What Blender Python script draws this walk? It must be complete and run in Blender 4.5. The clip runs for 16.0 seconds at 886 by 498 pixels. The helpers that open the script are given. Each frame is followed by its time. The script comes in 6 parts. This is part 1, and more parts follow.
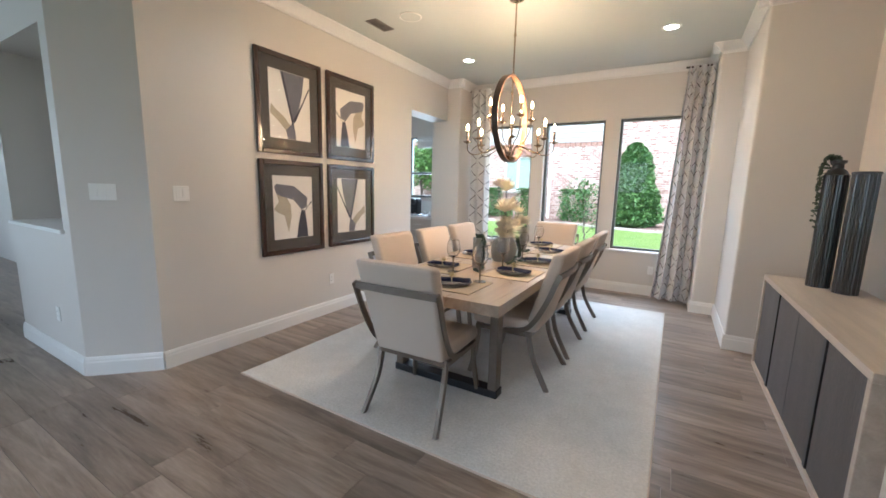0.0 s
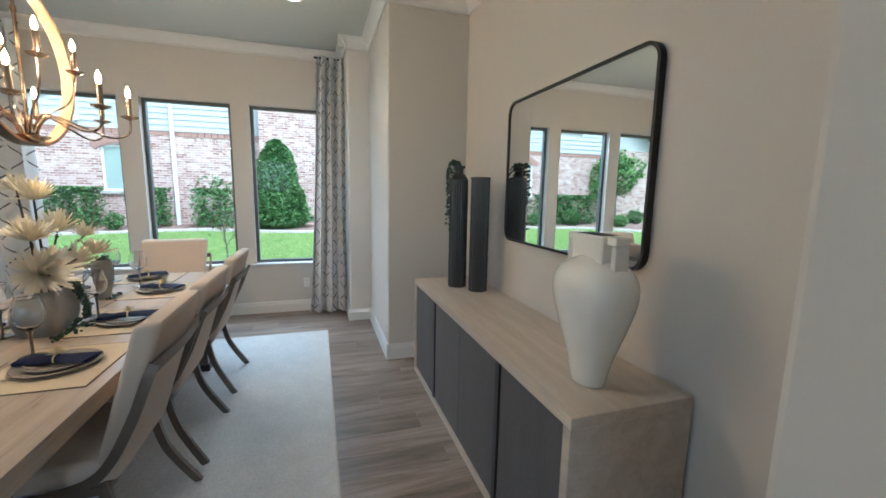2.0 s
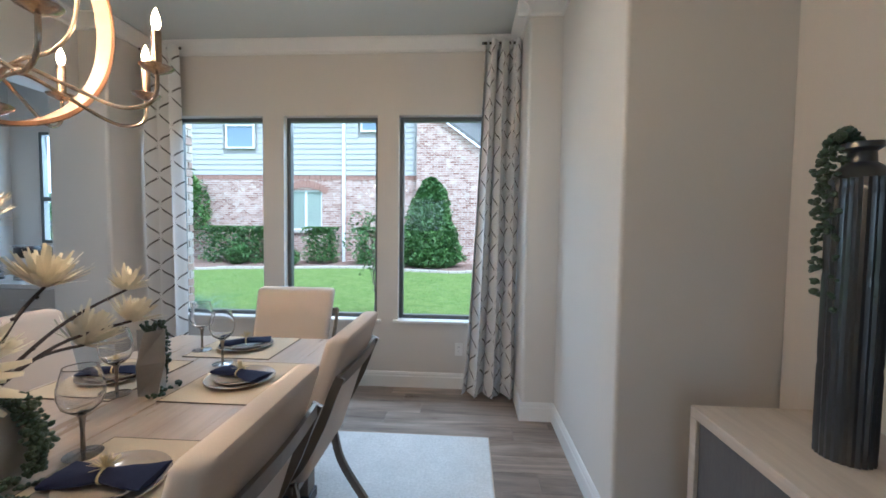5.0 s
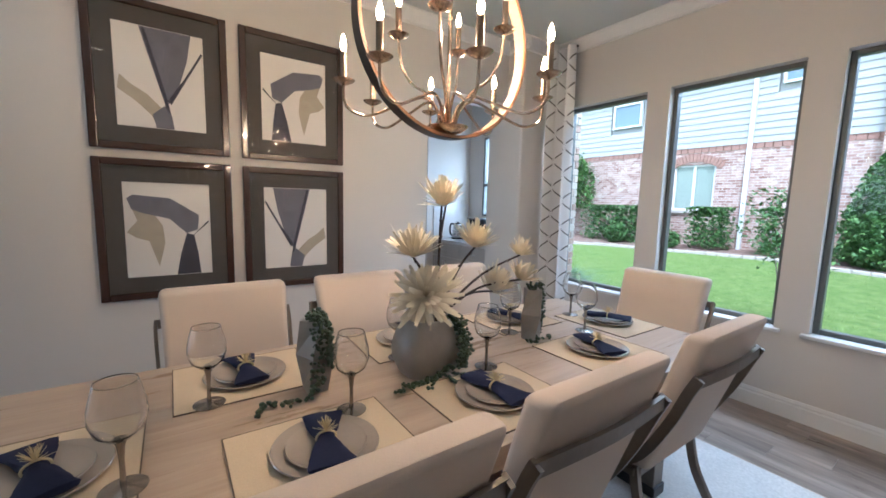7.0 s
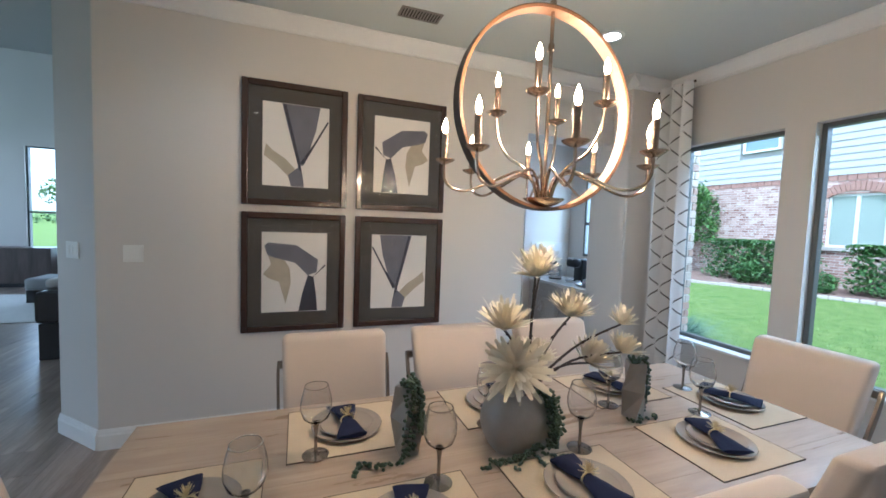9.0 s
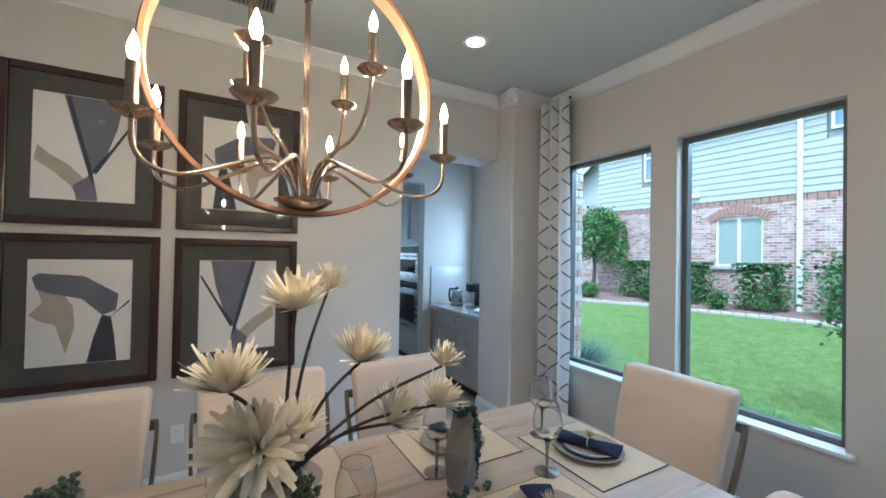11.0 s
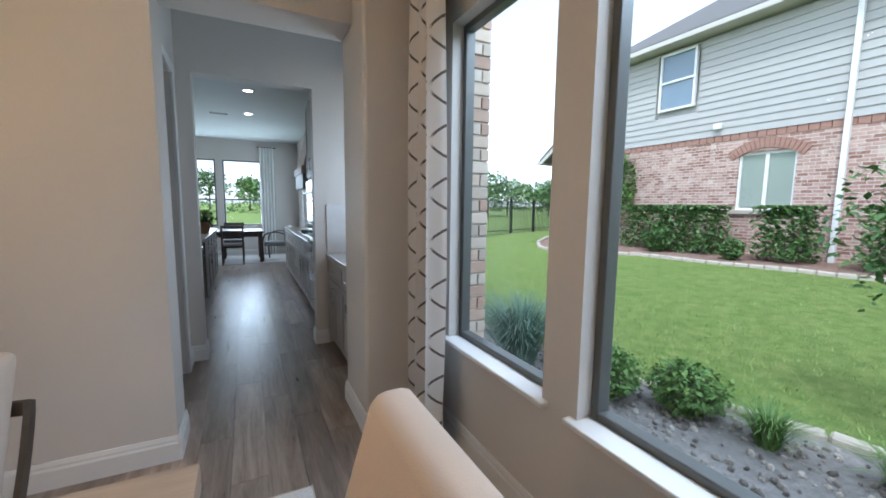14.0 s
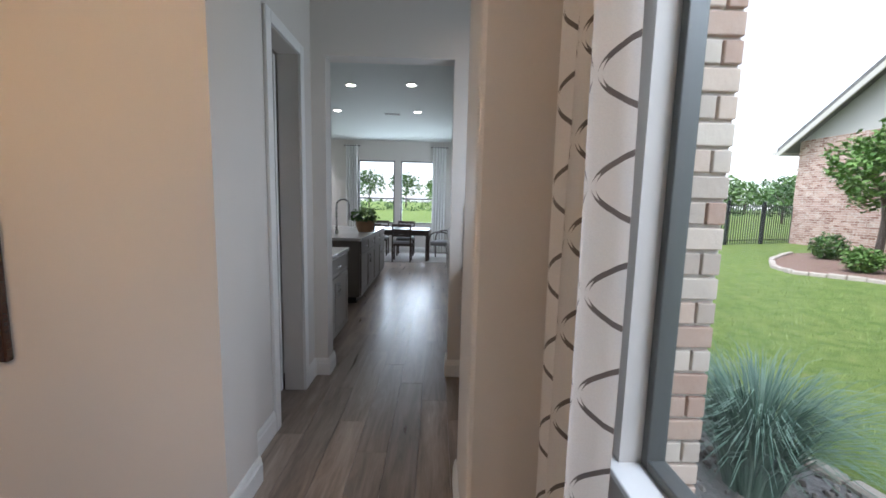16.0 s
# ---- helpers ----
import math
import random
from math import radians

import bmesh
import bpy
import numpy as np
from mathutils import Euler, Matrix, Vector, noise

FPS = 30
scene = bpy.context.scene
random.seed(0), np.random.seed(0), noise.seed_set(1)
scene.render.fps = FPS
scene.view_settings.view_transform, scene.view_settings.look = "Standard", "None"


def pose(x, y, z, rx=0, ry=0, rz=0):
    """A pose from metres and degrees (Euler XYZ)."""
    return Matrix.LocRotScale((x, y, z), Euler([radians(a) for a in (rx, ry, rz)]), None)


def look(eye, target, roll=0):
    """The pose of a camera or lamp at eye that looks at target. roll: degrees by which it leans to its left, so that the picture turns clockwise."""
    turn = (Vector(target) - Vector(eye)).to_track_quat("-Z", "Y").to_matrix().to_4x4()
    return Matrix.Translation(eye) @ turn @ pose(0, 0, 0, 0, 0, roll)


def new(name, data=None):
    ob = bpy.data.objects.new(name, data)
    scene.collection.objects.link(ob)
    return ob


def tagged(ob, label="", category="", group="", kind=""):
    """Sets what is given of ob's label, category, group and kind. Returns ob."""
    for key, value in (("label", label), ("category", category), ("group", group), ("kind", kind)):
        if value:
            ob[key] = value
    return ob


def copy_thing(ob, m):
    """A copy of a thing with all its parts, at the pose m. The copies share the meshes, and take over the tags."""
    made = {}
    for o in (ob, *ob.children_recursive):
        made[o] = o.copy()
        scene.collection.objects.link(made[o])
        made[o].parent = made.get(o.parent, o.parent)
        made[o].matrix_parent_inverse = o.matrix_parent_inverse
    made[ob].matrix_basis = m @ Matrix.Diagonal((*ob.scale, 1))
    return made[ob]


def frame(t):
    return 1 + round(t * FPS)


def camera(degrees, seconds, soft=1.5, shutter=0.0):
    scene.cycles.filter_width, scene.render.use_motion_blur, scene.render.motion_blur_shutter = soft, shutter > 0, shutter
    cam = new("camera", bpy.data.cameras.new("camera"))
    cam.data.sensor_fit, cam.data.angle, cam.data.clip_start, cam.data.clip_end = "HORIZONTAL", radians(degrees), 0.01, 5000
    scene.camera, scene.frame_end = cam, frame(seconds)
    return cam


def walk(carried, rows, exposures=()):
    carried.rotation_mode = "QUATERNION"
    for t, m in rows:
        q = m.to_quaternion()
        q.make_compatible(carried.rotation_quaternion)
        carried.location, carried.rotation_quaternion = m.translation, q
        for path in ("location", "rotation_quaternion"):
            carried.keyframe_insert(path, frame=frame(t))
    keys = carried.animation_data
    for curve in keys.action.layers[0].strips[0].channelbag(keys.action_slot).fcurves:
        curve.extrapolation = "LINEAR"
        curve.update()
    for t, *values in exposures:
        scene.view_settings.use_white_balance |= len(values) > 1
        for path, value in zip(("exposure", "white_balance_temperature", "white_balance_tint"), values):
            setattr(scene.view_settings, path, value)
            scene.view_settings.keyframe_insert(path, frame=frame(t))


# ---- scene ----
cam = camera(97.2, 16.0, soft=1.7)
PATH = [
    (0, (0.068, 0.033, 1.436), (-0.929, 1.739, 1.127), 1.4),
    (0.5, (0.109, 0.319, 1.467), (-0.384, 2.232, 1.156), 1.1),
    (1, (0.057, 0.548, 1.483), (-0.013, 2.525, 1.188), 1.0),
    (1.5, (0.002, 0.793, 1.496), (0.26, 2.755, 1.206), 1.0),
    (2, (0.029, 1.079, 1.491), (0.634, 2.964, 1.208), 1.0),
    (2.5, (0.088, 1.401, 1.526), (0.862, 3.23, 1.294), 0.8),
    (3, (0.073, 1.764, 1.532), (0.897, 3.575, 1.331), 1.1),
    (5.5, (-0.085, 2.74, 1.407), (-0.708, 4.639, 1.337), 1.3),
    (6, (-0.068, 2.769, 1.399), (-1.189, 4.419, 1.262), 1.5),
    (6.5, (-0.033, 2.722, 1.407), (-1.455, 4.112, 1.2), 1.2),
    (7, (-0.013, 2.657, 1.438), (-1.643, 3.793, 1.201), 1.5),
    (7.5, (-0.003, 2.606, 1.476), (-1.768, 3.521, 1.254), 1.6),
    (8, (0.015, 2.586, 1.558), (-1.856, 3.272, 1.385), 1.6),
    (10.5, (-0.088, 3.113, 1.633), (-1.9, 3.959, 1.663), 1.3),
    (11, (-0.145, 3.37, 1.588), (-1.89, 4.347, 1.614), 1.1),
    (11.5, (-0.146, 3.653, 1.538), (-1.862, 4.68, 1.548), 1.1),
    (12, (-0.251, 3.971, 1.492), (-1.961, 5.006, 1.427), 1.2),
    (12.5, (-0.347, 4.275, 1.455), (-2.046, 5.319, 1.298), 0.8),
    (13, (-0.394, 4.564, 1.475), (-2.082, 5.617, 1.269), 0.5),
    (13.5, (-0.551, 4.792, 1.422), (-2.27, 5.793, 1.214), 0.8),
    (14, (-0.723, 5.06, 1.424), (-2.499, 5.952, 1.201), 0.7),
    (14.5, (-0.834, 5.316, 1.443), (-2.661, 6.095, 1.205), 0.8),
    (15, (-1.061, 5.437, 1.41), (-2.977, 5.963, 1.183), 1.1),
    (15.5, (-1.333, 5.49, 1.411), (-3.305, 5.731, 1.176), 1.2),
    (16, (-1.64, 5.542, 1.438), (-3.626, 5.582, 1.2), 1.4),
]
walk(cam, [(t, look(eye, target, roll)) for t, eye, target, roll in PATH],
     [(0.0, 2.0, 5200, 8), (0.5, 2.08, 5150, 7), (1.0, 1.93, 4850, 0), (1.5, 1.7, 4750, -1), (2.2, 1.55, 4800, 1), (3.0, 1.48, 4900, 4), (5.5, 1.34, 4750, 4), (6.5, 1.42, 4850, 7), (7.5, 1.6, 4800, 8), (11.0, 1.28, 4450, -1), (12.5, 1.2, 5050, 6), (13.5, 0.92, 5300, 8), (14.5, 0.9, 5500, 12), (16.0, 1.05, 5800, 15)])

# ---- light ----
world = bpy.data.worlds.new("sky")
scene.world = world
world.use_nodes = True
_n = world.node_tree.nodes
_sky = _n.new("ShaderNodeTexSky")
_sky.sky_type, _sky.sun_disc = "NISHITA", False
_sky.sun_elevation, _sky.sun_rotation = radians(58), radians(150)
_sky.dust_density, _sky.air_density = 1.0, 1.0
_pale = _n.new("ShaderNodeHueSaturation")
_pale.inputs["Saturation"].default_value = 0.22
world.node_tree.links.new(_sky.outputs[0], _pale.inputs["Color"])
world.node_tree.links.new(_pale.outputs[0], _n["Background"].inputs[0])
_n["Background"].inputs[1].default_value = 0.22
sun = new("sun", bpy.data.lights.new("sun", "SUN"))
sun.data.energy, sun.data.angle, sun.data.color = 1.75, radians(14), (1.0, 0.96, 0.9)
sun.matrix_world = look((3, -5, 9.5), (0, 0, 0))


def area_lamp(name, m, sx, sy, watts, color):
    d = bpy.data.lights.new(name, "AREA")
    d.shape, d.size, d.size_y, d.energy, d.color = "RECTANGLE", sx, sy, watts, color
    ob = new(name, d)
    ob.matrix_world = m
    return ob


def point_lamp(name, x, y, z, watts, radius, color):
    d = bpy.data.lights.new(name, "POINT")
    d.energy, d.shadow_soft_size, d.color = watts, radius, color
    ob = new(name, d)
    ob.location = (x, y, z)
    return ob


def spot_lamp(name, x, y, z, watts, color):
    d = bpy.data.lights.new(name, "SPOT")
    d.energy, d.shadow_soft_size, d.color, d.spot_size, d.spot_blend = watts, 0.06, color, radians(125), 0.8
    ob = new(name, d)
    ob.location = (x, y, z)
    return ob


SKYLIGHT = (0.86, 0.95, 1.0)
WARM = (1.0, 0.62, 0.32)
CANLIGHT = (1.0, 0.90, 0.76)


# ---- materials ----
def ramp(nt, fac, stops):
    r = nt.nodes.new("ShaderNodeValToRGB")
    e = r.color_ramp.elements
    while len(e) < len(stops):
        e.new(0.5)
    for el, (p, c) in zip(e, stops):
        el.position, el.color = p, (*c, 1)
    nt.links.new(fac, r.inputs[0])
    return r.outputs[0]


def coords(nt, scale=(1, 1, 1), kind="Object"):
    c = nt.nodes.new("ShaderNodeTexCoord")
    m = nt.nodes.new("ShaderNodeMapping")
    m.inputs["Scale"].default_value = scale
    nt.links.new(c.outputs[kind], m.inputs[0])
    return m.outputs[0]


def noise_tex(nt, vec, scale, detail=4, rough=0.6, distort=0.0):
    n = nt.nodes.new("ShaderNodeTexNoise")
    n.inputs["Scale"].default_value, n.inputs["Detail"].default_value = scale, detail
    n.inputs["Roughness"].default_value, n.inputs["Distortion"].default_value = rough, distort
    nt.links.new(vec, n.inputs["Vector"])
    return n.outputs["Fac"]


def mixc(nt, fac, a, b, mode="MIX"):
    m = nt.nodes.new("ShaderNodeMix")
    m.data_type, m.blend_type = "RGBA", mode
    for sock, v in ((m.inputs["Factor"], fac), (m.inputs["A"], a), (m.inputs["B"], b)):
        if isinstance(v, (int, float)):
            sock.default_value = v
        elif isinstance(v, tuple):
            sock.default_value = (*v, 1)
        else:
            nt.links.new(v, sock)
    return m.outputs["Result"]


def math_node(nt, op, a, b=0.0):
    m = nt.nodes.new("ShaderNodeMath")
    m.operation = op
    for sock, v in zip(m.inputs, (a, b)):
        if isinstance(v, (int, float)):
            sock.default_value = v
        else:
            nt.links.new(v, sock)
    return m.outputs[0]


def blank(name, rough=0.5, metal=0.0, spec=0.5):
    m = bpy.data.materials.new(name)
    m.use_nodes = True
    b = m.node_tree.nodes["Principled BSDF"]
    b.inputs["Roughness"].default_value, b.inputs["Metallic"].default_value = rough, metal
    b.inputs["Specular IOR Level"].default_value = spec
    return m, m.node_tree, b


def bump(nt, b, height, strength, dist=0.01):
    n = nt.nodes.new("ShaderNodeBump")
    n.inputs["Strength"].default_value, n.inputs["Distance"].default_value = strength, dist
    nt.links.new(height, n.inputs["Height"])
    nt.links.new(n.outputs[0], b.inputs["Normal"])


def scaled(c, k):
    return tuple(min(1.0, v * k) for v in c)


def surf(name, color, rough=0.5, metal=0.0, fine=60, coarse=3, vary=0.12, bumps=0.1, stretch=(1, 1, 1), spec=0.5, dist=0.004, coat=0.0):
    """Colour varied at two scales, roughness with it, and fine relief."""
    m, nt, b = blank(name, rough, metal, spec)
    v = coords(nt, stretch)
    f, c = noise_tex(nt, v, fine, 3), noise_tex(nt, v, coarse, 5)
    col = mixc(nt, f, scaled(color, 1 - vary), scaled(color, 1 + vary))
    col = mixc(nt, math_node(nt, "MULTIPLY", c, 0.5), col, scaled(color, 1 - 1.4 * vary))
    nt.links.new(col, b.inputs["Base Color"])
    nt.links.new(math_node(nt, "ADD", math_node(nt, "MULTIPLY", c, 0.16), rough - 0.08), b.inputs["Roughness"])
    b.inputs["Coat Weight"].default_value = coat
    if bumps:
        bump(nt, b, f, bumps, dist)
    return m


def glow(name, color, strength):
    m, nt, b = blank(name)
    b.inputs["Base Color"].default_value = (*color, 1)
    b.inputs["Emission Color"].default_value = (*color, 1)
    b.inputs["Emission Strength"].default_value = strength
    return m


def glass(name, tint=(1, 1, 1), rough=0.0, thin=True):
    m = bpy.data.materials.new(name)
    m.use_nodes = True
    nt = m.node_tree
    nt.nodes.clear()
    out = nt.nodes.new("ShaderNodeOutputMaterial")
    if not thin:
        g = nt.nodes.new("ShaderNodeBsdfGlass")
        g.inputs["Color"].default_value, g.inputs["IOR"].default_value = (*tint, 1), 1.45
        nt.links.new(g.outputs[0], out.inputs[0])
        return m
    t, g, x = nt.nodes.new("ShaderNodeBsdfTransparent"), nt.nodes.new("ShaderNodeBsdfGlossy"), nt.nodes.new("ShaderNodeMixShader")
    t.inputs[0].default_value = (*tint, 1)
    g.inputs["Roughness"].default_value = rough
    lw = nt.nodes.new("ShaderNodeLayerWeight")
    lw.inputs[0].default_value = 0.5
    fr = math_node(nt, "ADD", math_node(nt, "MULTIPLY", math_node(nt, "POWER", lw.outputs["Facing"], 4.0), 0.5), 0.012)
    nt.links.new(fr, x.inputs[0])
    nt.links.new(t.outputs[0], x.inputs[1])
    nt.links.new(g.outputs[0], x.inputs[2])
    nt.links.new(x.outputs[0], out.inputs[0])
    return m


def wood(name, dark, light, rough=0.45, axis=(0.6, 9, 9), rand=0.25, bumps=0.15):
    m, nt, b = blank(name, rough)
    oi = nt.nodes.new("ShaderNodeObjectInfo")
    geo = nt.nodes.new("ShaderNodeNewGeometry")
    r = math_node(nt, "FRACT", math_node(nt, "ADD", oi.outputs["Random"], geo.outputs["Random Per Island"]))
    v = coords(nt, axis)
    a = nt.nodes.new("ShaderNodeVectorMath")
    a.operation = "ADD"
    comb = nt.nodes.new("ShaderNodeCombineXYZ")
    nt.links.new(math_node(nt, "MULTIPLY", r, 40), comb.inputs[0])
    nt.links.new(math_node(nt, "MULTIPLY", r, 17), comb.inputs[1])
    nt.links.new(v, a.inputs[0])
    nt.links.new(comb.outputs[0], a.inputs[1])
    g = noise_tex(nt, a.outputs[0], 1.6, 6, 0.62, 0.6)
    f = noise_tex(nt, a.outputs[0], 9, 3, 0.7)
    g2 = math_node(nt, "ADD", math_node(nt, "MULTIPLY", g, 0.8), math_node(nt, "MULTIPLY", f, 0.2))
    col = ramp(nt, g2, [(0.3, dark), (0.5, scaled(mid(dark, light), 1.0)), (0.7, light)])
    val = math_node(nt, "ADD", math_node(nt, "MULTIPLY", r, rand), 1 - rand / 2)
    hsv = nt.nodes.new("ShaderNodeHueSaturation")
    nt.links.new(val, hsv.inputs["Value"])
    nt.links.new(col, hsv.inputs["Color"])
    nt.links.new(hsv.outputs[0], b.inputs["Base Color"])
    nt.links.new(math_node(nt, "ADD", math_node(nt, "MULTIPLY", g, 0.25), rough - 0.12), b.inputs["Roughness"])
    bump(nt, b, g2, bumps, 0.002)
    return m


def mid(a, b):
    return tuple((x + y) / 2 for x, y in zip(a, b))


M_WALL = surf("wall paint", (0.61, 0.575, 0.535), 0.62, fine=140, coarse=1.2, vary=0.03, bumps=0.12, dist=0.002)
M_CEIL = surf("ceiling paint", (0.53, 0.56, 0.54), 0.75, fine=160, coarse=1, vary=0.025, bumps=0.12, dist=0.002)
M_TRIM = surf("white trim paint", (0.74, 0.73, 0.71), 0.35, fine=40, coarse=2, vary=0.025, bumps=0.03)
M_FLOOR = wood("grey brown plank", (0.095, 0.068, 0.052), (0.37, 0.295, 0.24), 0.31, (0.9, 8, 8), 0.42)
M_RUG = surf("woven rug", (0.70, 0.68, 0.655), 0.95, fine=70, coarse=7, vary=0.32, bumps=0.6, dist=0.006, spec=0.1)
M_BRICKMORTAR = surf("mortar", (0.55, 0.50, 0.45), 0.9, fine=60, vary=0.1, bumps=0.4)


# ---- mesh helpers ----
def box(bm, lo, hi, bevel=0.0, segs=2):
    """Adds a box to bm, its edges rounded by bevel."""
    c = [(a + b) / 2 for a, b in zip(lo, hi)]
    s = [max(abs(b - a), 1e-4) for a, b in zip(lo, hi)]
    r = bmesh.ops.create_cube(bm, size=1, matrix=Matrix.LocRotScale(c, None, s))
    if bevel:
        es = list({e for v in r["verts"] for e in v.link_edges})
        bmesh.ops.bevel(bm, geom=es, offset=min(bevel, min(s) * 0.45), segments=segs, affect="EDGES", profile=0.5)
    return bm


def boxes(*spans, bevel=0.0):
    bm = bmesh.new()
    for lo, hi in spans:
        box(bm, lo, hi, bevel)
    return bm


def lathe(bm, prof, n=24, at=(0, 0, 0), m=None):
    """Turns a profile of (radius, height) about z."""
    rings = []
    for r, z in prof:
        rings.append([bm.verts.new((at[0] + r * math.cos(2 * math.pi * i / n), at[1] + r * math.sin(2 * math.pi * i / n), at[2] + z)) for i in range(n)])
    for a, b in zip(rings, rings[1:]):
        for i in range(n):
            bm.faces.new((a[i], a[(i + 1) % n], b[(i + 1) % n], b[i]))
    if prof[0][0] > 1e-6:
        bm.faces.new(rings[0][::-1])
    if prof[-1][0] > 1e-6:
        bm.faces.new(rings[-1])
    vs = [v for r in rings for v in r]
    if m is not None:
        bmesh.ops.transform(bm, matrix=m, verts=vs)
    bmesh.ops.remove_doubles(bm, verts=vs, dist=1e-6)
    return bm


def tube(bm, pts, radius, n=8, caps=True, flat=1.0, up=(0, 0, 1)):
    """A tube along pts; radius a number or one a point; flat squashes it across."""
    pts = [Vector(p) for p in pts]
    rad = [radius] * len(pts) if isinstance(radius, (int, float)) else radius
    rings = []
    side = None
    for i, p in enumerate(pts):
        d = (pts[min(i + 1, len(pts) - 1)] - pts[max(i - 1, 0)]).normalized()
        if side is None:
            u = Vector(up)
            if abs(d.dot(u)) > 0.95:
                u = Vector((1, 0, 0))
            side = d.cross(u).normalized()
        else:
            side = (side - d * side.dot(d)).normalized()
        w = d.cross(side)
        rings.append([bm.verts.new(p + rad[i] * (math.cos(2 * math.pi * k / n) * side + flat * math.sin(2 * math.pi * k / n) * w)) for k in range(n)])
    for a, b in zip(rings, rings[1:]):
        for k in range(n):
            bm.faces.new((a[k], a[(k + 1) % n], b[(k + 1) % n], b[k]))
    if caps:
        bm.faces.new(rings[0][::-1])
        bm.faces.new(rings[-1])
    return bm


def prism(bm, outline, axis, a, b):
    """Extrudes a closed 2D outline along an axis from a to b."""
    def at(u, v, w):
        return {"x": (w, u, v), "y": (u, w, v), "z": (u, v, w)}[axis]
    lo = [bm.verts.new(at(u, v, a)) for u, v in outline]
    hi = [bm.verts.new(at(u, v, b)) for u, v in outline]
    n = len(outline)
    fs = [bm.faces.new(lo[::-1]), bm.faces.new(hi)]
    for i in range(n):
        fs.append(bm.faces.new((lo[i], lo[(i + 1) % n], hi[(i + 1) % n], hi[i])))
    bmesh.ops.recalc_face_normals(bm, faces=fs)
    return bm


def finish(bm, name, smooth=False):
    bmesh.ops.recalc_face_normals(bm, faces=bm.faces[:])
    me = bpy.data.meshes.new(name)
    bm.to_mesh(me)
    bm.free()
    if smooth:
        me.polygons.foreach_set("use_smooth", [True] * len(me.polygons))
        me.set_sharp_from_angle(angle=radians(40))
    return me


def part(name, bm, material, parent=None, label="", smooth=False):
    ob = new(name, finish(bm, name, smooth))
    ob.data.materials.append(material)
    if parent:
        ob.parent = parent
    return tagged(ob, label)


def thing(name, label, category, group="", at=None):
    ob = new(name)
    if at is not None:
        ob.matrix_basis = at
    return tagged(ob, label, category, group)


def structure(name, bm, material, label="", category="", smooth=False):
    return tagged(part(name, bm, material, None, "", smooth), label, category, "", "structure")


def wall_mesh(axis, w0, w1, u0, u1, z0, z1, holes=(), bevel=0.0):
    """A wall of thickness w0..w1 across axis, from u0 to u1, with rectangular holes (u0, u1, z0, z1) cut through."""
    bm = bmesh.new()
    us = sorted({u0, u1, *[h[0] for h in holes], *[h[1] for h in holes]})
    for a, b in zip(us, us[1:]):
        cuts = sorted((h[2], h[3]) for h in holes if h[0] <= a + 1e-6 and h[1] >= b - 1e-6)
        z = z0
        for c, d in [*cuts, (z1, z1)]:
            if c > z + 1e-6:
                box(bm, (w0, a, z) if axis == "x" else (a, w0, z), (w1, b, c) if axis == "x" else (b, w1, c), bevel)
            z = d
    return bm


# ---- structure ----
ZC = 3.10
XL, XR, YW = -3.20, 0.60, 6.15
OPEN1, OPEN2 = 2.50, 2.515
WINDOWS = [(-2.80, -1.94), (-1.745, -0.88), (-0.69, 0.17)]
SILL, HEAD = 0.615, 2.45

slab = bmesh.new()
box(slab, (-13.2, -6.3, -0.25), (3.0, 6.6, -0.012))
floor = structure("floor", slab, M_BRICKMORTAR, "grey brown wood plank floor, worn matt finish", "floor")

wall_left = structure("wall_west", wall_mesh("x", -3.49, XL, 1.41, 5.67, 0, ZC, [(4.67, 5.67, 0, OPEN1)]), M_WALL, "warm off-white painted wall with a wide opening to the pantry", "wall")
bm = bmesh.new()
prism(bm, [(-3.20, 1.41), (-3.49, 1.41), (-3.55, 1.41), (-3.553, 1.056)], "z", 0, ZC)
structure("wall_chamfer", bm, M_WALL, "narrow slanted wall face at the corner", "wall")
structure("wall_niche", wall_mesh("y", 1.056, 1.40, -4.92, -3.556, 0, 5.2, [(-4.84, -3.68, 1.07, 2.46)]), M_WALL, "greige painted wall with a ledged recess", "wall")
structure("wall_niche_back", wall_mesh("y", 1.41, 1.5, -4.92, -3.556, 0, ZC), M_WALL, "painted back of the recess", "wall")
structure("niche_ledge", boxes(((-4.86, 1.03, 1.045), (-3.66, 1.39, 1.075)), bevel=0.006), M_TRIM, "white painted ledge of the wall recess", "ledge")

structure("wall_window", wall_mesh("y", YW, 6.285, -2.975, 0.36, 0, ZC, [(a, b, SILL, HEAD) for a, b in WINDOWS]), M_WALL, "off-white painted wall with three tall windows", "wall")
structure("wall_pier_west", boxes(((-3.49, 5.675, 0), (-2.975, 6.36, ZC)), bevel=0.02), M_WALL, "off-white painted pier beside the windows", "wall")
structure("wall_pier_east", boxes(((0.36, 5.60, 0), (0.90, 6.36, ZC)), bevel=0.02), M_WALL, "off-white painted pier beside the windows", "wall")
structure("wall_east", boxes(((XR, 4.42, 0), (1.40, 5.597, ZC)), bevel=0.015), M_WALL, "off-white painted wall beside the buffet recess", "wall")
structure("wall_buffet", boxes(((1.30, 1.41, 0), (1.45, 4.417, ZC))), M_WALL, "greige painted back wall of the buffet recess", "wall")
structure("wall_entry", boxes(((XR, -3.0, 0), (1.45, 1.407, ZC)), bevel=0.015), M_WALL, "off-white painted wall at the entry", "wall")
# out of view; its opening is added to let light into the foyer
structure("wall_south", wall_mesh("y", -3.2, -3.0, -4.92, 1.45, 0, 5.2, [(-2.2, -0.8, 0.05, 2.5)]), M_WALL, "painted wall out of view with an added opening", "wall")
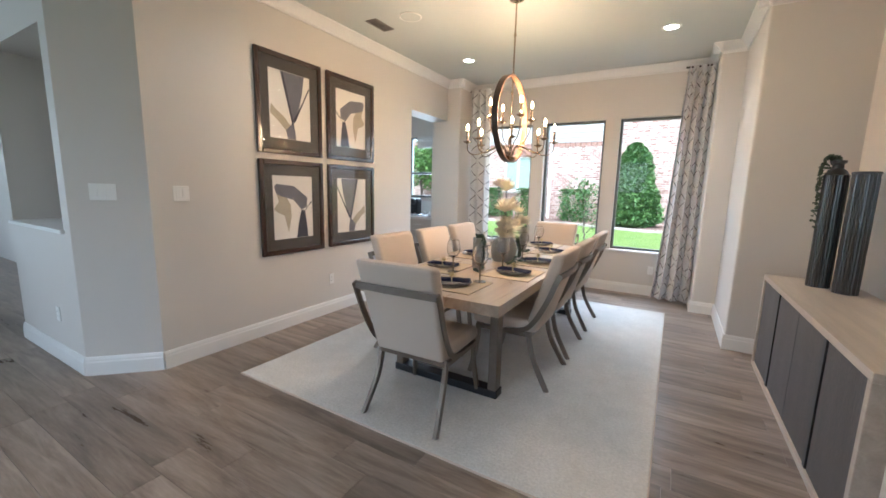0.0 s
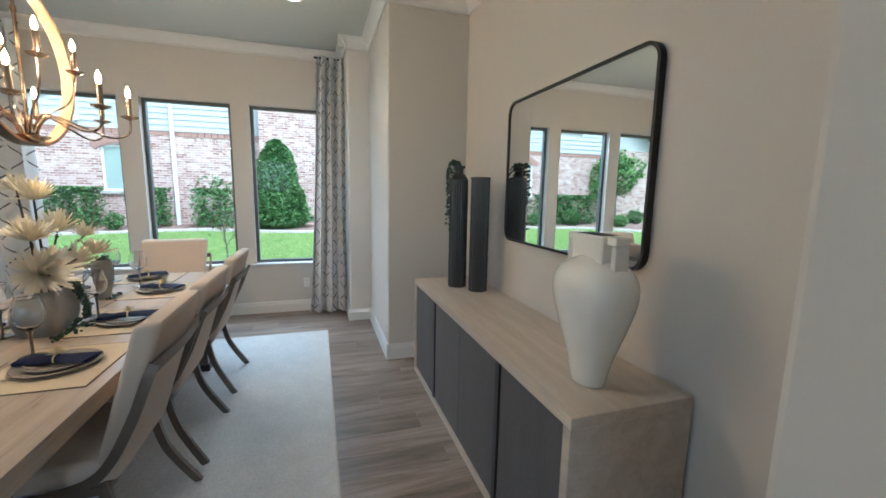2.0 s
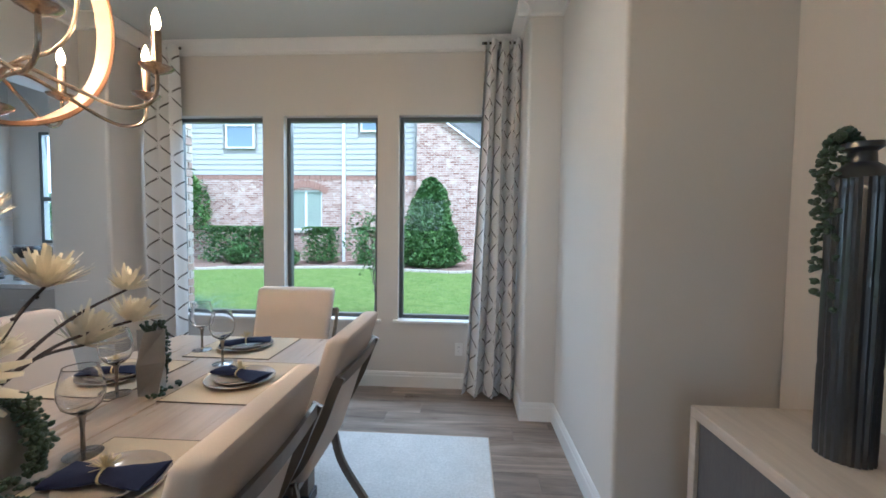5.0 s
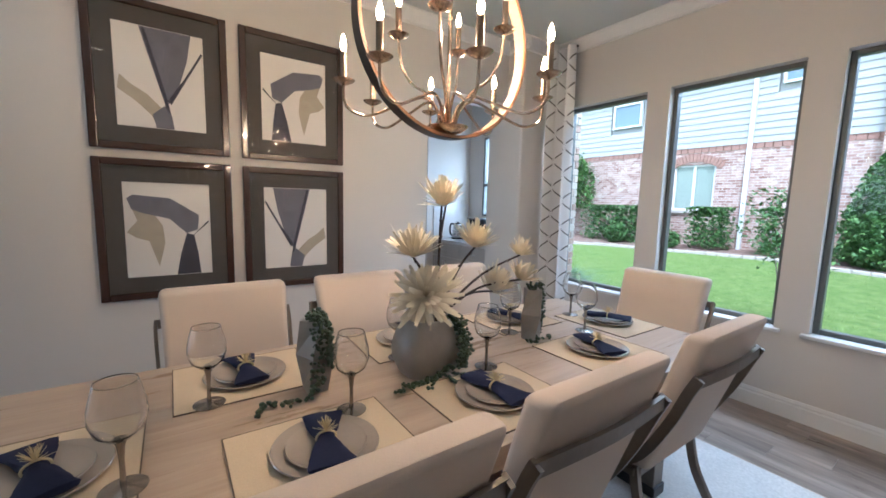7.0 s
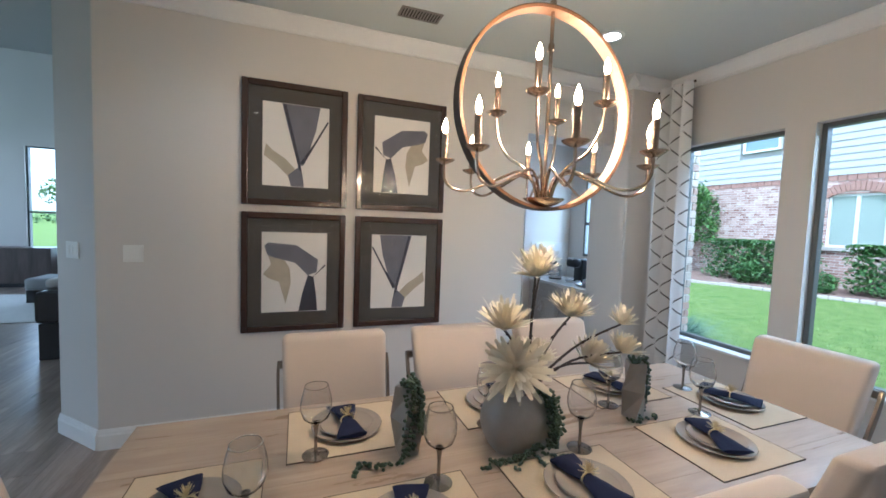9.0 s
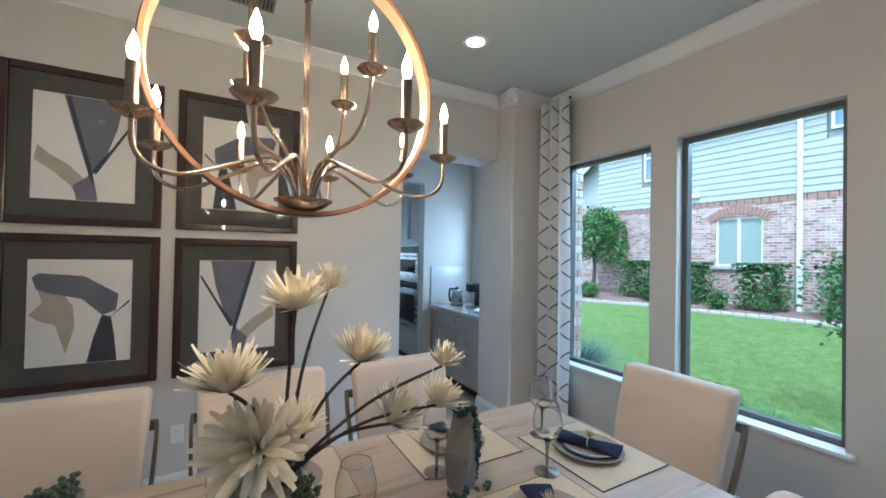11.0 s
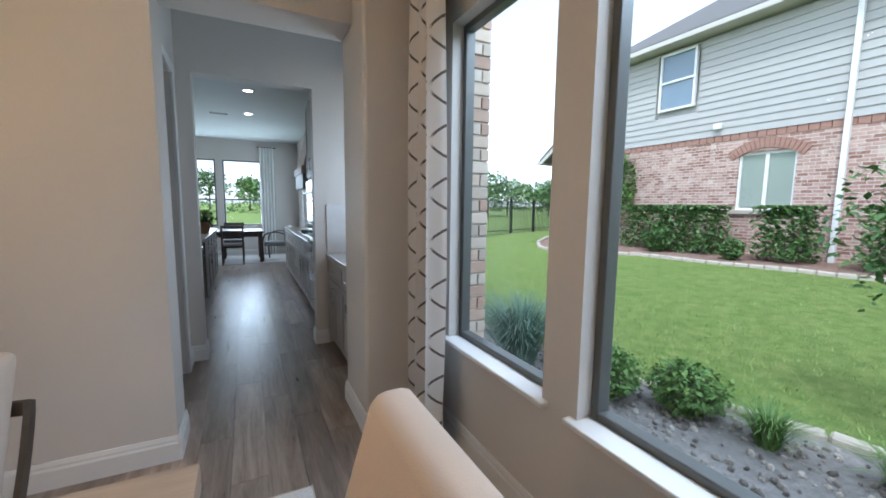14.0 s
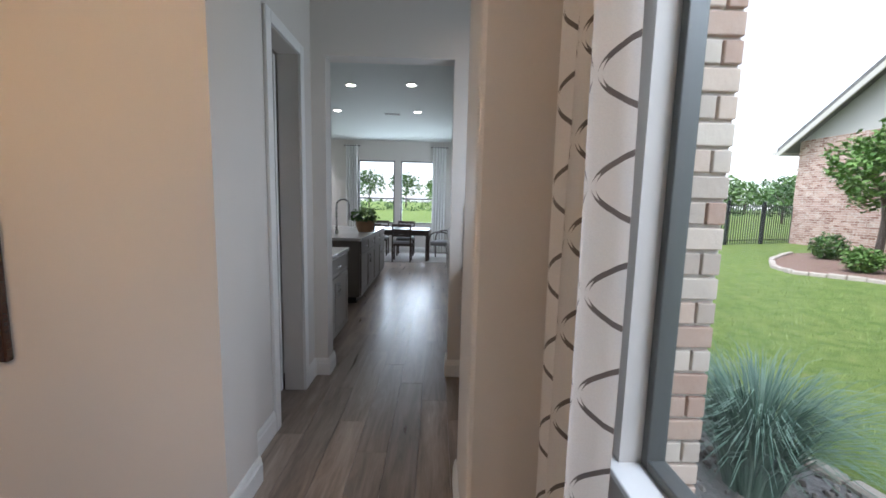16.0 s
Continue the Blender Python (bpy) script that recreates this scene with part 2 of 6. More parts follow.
structure("wall_living_west", wall_mesh("x", -11.4, -11.2, -6.2, 2.0, 0, 5.2, [(-2.9, -0.9, 0.6, 3.0)]), M_WALL, "greige painted tall living room wall with a window", "wall")
# wall out of view, its window opening added for light
structure("wall_living_south", wall_mesh("y", -6.3, -6.1, -11.2, -4.92, 0, 5.2, [(-9.5, -7.0, 0.4, 3.5)]), M_WALL, "painted tall living room wall with a window", "wall")
structure("wall_living_north", boxes(((-11.4, 2.0, 0), (-3.556, 2.15, 5.2))), M_WALL, "painted wall between living room and kitchen", "wall")
structure("wall_living_east", boxes(((-4.92, -6.1, 0), (-4.8, -3.2, 5.2))), M_WALL, "painted living room wall", "wall")
structure("wall_living_header", boxes(((-4.92, -3.0, ZC), (-4.8, 1.05, 5.2))), M_WALL, "painted wall above the entry ceiling", "wall")

# pantry and kitchen walls
structure("wall_pantry_south", wall_mesh("y", 4.43, 4.57, -4.9, -3.495, 0, ZC, [(-4.47, -3.99, 0, 2.42)]), M_WALL, "off-white painted pantry wall with a doorway", "wall")
structure("wall_pantry_jamb", boxes(((-3.487, 4.43, 0), (-3.205, 4.665, OPEN1))), M_WALL, "painted jamb of the pantry opening", "wall")
structure("wall_kitchen", wall_mesh("x", -4.90, -4.75, 2.15, 6.42, 0, ZC, [(4.68, 5.66, 0, OPEN2)]), M_WALL, "off-white painted wall with a squared opening to the kitchen", "wall")
structure("wall_pantry_window", wall_mesh("y", 6.42, 6.48, -4.75, -3.0, 0, ZC, [(-4.44, -3.72, 1.25, 2.38)]), M_WALL, "off-white painted pantry wall with a window", "wall")
structure("wall_closet", boxes(((-4.75, 3.3, 0), (-3.5, 3.4, ZC)), ((-3.49, 3.4, 0), (-3.495 + 0.1, 4.43, ZC))), M_WALL, "painted closet wall", "wall")
structure("wall_kitchen_north", wall_mesh("y", 6.42, 6.60, -12.8, -4.75, 0, ZC, [(-11.9, -10.6, 0.95, 2.45)]), M_WALL, "greige painted kitchen wall behind the cabinets", "wall")
structure("wall_kitchen_west", wall_mesh("x", -13.0, -12.8, 2.15, 6.6, 0, ZC, [(3.335, 4.36, 0.8, 2.56), (4.53, 5.46, 0.8, 2.56)]), M_WALL, "greige painted breakfast room wall with two windows", "wall")

structure("ceiling", boxes(((-3.5, -3.2, ZC), (1.45, 6.6, ZC + 0.15))), M_CEIL, "smooth off-white dining room ceiling", "ceiling")
structure("ceiling_pantry", boxes(((-13.0, 2.15, ZC), (-3.5, 6.6, ZC + 0.15))), M_CEIL, "smooth off-white kitchen ceiling", "ceiling")
structure("ceiling_entry", boxes(((-4.92, -3.2, ZC), (-3.5, 1.5, ZC + 0.15))), M_CEIL, "smooth off-white entry ceiling", "ceiling")
structure("ceiling_living", boxes(((-11.4, -6.3, 5.2), (-3.5, 2.15, 5.35))), M_CEIL, "tall off-white living room ceiling", "ceiling")


def skirting(name, a, b, normal, h=0.14, label="white painted profiled baseboard along the wall"):
    """A baseboard from a to b on the wall whose face looks along normal."""
    a, b = Vector((*a, 0)), Vector((*b, 0))
    n = Vector((*normal, 0))
    prof = [(0, 0), (0.018, 0), (0.018, h * 0.70), (0.013, h * 0.78), (0.013, h * 0.86), (0.006, h), (0, h)]
    bm = bmesh.new()
    r0 = [bm.verts.new(a + n * (u + 0.001) + Vector((0, 0, v))) for u, v in prof]
    r1 = [bm.verts.new(b + n * (u + 0.001) + Vector((0, 0, v))) for u, v in prof]
    k = len(prof)
    bm.faces.new(r0)
    bm.faces.new(r1[::-1])
    for i in range(k):
        bm.faces.new((r0[i], r0[(i + 1) % k], r1[(i + 1) % k], r1[i]))
    return structure(name, bm, M_TRIM, label, "baseboard")


def crown(name, a, b, normal):
    a, b = Vector((*a, ZC)), Vector((*b, ZC))
    n = Vector((*normal, 0))
    prof = [(0, -0.001), (0.085, -0.001), (0.085, -0.015), (0.07, -0.025), (0.05, -0.045), (0.03, -0.07), (0.018, -0.09), (0.018, -0.112), (0, -0.112)]
    bm = bmesh.new()
    r0 = [bm.verts.new(a + n * (u + 0.001) + Vector((0, 0, v))) for u, v in prof]
    r1 = [bm.verts.new(b + n * (u + 0.001) + Vector((0, 0, v))) for u, v in prof]
    k = len(prof)
    bm.faces.new(r0)
    bm.faces.new(r1[::-1])
    for i in range(k):
        bm.faces.new((r0[i], r0[(i + 1) % k], r1[(i + 1) % k], r1[i]))
    return structure(name, bm, M_TRIM, "white painted crown moulding under the ceiling", "crown moulding")


D = 0.7071
for i, (a, b, n) in enumerate([
    ((XL, 1.41), (XL, 4.685), (1, 0)), ((-3.50, 4.67), (XL + 0.018, 4.67), (0, 1)), ((-3.553, 1.056), (XL, 1.41), (D, -D)), ((-4.92, 1.056), (-3.55, 1.056), (0, -1)),
    ((-2.975, YW), (0.36, YW), (0, -1)), ((-3.49, 5.675), (-2.957, 5.675), (0, -1)), ((-2.975, 5.66), (-2.975, YW), (1, 0)),
    ((0.36, 5.585), (0.36, YW), (-1, 0)), ((0.342, 5.60), (XR, 5.60), (0, -1)), ((XR, 4.402), (XR, 5.60), (-1, 0)), ((0.582, 4.42), (1.30, 4.42), (0, -1)),
    ((1.30, 1.41), (1.30, 4.42), (-1, 0)), ((XR, -3.0), (XR, 1.425), (-1, 0)), ((0.582, 1.407), (1.30, 1.407), (0, 1)),
    ((-3.918, 4.57), (-3.495, 4.57), (0, 1)), ((-4.75, 4.57), (-4.542, 4.57), (0, 1)), ((-4.75, 4.57), (-4.75, 4.695), (1, 0)), ((-4.92, 4.68), (-4.735, 4.68), (0, 1)),
    ((-4.92, 5.66), (-4.735, 5.66), (0, -1)), ((-4.75, 5.645), (-4.75, 5.78), (1, 0)), ((-12.8, 2.2), (-12.8, 6.42), (1, 0)), ((-11.2, -6), (-11.2, 2), (1, 0)), ((-12.8, 6.42), (-10.5, 6.42), (0, -1)),
]):
    skirting("baseboard", a, b, n)
for a, b, n in [
    ((XL, 1.41), (XL, 5.67), (1, 0)), ((XL, 5.675), (-2.895, 5.675), (0, -1)), ((-2.975, 5.59), (-2.975, YW), (1, 0)), ((-2.975, YW), (0.36, YW), (0, -1)),
    ((0.36, 5.515), (0.36, YW), (-1, 0)), ((0.275, 5.60), (XR, 5.60), (0, -1)), ((XR, 4.335), (XR, 5.60), (-1, 0)), ((0.515, 4.42), (1.30, 4.42), (0, -1)), ((1.30, 1.41), (1.30, 4.42), (-1, 0)),
    ((XR, -3), (XR, 1.49), (-1, 0)), ((0.515, 1.407), (1.3, 1.407), (0, 1)),
]:
    crown("crown_moulding", a, b, n)

# ---- windows ----
M_FRAME = surf("bronze grey window frame", (0.10, 0.105, 0.10), 0.4, fine=80, vary=0.1, bumps=0.03)
M_PANE = glass("window glass", (0.985, 0.997, 0.992))


def window(name, a, b, z0, z1, y0, label, axis="y", rail=False, out=0.05):
    """A fixed sash in an opening a..b, z0..z1; y0 is the glass plane."""
    top = tagged(new(name), label, "window", "", "structure")

    def span(u0, u1, w0, w1, v0, v1, bev=0.004):
        return boxes((((u0, w0, v0), (u1, w1, v1)) if axis == "y" else ((w0, u0, v0), (w1, u1, v1))), bevel=bev)
    t = 0.035
    g = y0
    part("window_frame", span(a, a + t, g - out, g + out, z0, z1), M_FRAME, top)
    part("window_frame", span(b - t, b, g - out, g + out, z0, z1), M_FRAME, top)
    part("window_frame", span(a + t, b - t, g - out, g + out, z1 - t, z1), M_FRAME, top)
    part("window_frame", span(a + t, b - t, g - out, g + out, z0, z0 + t), M_FRAME, top)
    if rail:
        zm = z0 + (z1 - z0) * 0.4
        part("window_rail", span(a + t, b - t, g - 0.03, g + 0.03, zm - 0.02, zm + 0.02), M_FRAME, top)
    p = part("pane", span(a + t * 0.9, b - t * 0.9, g - 0.003, g + 0.003, z0 + t * 0.9, z1 - t * 0.9, 0), M_PANE, top)
    p.visible_shadow = False
    return top


for i, (a, b) in enumerate(WINDOWS):
    w = window("window_%d" % (i + 1), a, b, SILL, HEAD, 6.25, "tall fixed window with a dark bronze frame", out=0.03)
    part("window_sill", boxes(((a - 0.04, YW - 0.04, SILL - 0.022), (b + 0.04, 6.218, SILL + 0.003)), bevel=0.006), M_TRIM, w, "white painted sill")
window("window_4", -4.44, -3.72, 1.25, 2.38, 6.45, "pantry sash window with a dark frame above the counter", rail=True, out=0.028)
window("window_5", 3.335, 4.36, 0.8, 2.56, -12.9, "breakfast room window with a dark middle rail", "x", rail=True)
window("window_6", 4.53, 5.46, 0.8, 2.56, -12.9, "breakfast room window with a dark middle rail", "x", rail=True)
window("window_7", -11.9, -10.6, 0.95, 2.45, 6.51, "kitchen window with a dark frame beyond the cabinets", rail=True)
window("window_8", -2.9, -0.9, 0.6, 3.0, -11.3, "tall living room window with a dark frame", "x", rail=True)
# this second living room window is unseen, added to admit light
window("window_9", -9.5, -7.0, 0.4, 3.5, -6.2, "tall living room window with a dark frame")
# unseen glazing, added as a light source behind the start of the walk
window("window_10", -2.2, -0.8, 0.05, 2.5, -3.1, "unseen glazed opening with a dark frame, added to light the foyer")

area_lamp("daylight_fill", look((-1.3, 7.35, 3.25), (-1.3, 4.2, 0.6)), 3.2, 1.0, 62, SKYLIGHT)
area_lamp("daylight_fill", look((-12.95, 4.5, 1.6), (0, 4.5, 1.0)), 2.2, 1.6, 45, SKYLIGHT)
area_lamp("daylight_fill", look((-11.25, 6.58, 1.7), (-11.25, 0, 1.3)), 1.2, 1.4, 16, SKYLIGHT)
area_lamp("daylight_fill", look((-4.08, 6.50, 1.8), (-4.08, 0, 1.2)), 0.7, 1.1, 8, SKYLIGHT)
# fill lamp added outside the unseen south opening to brighten the foyer
area_lamp("daylight_fill", look((-1.5, -3.9, 3.1), (-1.5, 0.5, 0.6)), 1.6, 1.0, 26, SKYLIGHT)
# fill lamp added behind the unseen south window of the living room
area_lamp("daylight_fill", look((-8.25, -6.28, 2.0), (-8.25, 6, 1.2)), 2.5, 3.0, 30, SKYLIGHT)
area_lamp("daylight_fill", look((-11.38, -1.9, 1.8), (0, -1.9, 1.2)), 2.0, 2.4, 14, SKYLIGHT)


# ---- dining room materials ----
M_OAK = wood("whitewashed oak", (0.40, 0.33, 0.26), (0.59, 0.51, 0.42), 0.34, (9, 0.7, 9), 0.08, 0.1)
M_TABLEOAK = wood("tan washed oak", (0.29, 0.22, 0.16), (0.46, 0.37, 0.285), 0.30, (9, 0.7, 9), 0.08, 0.1)
M_METAL = surf("aged bronze metal", (0.20, 0.165, 0.135), 0.38, 0.75, fine=30, vary=0.2, bumps=0.05)
M_BLACK = surf("black metal", (0.02, 0.02, 0.022), 0.4, 0.3, fine=50, vary=0.2, bumps=0.04)
M_CREAM = surf("cream upholstery", (0.57, 0.48, 0.40), 0.85, fine=260, coarse=4, vary=0.06, bumps=0.25, dist=0.002, spec=0.2)
M_MAT = surf("woven straw placemat", (0.55, 0.45, 0.31), 0.85, fine=220, coarse=8, vary=0.18, bumps=0.5, dist=0.003)
M_EDGE = surf("dark placemat binding", (0.10, 0.075, 0.055), 0.8, vary=0.15)
M_PLATE = surf("taupe glazed stoneware", (0.33, 0.29, 0.25), 0.2, fine=12, coarse=4, vary=0.15, bumps=0.03, coat=0.5)
M_NAVY = surf("navy linen", (0.012, 0.016, 0.045), 0.85, fine=240, coarse=20, vary=0.25, bumps=0.4, dist=0.003, spec=0.2)
M_STRAW = surf("pale gold bristles", (0.62, 0.52, 0.30), 0.5, vary=0.2)
M_CLEAR = glass("clear drinking glass", (0.97, 0.97, 0.97), thin=False)
M_SMOKE = surf("smoky silver stem", (0.30, 0.27, 0.24), 0.15, 0.8, vary=0.1, bumps=0)
M_SILVER = surf("hammered silver glaze", (0.52, 0.49, 0.45), 0.32, 0.15, fine=14, coarse=5, vary=0.22, bumps=0.3, dist=0.006)
M_PETAL = surf("ivory silk petals", (0.80, 0.73, 0.58), 0.7, fine=40, coarse=12, vary=0.08, bumps=0.1, spec=0.3)
M_STEM = surf("dark brown stem", (0.045, 0.028, 0.022), 0.7, fine=80, vary=0.3, bumps=0.4)
M_SUCC = surf("dark green succulent beads", (0.035, 0.065, 0.035), 0.45, fine=30, vary=0.35, bumps=0.1)
M_PICFRAME = surf("dark mahogany picture frame", (0.045, 0.022, 0.017), 0.22, fine=20, vary=0.3, bumps=0.06, stretch=(1, 1, 6), coat=0.4)
M_PICMAT = surf("charcoal picture mat", (0.075, 0.068, 0.062), 0.8, fine=120, vary=0.08, bumps=0.1)
M_PAPER = surf("ivory art paper", (0.74, 0.71, 0.67), 0.8, fine=90, coarse=4, vary=0.05, bumps=0.08)
M_INK = surf("grey blue ink wash", (0.17, 0.17, 0.21), 0.8, fine=14, coarse=6, vary=0.35, bumps=0.02)
M_INKDARK = surf("dark ink wash", (0.055, 0.055, 0.08), 0.8, fine=14, coarse=6, vary=0.35, bumps=0.02)
M_BEIGE = surf("beige ink wash", (0.45, 0.40, 0.31), 0.8, fine=12, coarse=7, vary=0.25, bumps=0.02)
M_DOOR = surf("dark woven door panel", (0.105, 0.10, 0.10), 0.6, fine=120, coarse=6, vary=0.3, bumps=0.5, stretch=(1, 1, 0.25), dist=0.004)
M_VASE = surf("charcoal ribbed ceramic", (0.035, 0.037, 0.04), 0.3, fine=25, vary=0.3, bumps=0.1, coat=0.3)
M_URN = surf("glossy white ceramic", (0.80, 0.76, 0.70), 0.16, fine=12, coarse=5, vary=0.03, bumps=0.04, coat=0.6)
M_BRASS = surf("warm nickel", (0.42, 0.33, 0.25), 0.22, 1.0, fine=30, vary=0.12, bumps=0.02)
M_RINGWOOD = wood("walnut ring", (0.16, 0.075, 0.035), (0.36, 0.19, 0.09), 0.4, (3, 3, 3), 0.1, 0.1)
M_RINGDARK = surf("dark bronze ring band", (0.06, 0.045, 0.035), 0.4, 0.6, vary=0.25)
M_BULB = glow("lit candle bulb", (1.0, 0.60, 0.27), 34.0)
M_CAN = glow("lit can lens", (1.0, 0.9, 0.75), 9.0)
M_PLASTIC = surf("white plastic", (0.78, 0.77, 0.74), 0.4, vary=0.02, bumps=0)
M_VENT = surf("brown grey vent metal", (0.20, 0.18, 0.165), 0.5, vary=0.1)
M_SLOT = surf("dark slot", (0.02, 0.02, 0.02), 0.8, vary=0.1, bumps=0)
M_MIRROR, _nt, _b = blank("mirror silver", 0.01, 1.0)
_b.inputs["Base Color"].default_value = (0.9, 0.92, 0.91, 1)


def curtain_fabric(name, base, ink):
    m, nt, b = blank(name, 0.85, 0, 0.2)
    uv = nt.nodes.new("ShaderNodeTexCoord")
    sep = nt.nodes.new("ShaderNodeSeparateXYZ")
    nt.links.new(uv.outputs["UV"], sep.inputs[0])
    u, v = sep.outputs[0], sep.outputs[1]
    ph = math_node(nt, "MULTIPLY", v, 2 * math.pi / 0.27)
    c = math_node(nt, "MULTIPLY", math_node(nt, "COSINE", ph), 0.225)
    fu = math_node(nt, "FRACT", math_node(nt, "DIVIDE", u, 0.19))
    s = math_node(nt, "POWER", math_node(nt, "ABSOLUTE", math_node(nt, "SINE", ph)), 2.6)
    w = math_node(nt, "MULTIPLY", s, 0.036)
    masks = []
    for sign in (1, 0.80):
        for off in (0.25, 0.75):
            d = math_node(nt, "ABSOLUTE", math_node(nt, "SUBTRACT", fu, math_node(nt, "ADD", math_node(nt, "MULTIPLY", c, sign * (1 if off < 0.5 else -1)), off)))
            masks.append(math_node(nt, "LESS_THAN", d, w))
    tot = masks[0]
    for k in masks[1:]:
        tot = math_node(nt, "MAXIMUM", tot, k)
    n = noise_tex(nt, coords(nt), 200, 2)
    col = mixc(nt, n, scaled(base, 0.92), scaled(base, 1.06))
    col = mixc(nt, tot, col, ink)
    nt.links.new(col, b.inputs["Base Color"])
    bump(nt, b, n, 0.3, 0.002)
    return m


M_CURTAIN = curtain_fabric("patterned curtain", (0.66, 0.65, 0.64), (0.13, 0.115, 0.11))


# ---- rug, table, chairs ----
def make_rug(x0, y0, x1, y1):
    bm = bmesh.new()
    box(bm, (x0, y0, 0.001), (x1, y1, 0.012), 0.005)
    rug = tagged(part("rug", bm, M_RUG), "pale grey beige woven area rug under the table", "rug")
    part("binding", boxes(((x0 - 0.006, y0 - 0.006, 0.001), (x1 + 0.006, y0, 0.011)), ((x0 - 0.006, y1, 0.001), (x1 + 0.006, y1 + 0.006, 0.011)),
                          ((x0 - 0.006, y0, 0.001), (x0, y1, 0.011)), ((x1, y0, 0.001), (x1 + 0.006, y1, 0.011))), M_CREAM, rug, "pale stitched binding")
    return rug


make_rug(-2.64, 1.68, 0.095, 5.30)
RUGTOP = 0.012
TZ = 0.77


def make_table():
    t = thing("dining_table", "long whitewashed oak dining table on bronze legs, laid for eight", "table")
    x0, x1, y0, y1 = -1.82, -0.74, 2.07, 4.93
    n = 6
    w = (x1 - x0) / n
    for i in range(n):
        part("tabletop_board", boxes(((x0 + i * w + 0.0002, y0, TZ - 0.07), (x0 + (i + 1) * w - 0.0002, y1, TZ)), bevel=0.0008), M_TABLEOAK, t)
    for y in (2.42, 4.59):
        for x in (-1.67, -0.89):
            part("leg", boxes(((x - 0.03, y - 0.045, RUGTOP + 0.02), (x + 0.03, y + 0.045, TZ - 0.07)), bevel=0.004), M_METAL, t)
        part("foot_bar", boxes(((-1.71, y - 0.05, RUGTOP), (-0.85, y + 0.05, RUGTOP + 0.055)), bevel=0.004), M_BLACK, t, "black metal foot bar")
        part("apron", boxes(((-1.71, y - 0.045, TZ - 0.12), (-0.85, y + 0.045, TZ - 0.071)), bevel=0.004), M_BLACK, t)
    part("apron", boxes(((-1.32, 2.47, TZ - 0.12), (-1.25, 4.54, TZ - 0.071)), bevel=0.004), M_BLACK, t)
    return t


make_table()


def smoothline(pts, n=6):
    """Catmull-Rom through pts."""
    p = [Vector(q) for q in pts]
    out = []
    for i in range(len(p) - 1):
        a, b, c, d = p[max(i - 1, 0)], p[i], p[i + 1], p[min(i + 2, len(p) - 1)]
        for k in range(n):
            s = k / n
            out.append(0.5 * ((2 * b) + (c - a) * s + (2 * a - 5 * b + 4 * c - d) * s * s + (3 * b - a - 3 * c + d) * s ** 3))
    out.append(p[-1])
    return out


def strap(bm, pts, w, t, across):
    """A flat bar of width w and thickness t along pts; across is its width direction."""
    pts = smoothline(pts)
    ac = Vector(across).normalized()
    rings = []
    for i, p in enumerate(pts):
        d = (pts[min(i + 1, len(pts) - 1)] - pts[max(i - 1, 0)]).normalized()
        a = (ac - d * ac.dot(d)).normalized()
        n = d.cross(a)
        rings.append([bm.verts.new(p + a * sx * w / 2 + n * sy * t / 2) for sx, sy in ((-1, -1), (1, -1), (1, 1), (-1, 1))])
    for r, s in zip(rings, rings[1:]):
        for k in range(4):
            bm.faces.new((r[k], r[(k + 1) % 4], s[(k + 1) % 4], s[k]))
    bm.faces.new(rings[0][::-1])
    bm.faces.new(rings[-1])
    return bm


def make_chair():
    """Faces +y; origin on the floor."""
    c = thing("dining_chair", "cream upholstered dining chair with a curved bronze frame", "chair", "chairs round the dining table")
    bm = bmesh.new()
    box(bm, (-0.255, -0.20, 0.405), (0.255, 0.27, 0.495), 0.035, 3)
    for v in bm.verts:
        if v.co.z > 0.48:
            v.co.z += 0.012 * (1 - (v.co.x / 0.255) ** 2)
    part("seat", bm, M_CREAM, c, smooth=True)
    bm = bmesh.new()
    box(bm, (-0.26, -0.045, 0), (0.26, 0.045, 0.60), 0.028, 3)
    for v in bm.verts:
        z = v.co.z
        v.co.x *= 0.93 + 0.10 * min(1, z / 0.5)
        v.co.y += -0.19 - 0.19 * (z / 0.6) - 0.035 * math.sin(math.pi * min(z / 0.6, 1)) * -1 - (0.012 * (v.co.x / 0.26) ** 2) * -1
        v.co.z += 0.405
    part("backrest", bm, M_CREAM, c, smooth=True)
    bm = bmesh.new()
    strap(bm, [(-0.285, -0.375, 0.845), (0, -0.395, 0.85), (0.285, -0.375, 0.845)], 0.04, 0.014, (0, 0, 1))
    part("back_bar", bm, M_METAL, c)
    for s in (-1, 1):
        bm = bmesh.new()
        strap(bm, [(s * 0.282, -0.382, 0.862), (s * 0.285, -0.355, 0.80), (s * 0.28, -0.30, 0.66), (s * 0.272, -0.215, 0.50), (s * 0.265, -0.13, 0.425), (s * 0.262, 0.0, 0.398)], 0.035, 0.014, (0, 1, 0.6))
        part("side_frame", bm, M_METAL, c)
        for y0, y1, ym in ((-0.17, -0.335, -0.215), (0.22, 0.275, 0.235)):
            bm = bmesh.new()
            strap(bm, [(s * 0.235, y0, 0.41), (s * 0.24, ym, 0.22), (s * 0.262, y1, 0.0)], 0.034, 0.024, (0, 1, 0))
            for v in bm.verts:
                v.co.z = max(v.co.z, 0.0)
            part("leg", bm, M_METAL, c)
        part("rail", boxes(((s * 0.245 - 0.012, -0.18, 0.372), (s * 0.245 + 0.012, 0.24, 0.404)), bevel=0.003), M_METAL, c)
    part("rail", boxes(((-0.232, -0.195, 0.372), (0.232, -0.17, 0.404)), bevel=0.003), M_METAL, c)
    part("rail", boxes(((-0.232, 0.215, 0.372), (0.232, 0.24, 0.404)), bevel=0.003), M_METAL, c)
    return c


